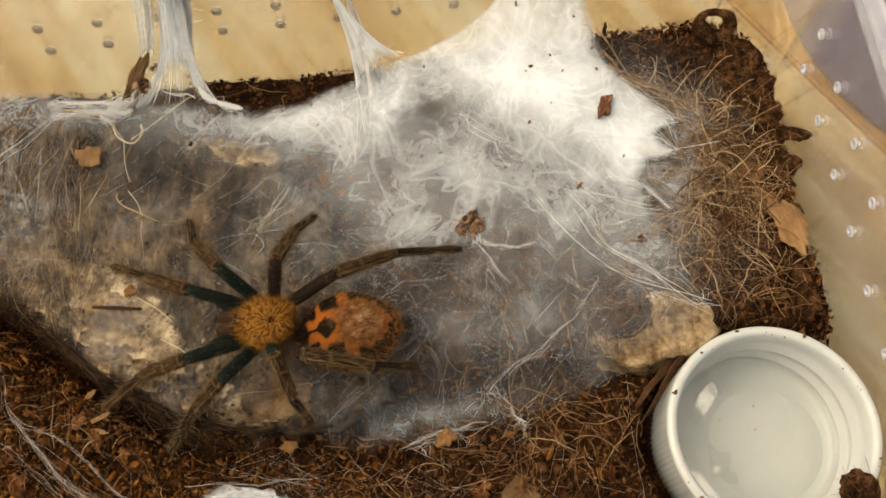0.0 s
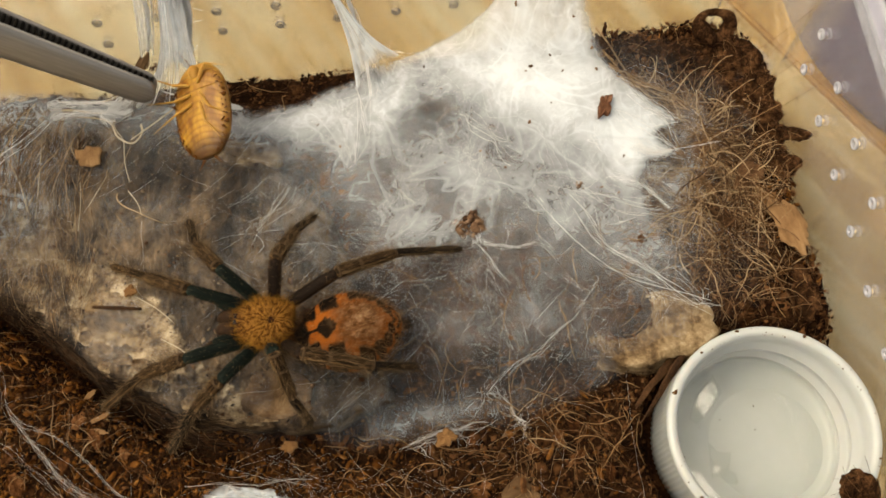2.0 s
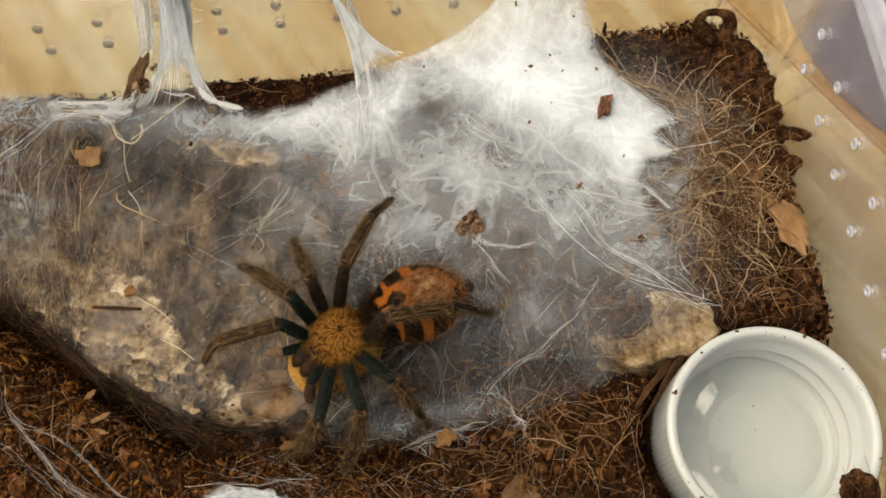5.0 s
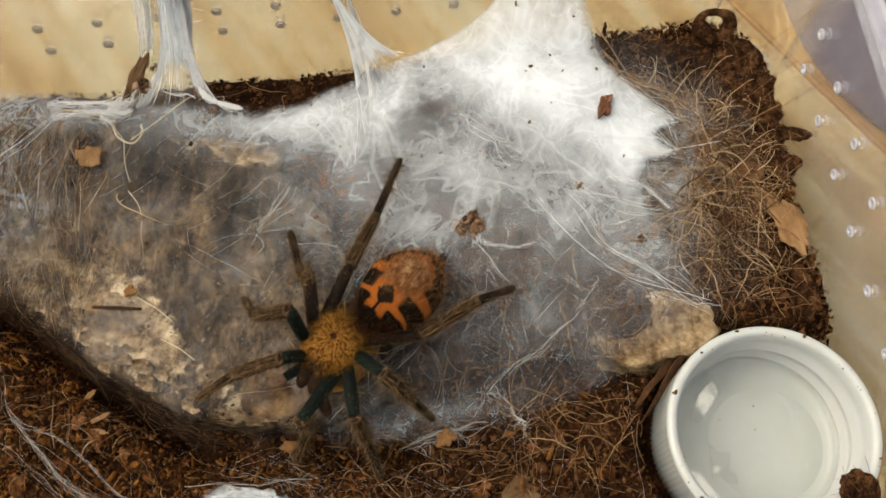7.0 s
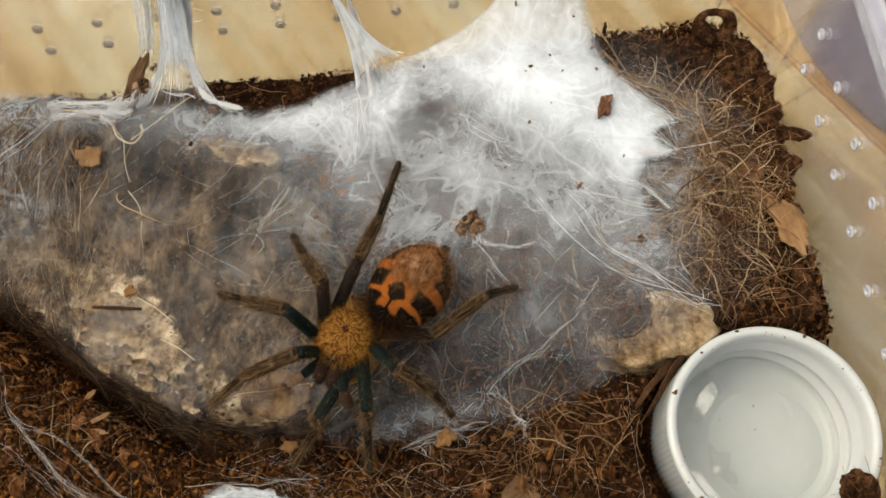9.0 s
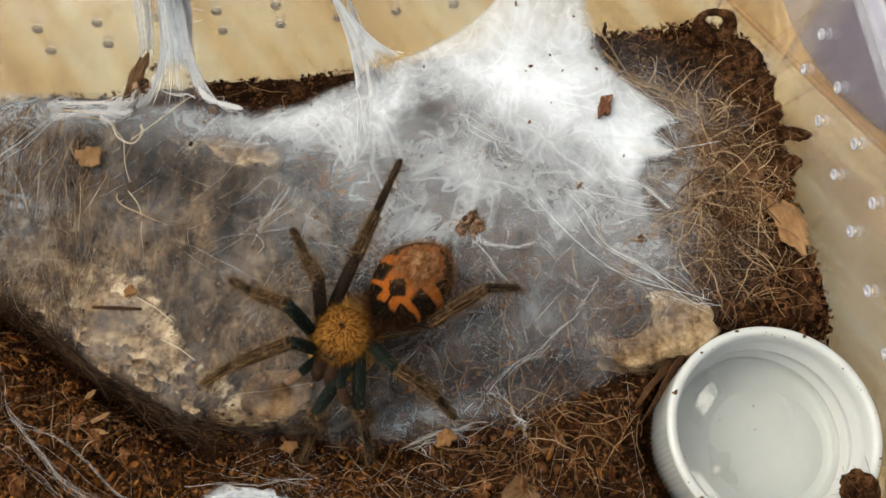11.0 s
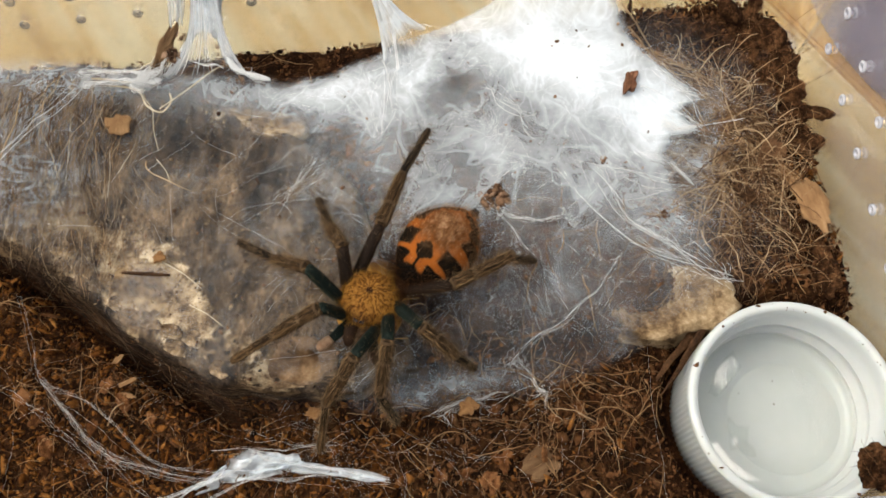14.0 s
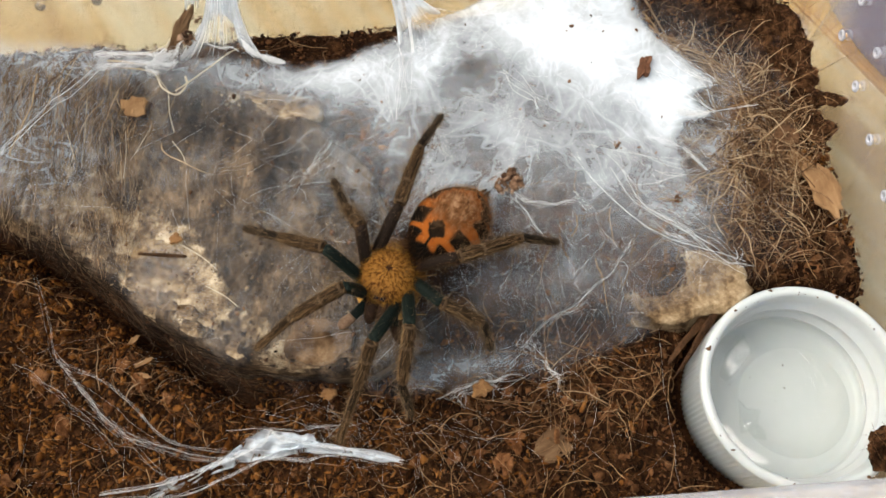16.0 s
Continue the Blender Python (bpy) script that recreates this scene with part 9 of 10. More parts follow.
    walk(legs["R1"][0], [
        (0, pose(0.00270, -0.00250, -0.00070, -0.7, -18.5, -9.7)), (3.5, pose(0.00270, -0.00250, -0.00070, -0.7, -18.5, -9.7)), (3.53, pose(0.00270, -0.00250, -0.00070, -0.7, -18.5, -9.7)), (3.6, pose(0.00270, -0.00250, -0.00070, -5.3, -76.1, -13.3)),
        (3.7, pose(0.00270, -0.00250, -0.00070, -3.9, -72.4, -13.4)), (3.8, pose(0.00270, -0.00250, -0.00070, -3.8, -75.1, -10.3)), (3.9, pose(0.00270, -0.00250, -0.00070, 0.5, -62.9, 2.8)),
        (4, pose(0.00270, -0.00250, -0.00070, -1.9, -74.5, -5.5)), (4.1, pose(0.00270, -0.00250, -0.00070, -3.1, -75.1, -8.3)), (4.2, pose(0.00270, -0.00250, -0.00070, -4.4, -75.5, -11.6)),
        (5.1, pose(0.00270, -0.00250, -0.00070, -5.3, -66.7, -26.6)), (6.3, pose(0.00270, -0.00250, -0.00070, -6.1, -65.5, -33.3)), (6.5, pose(0.00270, -0.00250, -0.00070, -7.4, -67.7, -37.5)),
        (6.8, pose(0.00270, -0.00250, -0.00070, -5.4, -67.6, -25.9)), (7, pose(0.00270, -0.00250, -0.00070, -0.2, -65.7, -1.1)), (7.5, pose(0.00270, -0.00250, -0.00070, -0.8, -68.5, -3.5)),
        (8, pose(0.00270, -0.00250, -0.00070, -3.0, -68.2, -13.5)), (8.5, pose(0.00270, -0.00250, -0.00070, -1.9, -66.6, -9.1)), (9, pose(0.00270, -0.00250, -0.00070, -2.1, -66.5, -10.0)),
        (11.5, pose(0.00270, -0.00250, -0.00070, -9.1, -69.7, -43.7)), (12.6, pose(0.00270, -0.00250, -0.00070, -8.5, -63.7, -61.4)), (13.5, pose(0.00270, -0.00250, -0.00070, -8.2, -66.7, -46.2)),
        (14.5, pose(0.00270, -0.00250, -0.00070, -6.7, -68.1, -32.6)), (15.5, pose(0.00270, -0.00250, -0.00070, -6.5, -68.3, -30.6)), (16, pose(0.00270, -0.00250, -0.00070, -6.5, -68.3, -30.6)),
    ])
    walk(legs["R1"][1], [
        (0, pose(0.00790, 0.00000, -0.00000, -9.7, 52.0, -22.2)), (3.5, pose(0.00790, 0.00000, -0.00000, -9.7, 52.0, -22.2)), (3.53, pose(0.00790, 0.00000, -0.00000, -9.7, 52.0, -22.2)), (3.6, pose(0.00790, 0.00000, 0.00000, -0.0, 104.2, -0.0)),
        (3.7, pose(0.00790, -0.00000, -0.00000, 0.0, 103.8, 0.0)), (3.8, pose(0.00790, 0.00000, -0.00000, 0.0, 103.4, 0.0)), (3.9, pose(0.00790, -0.00000, 0.00000, 0.0, 102.3, 0.0)),
        (4, pose(0.00790, -0.00000, 0.00000, 0.0, 105.8, 0.0)), (4.1, pose(0.00790, 0.00000, 0.00000, 0.0, 103.1, 0.0)), (4.2, pose(0.00790, 0.00000, 0.00000, 0.0, 101.6, 0.0)),
        (5.1, pose(0.00790, -0.00000, -0.00000, -0.0, 91.6, -0.0)), (6.3, pose(0.00790, -0.00000, 0.00000, 49.7, 110.2, 41.8)), (6.5, pose(0.00790, 0.00000, 0.00000, 38.8, 105.2, 34.5)),
        (6.8, pose(0.00790, 0.00000, 0.00000, 58.4, 119.1, 45.9)), (7, pose(0.00790, -0.00000, 0.00000, -94.8, 39.9, -123.5)), (7.5, pose(0.00790, 0.00000, -0.00000, 78.0, 137.0, 53.8)),
        (8, pose(0.00790, 0.00000, 0.00000, 76.9, 128.7, 59.0)), (8.5, pose(0.00790, 0.00000, 0.00000, 76.8, 131.7, 55.1)), (9, pose(0.00790, -0.00000, -0.00000, -98.2, 50.0, -117.7)),
        (11.5, pose(0.00790, 0.00000, 0.00000, 24.2, 104.6, 21.6)), (12.6, pose(0.00790, -0.00000, -0.00000, -55.2, 99.0, -51.5)), (13.5, pose(0.00790, 0.00000, 0.00000, 13.8, 115.6, 10.2)),
        (14.5, pose(0.00790, 0.00000, 0.00000, 44.7, 110.7, 37.8)), (15.5, pose(0.00790, 0.00000, -0.00000, 53.7, 110.1, 46.5)), (16, pose(0.00790, -0.00000, -0.00000, 53.7, 110.1, 46.5)),
    ])
    walk(legs["R1"][2], [
        (0, pose(0.01315, -0.00214, -0.00725, -8.4, 47.9, -20.1)), (3.5, pose(0.01315, -0.00214, -0.00725, -8.4, 47.9, -20.1)), (3.53, pose(0.01315, -0.00214, -0.00725, -8.4, 47.9, -20.1)), (3.55, pose(0.00940, -0.00107, -0.00808, 31.5, 101.8, 25.4)),
        (3.6, pose(0.00565, 0.00000, -0.00892, -0.0, 151.4, -0.0)), (3.7, pose(0.00570, -0.00000, -0.00893, -0.0, 144.3, -0.0)), (3.8, pose(0.00577, -0.00000, -0.00895, -0.0, 149.7, -0.0)),
        (3.9, pose(0.00594, -0.00000, -0.00899, 0.0, 116.7, 0.0)), (4, pose(0.00539, -0.00000, -0.00885, 0.0, 148.4, 0.0)), (4.1, pose(0.00581, -0.00000, -0.00896, -0.0, 149.8, -0.0)),
        (4.2, pose(0.00604, 0.00000, -0.00901, -0.0, 150.5, 0.0)), (5.1, pose(0.00764, 0.00000, -0.00920, -0.0, 134.2, -0.0)), (6.3, pose(0.00553, -0.00212, -0.00864, 24.6, 115.7, 18.3)),
        (6.5, pose(0.00591, -0.00137, -0.00888, 10.9, 118.6, 7.8)), (6.8, pose(0.00478, -0.00321, -0.00804, 56.5, 122.4, 42.1)), (7, pose(0.00401, -0.00589, -0.00590, 71.9, 128.8, 51.3)),
        (7.5, pose(0.00392, -0.00542, -0.00628, 71.6, 136.7, 46.6)), (8, pose(0.00494, -0.00493, -0.00718, 61.9, 130.3, 42.0)), (8.5, pose(0.00440, -0.00502, -0.00687, 64.0, 126.0, 46.2)),
        (9, pose(0.00515, -0.00524, -0.00704, 55.2, 125.7, 38.3)), (11.5, pose(0.00574, -0.00086, -0.00890, 10.6, 118.3, 7.7)), (12.6, pose(0.00700, 0.00112, -0.00909, -27.2, 111.8, -21.0)),
        (13.5, pose(0.00398, -0.00071, -0.00829, -10.7, 101.3, -9.7)), (14.5, pose(0.00533, -0.00199, -0.00861, 36.3, 113.9, 29.1)), (15.5, pose(0.00573, -0.00229, -0.00864, 23.1, 114.5, 18.1)),
        (16, pose(0.00573, -0.00229, -0.00864, 23.1, 114.5, 18.1)),
    ])
    walk(legs["R2"][0], [
        (0, pose(0.00100, -0.00310, -0.00070, -2.7, -31.8, -32.9)), (3.5, pose(0.00100, -0.00310, -0.00070, -2.7, -31.8, -32.9)), (3.53, pose(0.00100, -0.00310, -0.00070, -2.7, -31.8, -32.9)), (3.6, pose(0.00100, -0.00310, -0.00070, -11.0, -72.2, -46.4)),
        (3.7, pose(0.00100, -0.00310, -0.00070, -9.7, -71.0, -42.2)), (3.8, pose(0.00100, -0.00310, -0.00070, -7.8, -70.9, -32.3)), (3.9, pose(0.00100, -0.00310, -0.00070, -1.3, -53.8, -10.4)),
        (4, pose(0.00100, -0.00310, -0.00070, -3.0, -21.0, -43.7)), (4.1, pose(0.00100, -0.00310, -0.00070, -3.5, 10.1, -61.5)), (4.2, pose(0.00100, -0.00310, -0.00070, -3.9, -11.1, -72.6)),
        (5.1, pose(0.00100, -0.00310, -0.00070, -9.6, -65.5, -73.8)), (6.3, pose(0.00100, -0.00310, -0.00070, -11.8, -74.7, -118.2)), (6.5, pose(0.00100, -0.00310, -0.00070, -10.8, -73.0, -117.9)),
        (6.8, pose(0.00100, -0.00310, -0.00070, -10.7, -71.2, -111.2)), (7, pose(0.00100, -0.00310, -0.00070, -10.6, -70.9, -110.0)), (7.5, pose(0.00100, -0.00310, -0.00070, -12.3, -74.3, -111.9)),
        (8, pose(0.00100, -0.00310, -0.00070, -13.1, -74.8, -109.5)), (8.5, pose(0.00100, -0.00310, -0.00070, -17.6, -78.5, -103.2)), (9, pose(0.00100, -0.00310, -0.00070, -7.1, -56.2, -92.6)),
        (11.5, pose(0.00100, -0.00310, -0.00070, -7.0, -57.7, -104.9)), (12.6, pose(0.00100, -0.00310, -0.00070, -5.2, -45.0, -110.9)), (13.5, pose(0.00100, -0.00310, -0.00070, -4.8, -38.6, -107.3)),
        (14.5, pose(0.00100, -0.00310, -0.00070, -5.1, -42.6, -107.0)), (15.5, pose(0.00100, -0.00310, -0.00070, -4.8, -37.9, -104.3)), (16, pose(0.00100, -0.00310, -0.00070, -4.8, -37.9, -104.3)),
    ])
    walk(legs["R2"][1], [
        (0, pose(0.00730, 0.00000, -0.00000, -20.0, 65.8, -30.0)), (3.5, pose(0.00730, 0.00000, -0.00000, -20.0, 65.8, -30.0)), (3.53, pose(0.00730, 0.00000, -0.00000, -20.0, 65.8, -30.0)), (3.6, pose(0.00730, -0.00000, 0.00000, 0.0, 95.3, 0.0)),
        (3.7, pose(0.00730, -0.00000, 0.00000, 0.0, 99.8, 0.0)), (3.8, pose(0.00730, -0.00000, 0.00000, -0.0, 98.2, -0.0)), (3.9, pose(0.00730, 0.00000, 0.00000, 0.0, 89.8, 0.0)),
        (4, pose(0.00730, 0.00000, 0.00000, -0.0, 43.8, 0.0)), (4.1, pose(0.00730, 0.00000, 0.00000, -0.0, 4.5, 0.0)), (4.2, pose(0.00730, -0.00000, -0.00000, 0.0, 28.5, 0.0)),
        (4.65, pose(0.00730, 0.00000, -0.00000, 0.0, 63.8, 0.0)), (5.1, pose(0.00730, 0.00000, -0.00000, -0.0, 99.1, -0.0)), (6.3, pose(0.00730, -0.00000, 0.00000, -19.6, 130.4, -11.2)),
        (6.5, pose(0.00730, -0.00000, -0.00000, -24.2, 128.4, -14.2)), (6.8, pose(0.00730, 0.00000, -0.00000, -67.2, 123.1, -50.7)), (7, pose(0.00730, 0.00000, -0.00000, -74.7, 136.6, -46.3)),
        (7.5, pose(0.00730, 0.00000, -0.00000, 95.7, 40.5, 120.3)), (8, pose(0.00730, 0.00000, 0.00000, -65.6, 121.2, -52.6)), (8.5, pose(0.00730, 0.00000, 0.00000, -35.3, 115.4, -29.2)),
        (9, pose(0.00730, -0.00000, -0.00000, 66.1, 82.3, 70.7)), (11.5, pose(0.00730, -0.00000, -0.00000, -42.6, 99.6, -37.9)), (12.6, pose(0.00730, 0.00000, -0.00000, 62.8, 78.1, 73.7)),
        (13.5, pose(0.00730, -0.00000, 0.00000, 18.7, 78.4, 23.2)), (14.5, pose(0.00730, 0.00000, -0.00000, 23.4, 72.7, 30.3)), (15.5, pose(0.00730, 0.00000, -0.00000, 12.6, 60.5, 19.3)),
        (16, pose(0.00730, 0.00000, 0.00000, 12.6, 60.5, 19.3)),
    ])
    walk(legs["R2"][2], [
        (0, pose(0.01015, -0.00164, -0.00729, -37.7, 62.9, -58.8)), (3.5, pose(0.01015, -0.00164, -0.00729, -37.7, 62.9, -58.8)), (3.53, pose(0.01015, -0.00164, -0.00729, -37.7, 62.9, -58.8)), (3.55, pose(0.00835, -0.00082, -0.00763, 37.1, 110.3, 26.1)),
        (3.6, pose(0.00656, -0.00000, -0.00797, -0.0, 142.2, -0.0)), (3.7, pose(0.00593, -0.00000, -0.00788, 0.0, 140.2, 0.0)), (3.8, pose(0.00616, 0.00000, -0.00792, 0.0, 141.0, 0.0)),
        (3.9, pose(0.00733, 0.00000, -0.00800, -0.0, 105.2, -0.0)), (4, pose(0.01307, 0.00000, -0.00554, -0.0, 51.7, -0.0)), (4.1, pose(0.01528, 0.00000, -0.00063, -0.0, -2.7, 0.0)),
        (4.2, pose(0.01433, -0.00000, -0.00381, 0.0, 33.7, 0.0)), (4.65, pose(0.01018, 0.00000, -0.00586, 0.0, 76.1, 0.0)), (5.1, pose(0.00603, 0.00000, -0.00790, -0.0, 118.5, -0.0)),
        (6.3, pose(0.00222, 0.00100, -0.00609, 92.9, 33.6, 123.4)), (6.5, pose(0.00249, 0.00121, -0.00627, 92.6, 36.4, 122.7)), (6.8, pose(0.00453, 0.00338, -0.00670, -32.1, 129.9, -17.9)),
        (7, pose(0.00329, 0.00421, -0.00550, -4.7, 116.0, -3.4)), (7.5, pose(0.00423, 0.00525, -0.00520, -6.8, 136.1, -3.2)), (8, pose(0.00478, 0.00330, -0.00684, -37.0, 141.0, -16.1)),
        (8.5, pose(0.00431, 0.00168, -0.00723, -71.0, 157.5, -23.5)), (8.75, pose(0.00598, 0.00134, -0.00758, -52.4, 127.9, -30.8)), (9, pose(0.00765, 0.00101, -0.00793, -0.4, 99.4, -0.4)),
        (11.5, pose(0.00625, 0.00082, -0.00789, 5.9, 98.4, 5.2)), (12.6, pose(0.00776, 0.00158, -0.00783, 11.9, 71.0, 15.3)), (13.5, pose(0.00877, 0.00063, -0.00784, 6.7, 58.5, 10.3)),
        (14.5, pose(0.00936, 0.00120, -0.00764, 0.9, 70.5, 1.3)), (15.5, pose(0.01102, 0.00130, -0.00696, 8.6, 68.4, 12.3)), (16, pose(0.01102, 0.00130, -0.00696, 8.7, 68.5, 12.3)),
    ])
    walk(legs["R3"][0], [
        (0, pose(-0.00090, -0.00320, -0.00070, -5.5, -44.1, -93.6)), (3.5, pose(-0.00090, -0.00320, -0.00070, -5.5, -44.1, -93.6)), (3.53, pose(-0.00090, -0.00320, -0.00070, -5.5, -44.1, -93.6)), (3.6, pose(-0.00090, -0.00320, -0.00070, -9.5, -65.1, -86.5)),
        (3.7, pose(-0.00090, -0.00320, -0.00070, -8.6, -62.2, -84.9)), (3.8, pose(-0.00090, -0.00320, -0.00070, -9.4, -64.9, -79.9)), (3.9, pose(-0.00090, -0.00320, -0.00070, -8.1, -60.2, -85.3)),
        (4, pose(-0.00090, -0.00320, -0.00070, -8.7, -62.8, -77.0)), (4.1, pose(-0.00090, -0.00320, -0.00070, -7.7, -59.7, -97.5)), (4.2, pose(-0.00090, -0.00320, -0.00070, -9.1, -63.9, -79.0)),
        (5.1, pose(-0.00090, -0.00320, -0.00070, -6.0, -51.3, -106.3)), (6.3, pose(-0.00090, -0.00320, -0.00070, -2.6, -38.5, -148.0)), (6.5, pose(-0.00090, -0.00320, -0.00070, -2.8, -34.4, -142.6)),
        (6.8, pose(-0.00090, -0.00320, -0.00070, -2.9, -38.5, -143.3)), (7, pose(-0.00090, -0.00320, -0.00070, -2.7, -37.1, -146.1)), (7.5, pose(-0.00090, -0.00320, -0.00070, -1.9, -30.2, -155.2)),
        (8, pose(-0.00090, -0.00320, -0.00070, -2.5, -45.7, -152.2)), (8.5, pose(-0.00090, -0.00320, -0.00070, -3.4, -44.7, -141.0)), (9, pose(-0.00090, -0.00320, -0.00070, -2.2, -48.9, -157.7)),
        (11.5, pose(-0.00090, -0.00320, -0.00070, -2.1, -41.4, -156.0)), (12.6, pose(-0.00090, -0.00320, -0.00070, -2.0, -32.7, -153.7)), (13.5, pose(-0.00090, -0.00320, -0.00070, -2.2, -41.7, -154.9)),
        (14.5, pose(-0.00090, -0.00320, -0.00070, -2.1, -46.5, -157.0)), (15.5, pose(-0.00090, -0.00320, -0.00070, -2.3, -46.6, -154.7)), (16, pose(-0.00090, -0.00320, -0.00070, -2.3, -46.6, -154.8)),
    ])
    walk(legs["R3"][1], [
        (0, pose(0.00620, -0.00000, -0.00000, -23.1, 72.7, -29.2)), (3.5, pose(0.00620, -0.00000, -0.00000, -23.1, 72.7, -29.2)), (3.53, pose(0.00620, -0.00000, -0.00000, -23.1, 72.7, -29.2)), (3.6, pose(0.00620, 0.00000, 0.00000, -0.0, 101.0, -0.0)),
        (3.7, pose(0.00620, 0.00000, 0.00000, 0.0, 101.1, 0.0)), (3.8, pose(0.00620, 0.00000, 0.00000, -0.0, 101.0, -0.0)), (3.9, pose(0.00620, 0.00000, 0.00000, 0.0, 100.9, 0.0)),
        (4, pose(0.00620, 0.00000, 0.00000, 0.0, 101.1, 0.0)), (4.1, pose(0.00620, -0.00000, -0.00000, -0.0, 100.7, -0.0)), (4.2, pose(0.00620, -0.00000, 0.00000, -0.0, 101.1, -0.0)),
        (5.1, pose(0.00620, -0.00000, 0.00000, -0.0, 83.9, -0.0)), (6.3, pose(0.00620, 0.00000, -0.00000, 31.6, 63.0, 49.1)), (6.5, pose(0.00620, -0.00000, 0.00000, 21.8, 63.1, 36.0)),
        (6.8, pose(0.00620, 0.00000, -0.00000, 43.6, 71.3, 60.8)), (7, pose(0.00620, -0.00000, 0.00000, 42.3, 69.3, 61.9)), (7.5, pose(0.00620, 0.00000, -0.00000, 26.1, 53.7, 54.3)),
        (8, pose(0.00620, -0.00000, -0.00000, 39.3, 57.5, 58.2)), (8.5, pose(0.00620, -0.00000, 0.00000, 29.3, 62.8, 41.5)), (9, pose(0.00620, -0.00000, -0.00000, 50.2, 59.7, 70.7)),
        (11.5, pose(0.00620, -0.00000, 0.00000, 41.2, 67.3, 58.7)), (12.6, pose(0.00620, 0.00000, -0.00000, 19.1, 59.9, 34.1)), (13.5, pose(0.00620, 0.00000, 0.00000, 31.8, 67.3, 45.1)),
        (14.5, pose(0.00620, -0.00000, 0.00000, 57.9, 71.4, 74.1)), (15.5, pose(0.00620, 0.00000, -0.00000, 55.4, 72.4, 70.2)), (16, pose(0.00620, -0.00000, -0.00000, 55.5, 72.4, 70.2)),
    ])
    walk(legs["R3"][2], [
        (0, pose(0.00796, -0.00098, -0.00649, -67.4, 75.7, -81.0)), (3.5, pose(0.00796, -0.00098, -0.00649, -67.4, 75.7, -81.0)), (3.53, pose(0.00796, -0.00098, -0.00649, -67.4, 75.7, -81.0)), (3.6, pose(0.00490, 0.00000, -0.00668, -0.0, 116.2, -0.0)),
        (3.7, pose(0.00489, 0.00000, -0.00667, 0.0, 114.2, 0.0)), (3.8, pose(0.00491, 0.00000, -0.00668, -0.0, 116.3, -0.0)), (3.9, pose(0.00491, -0.00000, -0.00668, -0.0, 112.7, -0.0)),
        (4, pose(0.00489, -0.00000, -0.00667, 0.0, 115.0, 0.0)), (4.1, pose(0.00494, 0.00000, -0.00668, -0.0, 111.9, -0.0)), (4.2, pose(0.00489, -0.00000, -0.00667, -0.0, 115.7, -0.0)),
        (5.1, pose(0.00692, 0.00000, -0.00676, 0.0, 95.3, 0.0)), (6.3, pose(0.00822, 0.00233, -0.00606, 18.2, 56.6, 29.7)), (6.5, pose(0.00869, 0.00181, -0.00606, 9.7, 50.5, 17.7)),
        (6.8, pose(0.00727, 0.00191, -0.00644, 9.5, 45.9, 16.3)), (7, pose(0.00733, 0.00212, -0.00636, 10.8, 43.2, 19.3)), (7.5, pose(0.00855, 0.00327, -0.00548, 12.7, 39.5, 28.3)),
        (8, pose(0.00813, 0.00311, -0.00573, 39.8, 69.6, 52.6)), (8.5, pose(0.00853, 0.00206, -0.00605, 21.2, 73.7, 27.0)), (9, pose(0.00733, 0.00324, -0.00587, 52.0, 63.5, 70.8)),
        (11.5, pose(0.00756, 0.00224, -0.00628, 24.8, 55.2, 39.4)), (12.6, pose(0.00902, 0.00191, -0.00588, 12.0, 47.0, 23.7)), (13.5, pose(0.00805, 0.00186, -0.00628, 21.3, 60.9, 32.0)),
        (14.5, pose(0.00679, 0.00208, -0.00645, 25.5, 61.2, 36.0)), (15.5, pose(0.00690, 0.00194, -0.00648, 22.2, 63.3, 30.7)), (16, pose(0.00690, 0.00194, -0.00648, 22.2, 63.3, 30.8)),
    ])
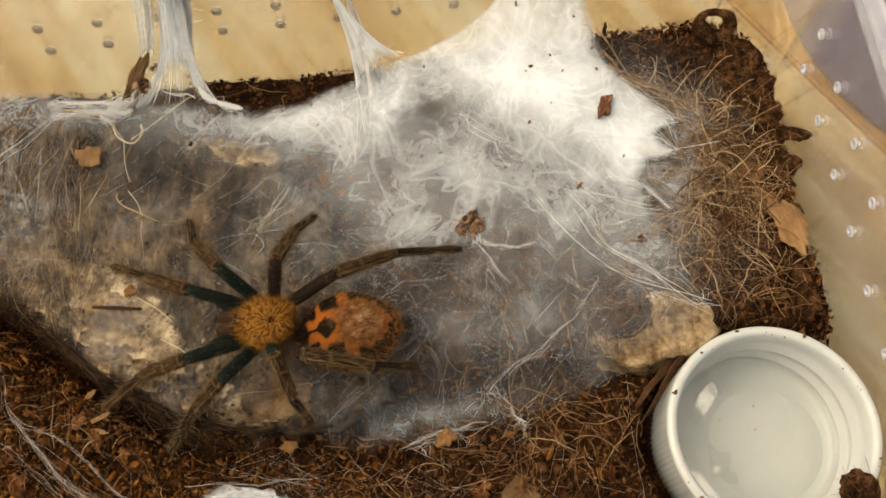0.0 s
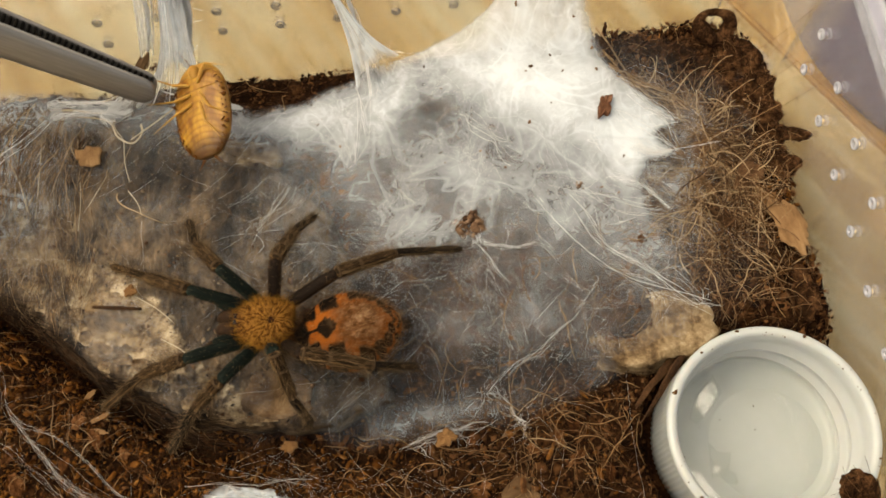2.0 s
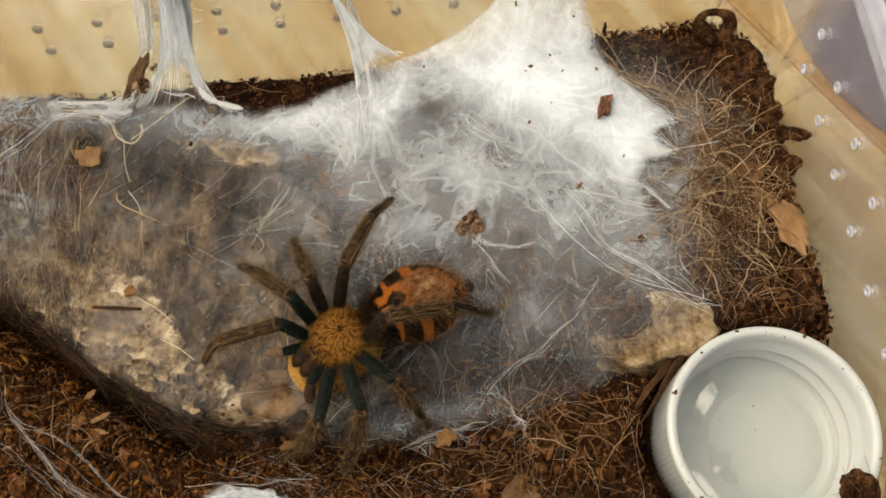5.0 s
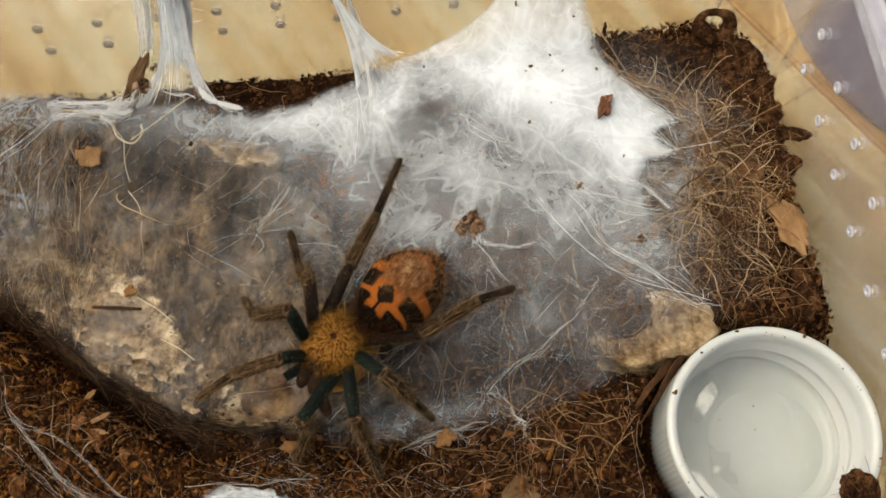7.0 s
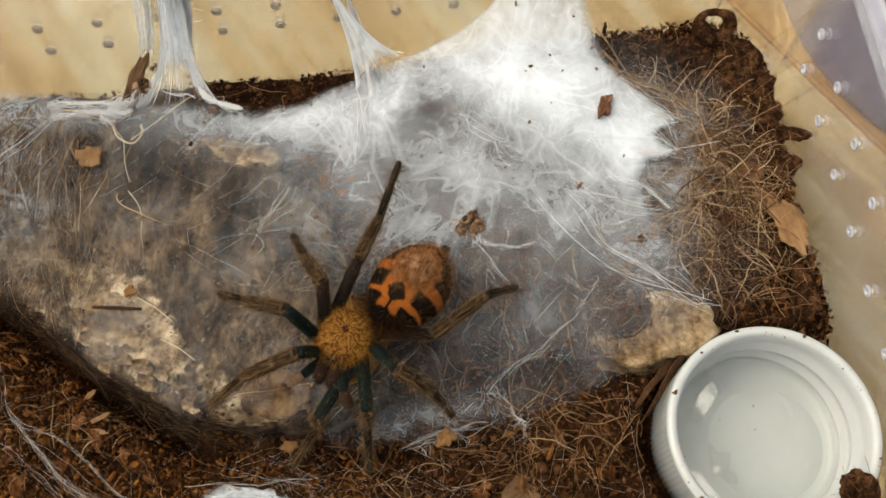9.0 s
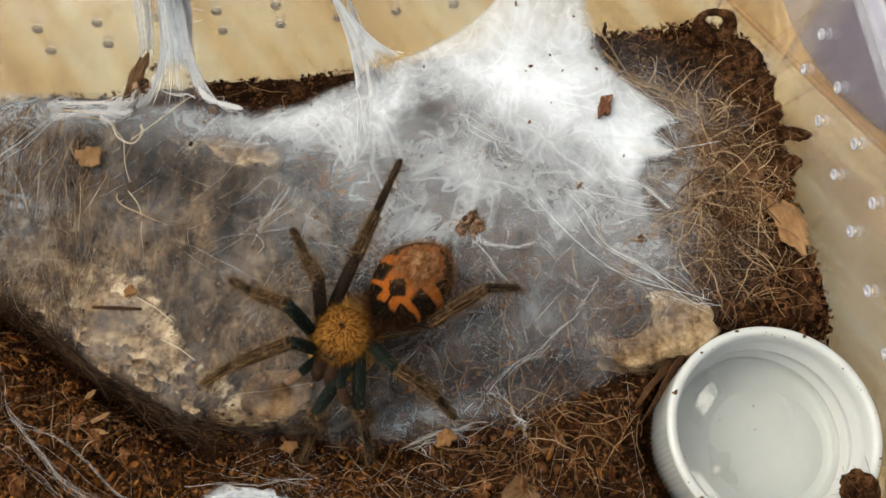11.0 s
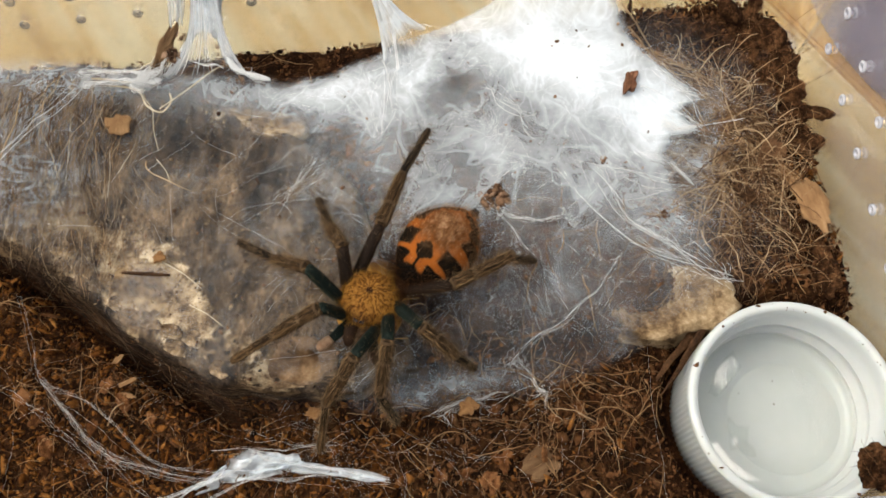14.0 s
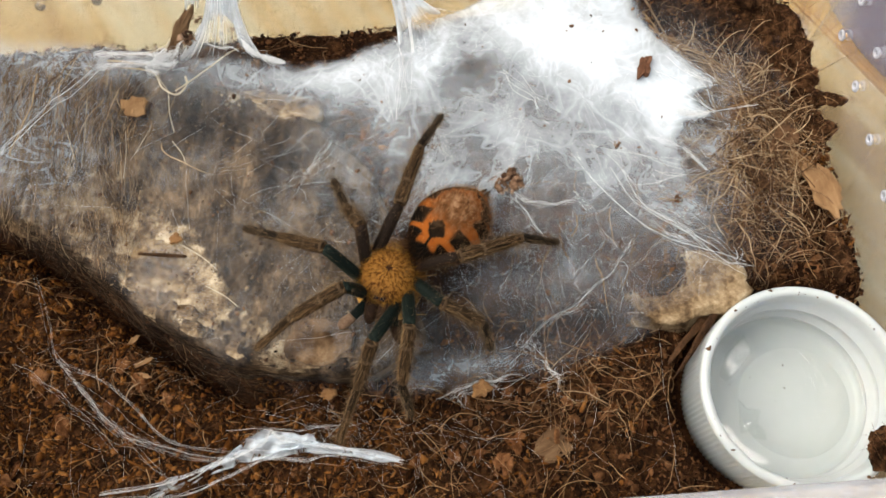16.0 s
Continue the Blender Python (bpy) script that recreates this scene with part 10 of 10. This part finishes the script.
    walk(legs["R4"][0], [
        (0, pose(-0.00260, -0.00270, -0.00070, -2.1, -24.6, -151.3)), (3.5, pose(-0.00260, -0.00270, -0.00070, -2.1, -24.6, -151.3)), (3.53, pose(-0.00260, -0.00270, -0.00070, -2.1, -24.6, -151.3)), (3.6, pose(-0.00260, -0.00270, -0.00070, -4.0, -38.6, -126.0)),
        (3.7, pose(-0.00260, -0.00270, -0.00070, -4.1, -48.3, -133.8)), (3.8, pose(-0.00260, -0.00270, -0.00070, -10.2, -70.6, -112.7)), (3.9, pose(-0.00260, -0.00270, -0.00070, -18.8, -80.1, -109.3)),
        (4, pose(-0.00260, -0.00270, -0.00070, -24.8, -83.7, -114.2)), (4.1, pose(-0.00260, -0.00270, -0.00070, -23.5, -83.6, -117.1)), (4.2, pose(-0.00260, -0.00270, -0.00070, -12.7, -83.0, -145.1)),
        (5.1, pose(-0.00260, -0.00270, -0.00070, -4.2, -61.9, -146.8)), (6.3, pose(-0.00260, -0.00270, -0.00070, -2.0, -52.0, -160.0)), (6.5, pose(-0.00260, -0.00270, -0.00070, -2.5, -50.8, -154.7)),
        (6.8, pose(-0.00260, -0.00270, -0.00070, -0.8, -34.4, -169.8)), (7, pose(-0.00260, -0.00270, -0.00070, -0.5, -7.9, -173.0)), (7.5, pose(-0.00260, -0.00270, -0.00070, -0.4, -8.4, -173.8)),
        (8, pose(-0.00260, -0.00270, -0.00070, -0.4, -10.1, -173.9)), (8.5, pose(-0.00260, -0.00270, -0.00070, -0.6, -19.7, -171.8)), (9, pose(-0.00260, -0.00270, -0.00070, 0.3, -28.0, 176.0)),
        (11.5, pose(-0.00260, -0.00270, -0.00070, 0.4, -23.6, 174.1)), (12.6, pose(-0.00260, -0.00270, -0.00070, 0.4, -11.5, 174.8)), (13.5, pose(-0.00260, -0.00270, -0.00070, 0.6, -17.4, 171.4)),
        (14.5, pose(-0.00260, -0.00270, -0.00070, 1.2, -37.6, 165.9)), (15.5, pose(-0.00260, -0.00270, -0.00070, 1.2, -33.9, 165.5)), (16, pose(-0.00260, -0.00270, -0.00070, 1.2, -33.9, 165.5)),
    ])
    walk(legs["R4"][1], [
        (0, pose(0.00820, -0.00000, -0.00000, 0.3, 42.2, 0.9)), (3.5, pose(0.00820, -0.00000, -0.00000, 0.3, 42.2, 0.9)), (3.53, pose(0.00820, -0.00000, -0.00000, 0.3, 42.2, 0.9)), (3.6, pose(0.00820, -0.00000, 0.00000, 0.0, 53.1, 0.0)),
        (3.7, pose(0.00820, -0.00000, -0.00000, 0.0, 64.6, 0.0)), (3.8, pose(0.00820, 0.00000, -0.00000, 0.0, 78.7, 0.0)), (3.9, pose(0.00820, -0.00000, -0.00000, 0.0, 88.2, 0.0)),
        (4, pose(0.00820, 0.00000, -0.00000, 0.0, 88.9, 0.0)), (4.1, pose(0.00820, -0.00000, -0.00000, -0.0, 89.7, -0.0)), (4.2, pose(0.00820, -0.00000, -0.00000, 0.0, 84.6, 0.0)),
        (5.1, pose(0.00820, -0.00000, 0.00000, -0.0, 79.1, -0.0)), (6.3, pose(0.00820, -0.00000, 0.00000, -85.6, 106.9, -69.7)), (6.5, pose(0.00820, 0.00000, 0.00000, -85.2, 103.1, -72.6)),
        (6.8, pose(0.00820, 0.00000, 0.00000, 0.2, 40.8, 0.3)), (7, pose(0.00820, -0.00000, -0.00000, 0.0, 14.3, 0.6)), (7.5, pose(0.00820, -0.00000, 0.00000, 0.2, 26.9, 2.1)),
        (8, pose(0.00820, 0.00000, -0.00000, 0.3, 23.0, 2.8)), (8.5, pose(0.00820, -0.00000, 0.00000, 0.7, 30.6, 2.7)), (9, pose(0.00820, 0.00000, -0.00000, 6.0, 50.6, 13.3)),
        (11.5, pose(0.00820, 0.00000, 0.00000, 4.8, 40.4, 13.4)), (12.6, pose(0.00820, -0.00000, -0.00000, 0.9, 22.9, 6.9)), (13.5, pose(0.00820, -0.00000, -0.00000, 2.3, 33.4, 9.2)),
        (14.5, pose(0.00820, 0.00000, -0.00000, 8.3, 37.6, 15.0)), (15.5, pose(0.00820, 0.00000, 0.00000, 6.8, 31.5, 13.6)), (16, pose(0.00820, 0.00000, -0.00000, 6.8, 31.4, 13.6)),
    ])
    walk(legs["R4"][2], [
        (0, pose(0.01509, 0.00010, -0.00625, -6.7, 45.0, -17.1)), (3.5, pose(0.01509, 0.00010, -0.00625, -6.7, 45.0, -17.1)), (3.53, pose(0.01509, 0.00010, -0.00625, -6.7, 45.0, -17.1)), (3.6, pose(0.01378, 0.00000, -0.00744, 0.0, 63.9, 0.0)),
        (3.7, pose(0.01219, 0.00000, -0.00840, 0.0, 79.8, 0.0)), (3.8, pose(0.01002, 0.00000, -0.00912, -0.0, 129.3, -0.0)), (3.9, pose(0.00849, 0.00000, -0.00930, -0.0, 152.0, -0.0)),
        (4, pose(0.00838, 0.00000, -0.00930, -0.0, 159.3, -0.0)), (4.1, pose(0.00825, -0.00000, -0.00930, 0.0, 158.6, 0.0)), (4.2, pose(0.00907, 0.00000, -0.00926, -0.0, 155.5, -0.0)),
        (5.1, pose(0.00995, -0.00000, -0.00913, 0.0, 104.7, 0.0)), (6.3, pose(0.00726, 0.00254, -0.00890, 31.1, 64.8, 40.3)), (6.5, pose(0.00757, 0.00202, -0.00906, 21.9, 65.6, 28.4)),
        (6.8, pose(0.01524, 0.00004, -0.00608, 6.1, 61.1, 10.4)), (7, pose(0.01721, 0.00009, -0.00230, 0.3, 13.3, 4.0)), (7.5, pose(0.01649, 0.00030, -0.00420, 0.3, 5.0, 3.4)),
        (8, pose(0.01675, 0.00042, -0.00363, 0.6, 13.3, 5.9)), (8.5, pose(0.01620, 0.00037, -0.00473, 1.3, 32.5, 4.4)), (9, pose(0.01394, 0.00135, -0.00719, 5.5, 34.1, 13.3)),
        (11.5, pose(0.01509, 0.00164, -0.00603, 2.3, 33.0, 6.7)), (12.6, pose(0.01671, 0.00103, -0.00362, 0.3, 16.2, 2.3)), (13.5, pose(0.01586, 0.00125, -0.00513, 0.8, 22.3, 3.4)),
        (14.5, pose(0.01532, 0.00191, -0.00567, 11.4, 66.3, 17.2)), (15.5, pose(0.01591, 0.00187, -0.00485, 9.5, 63.0, 16.0)), (16, pose(0.01592, 0.00187, -0.00485, 9.5, 62.9, 16.0)),
    ])


motions()
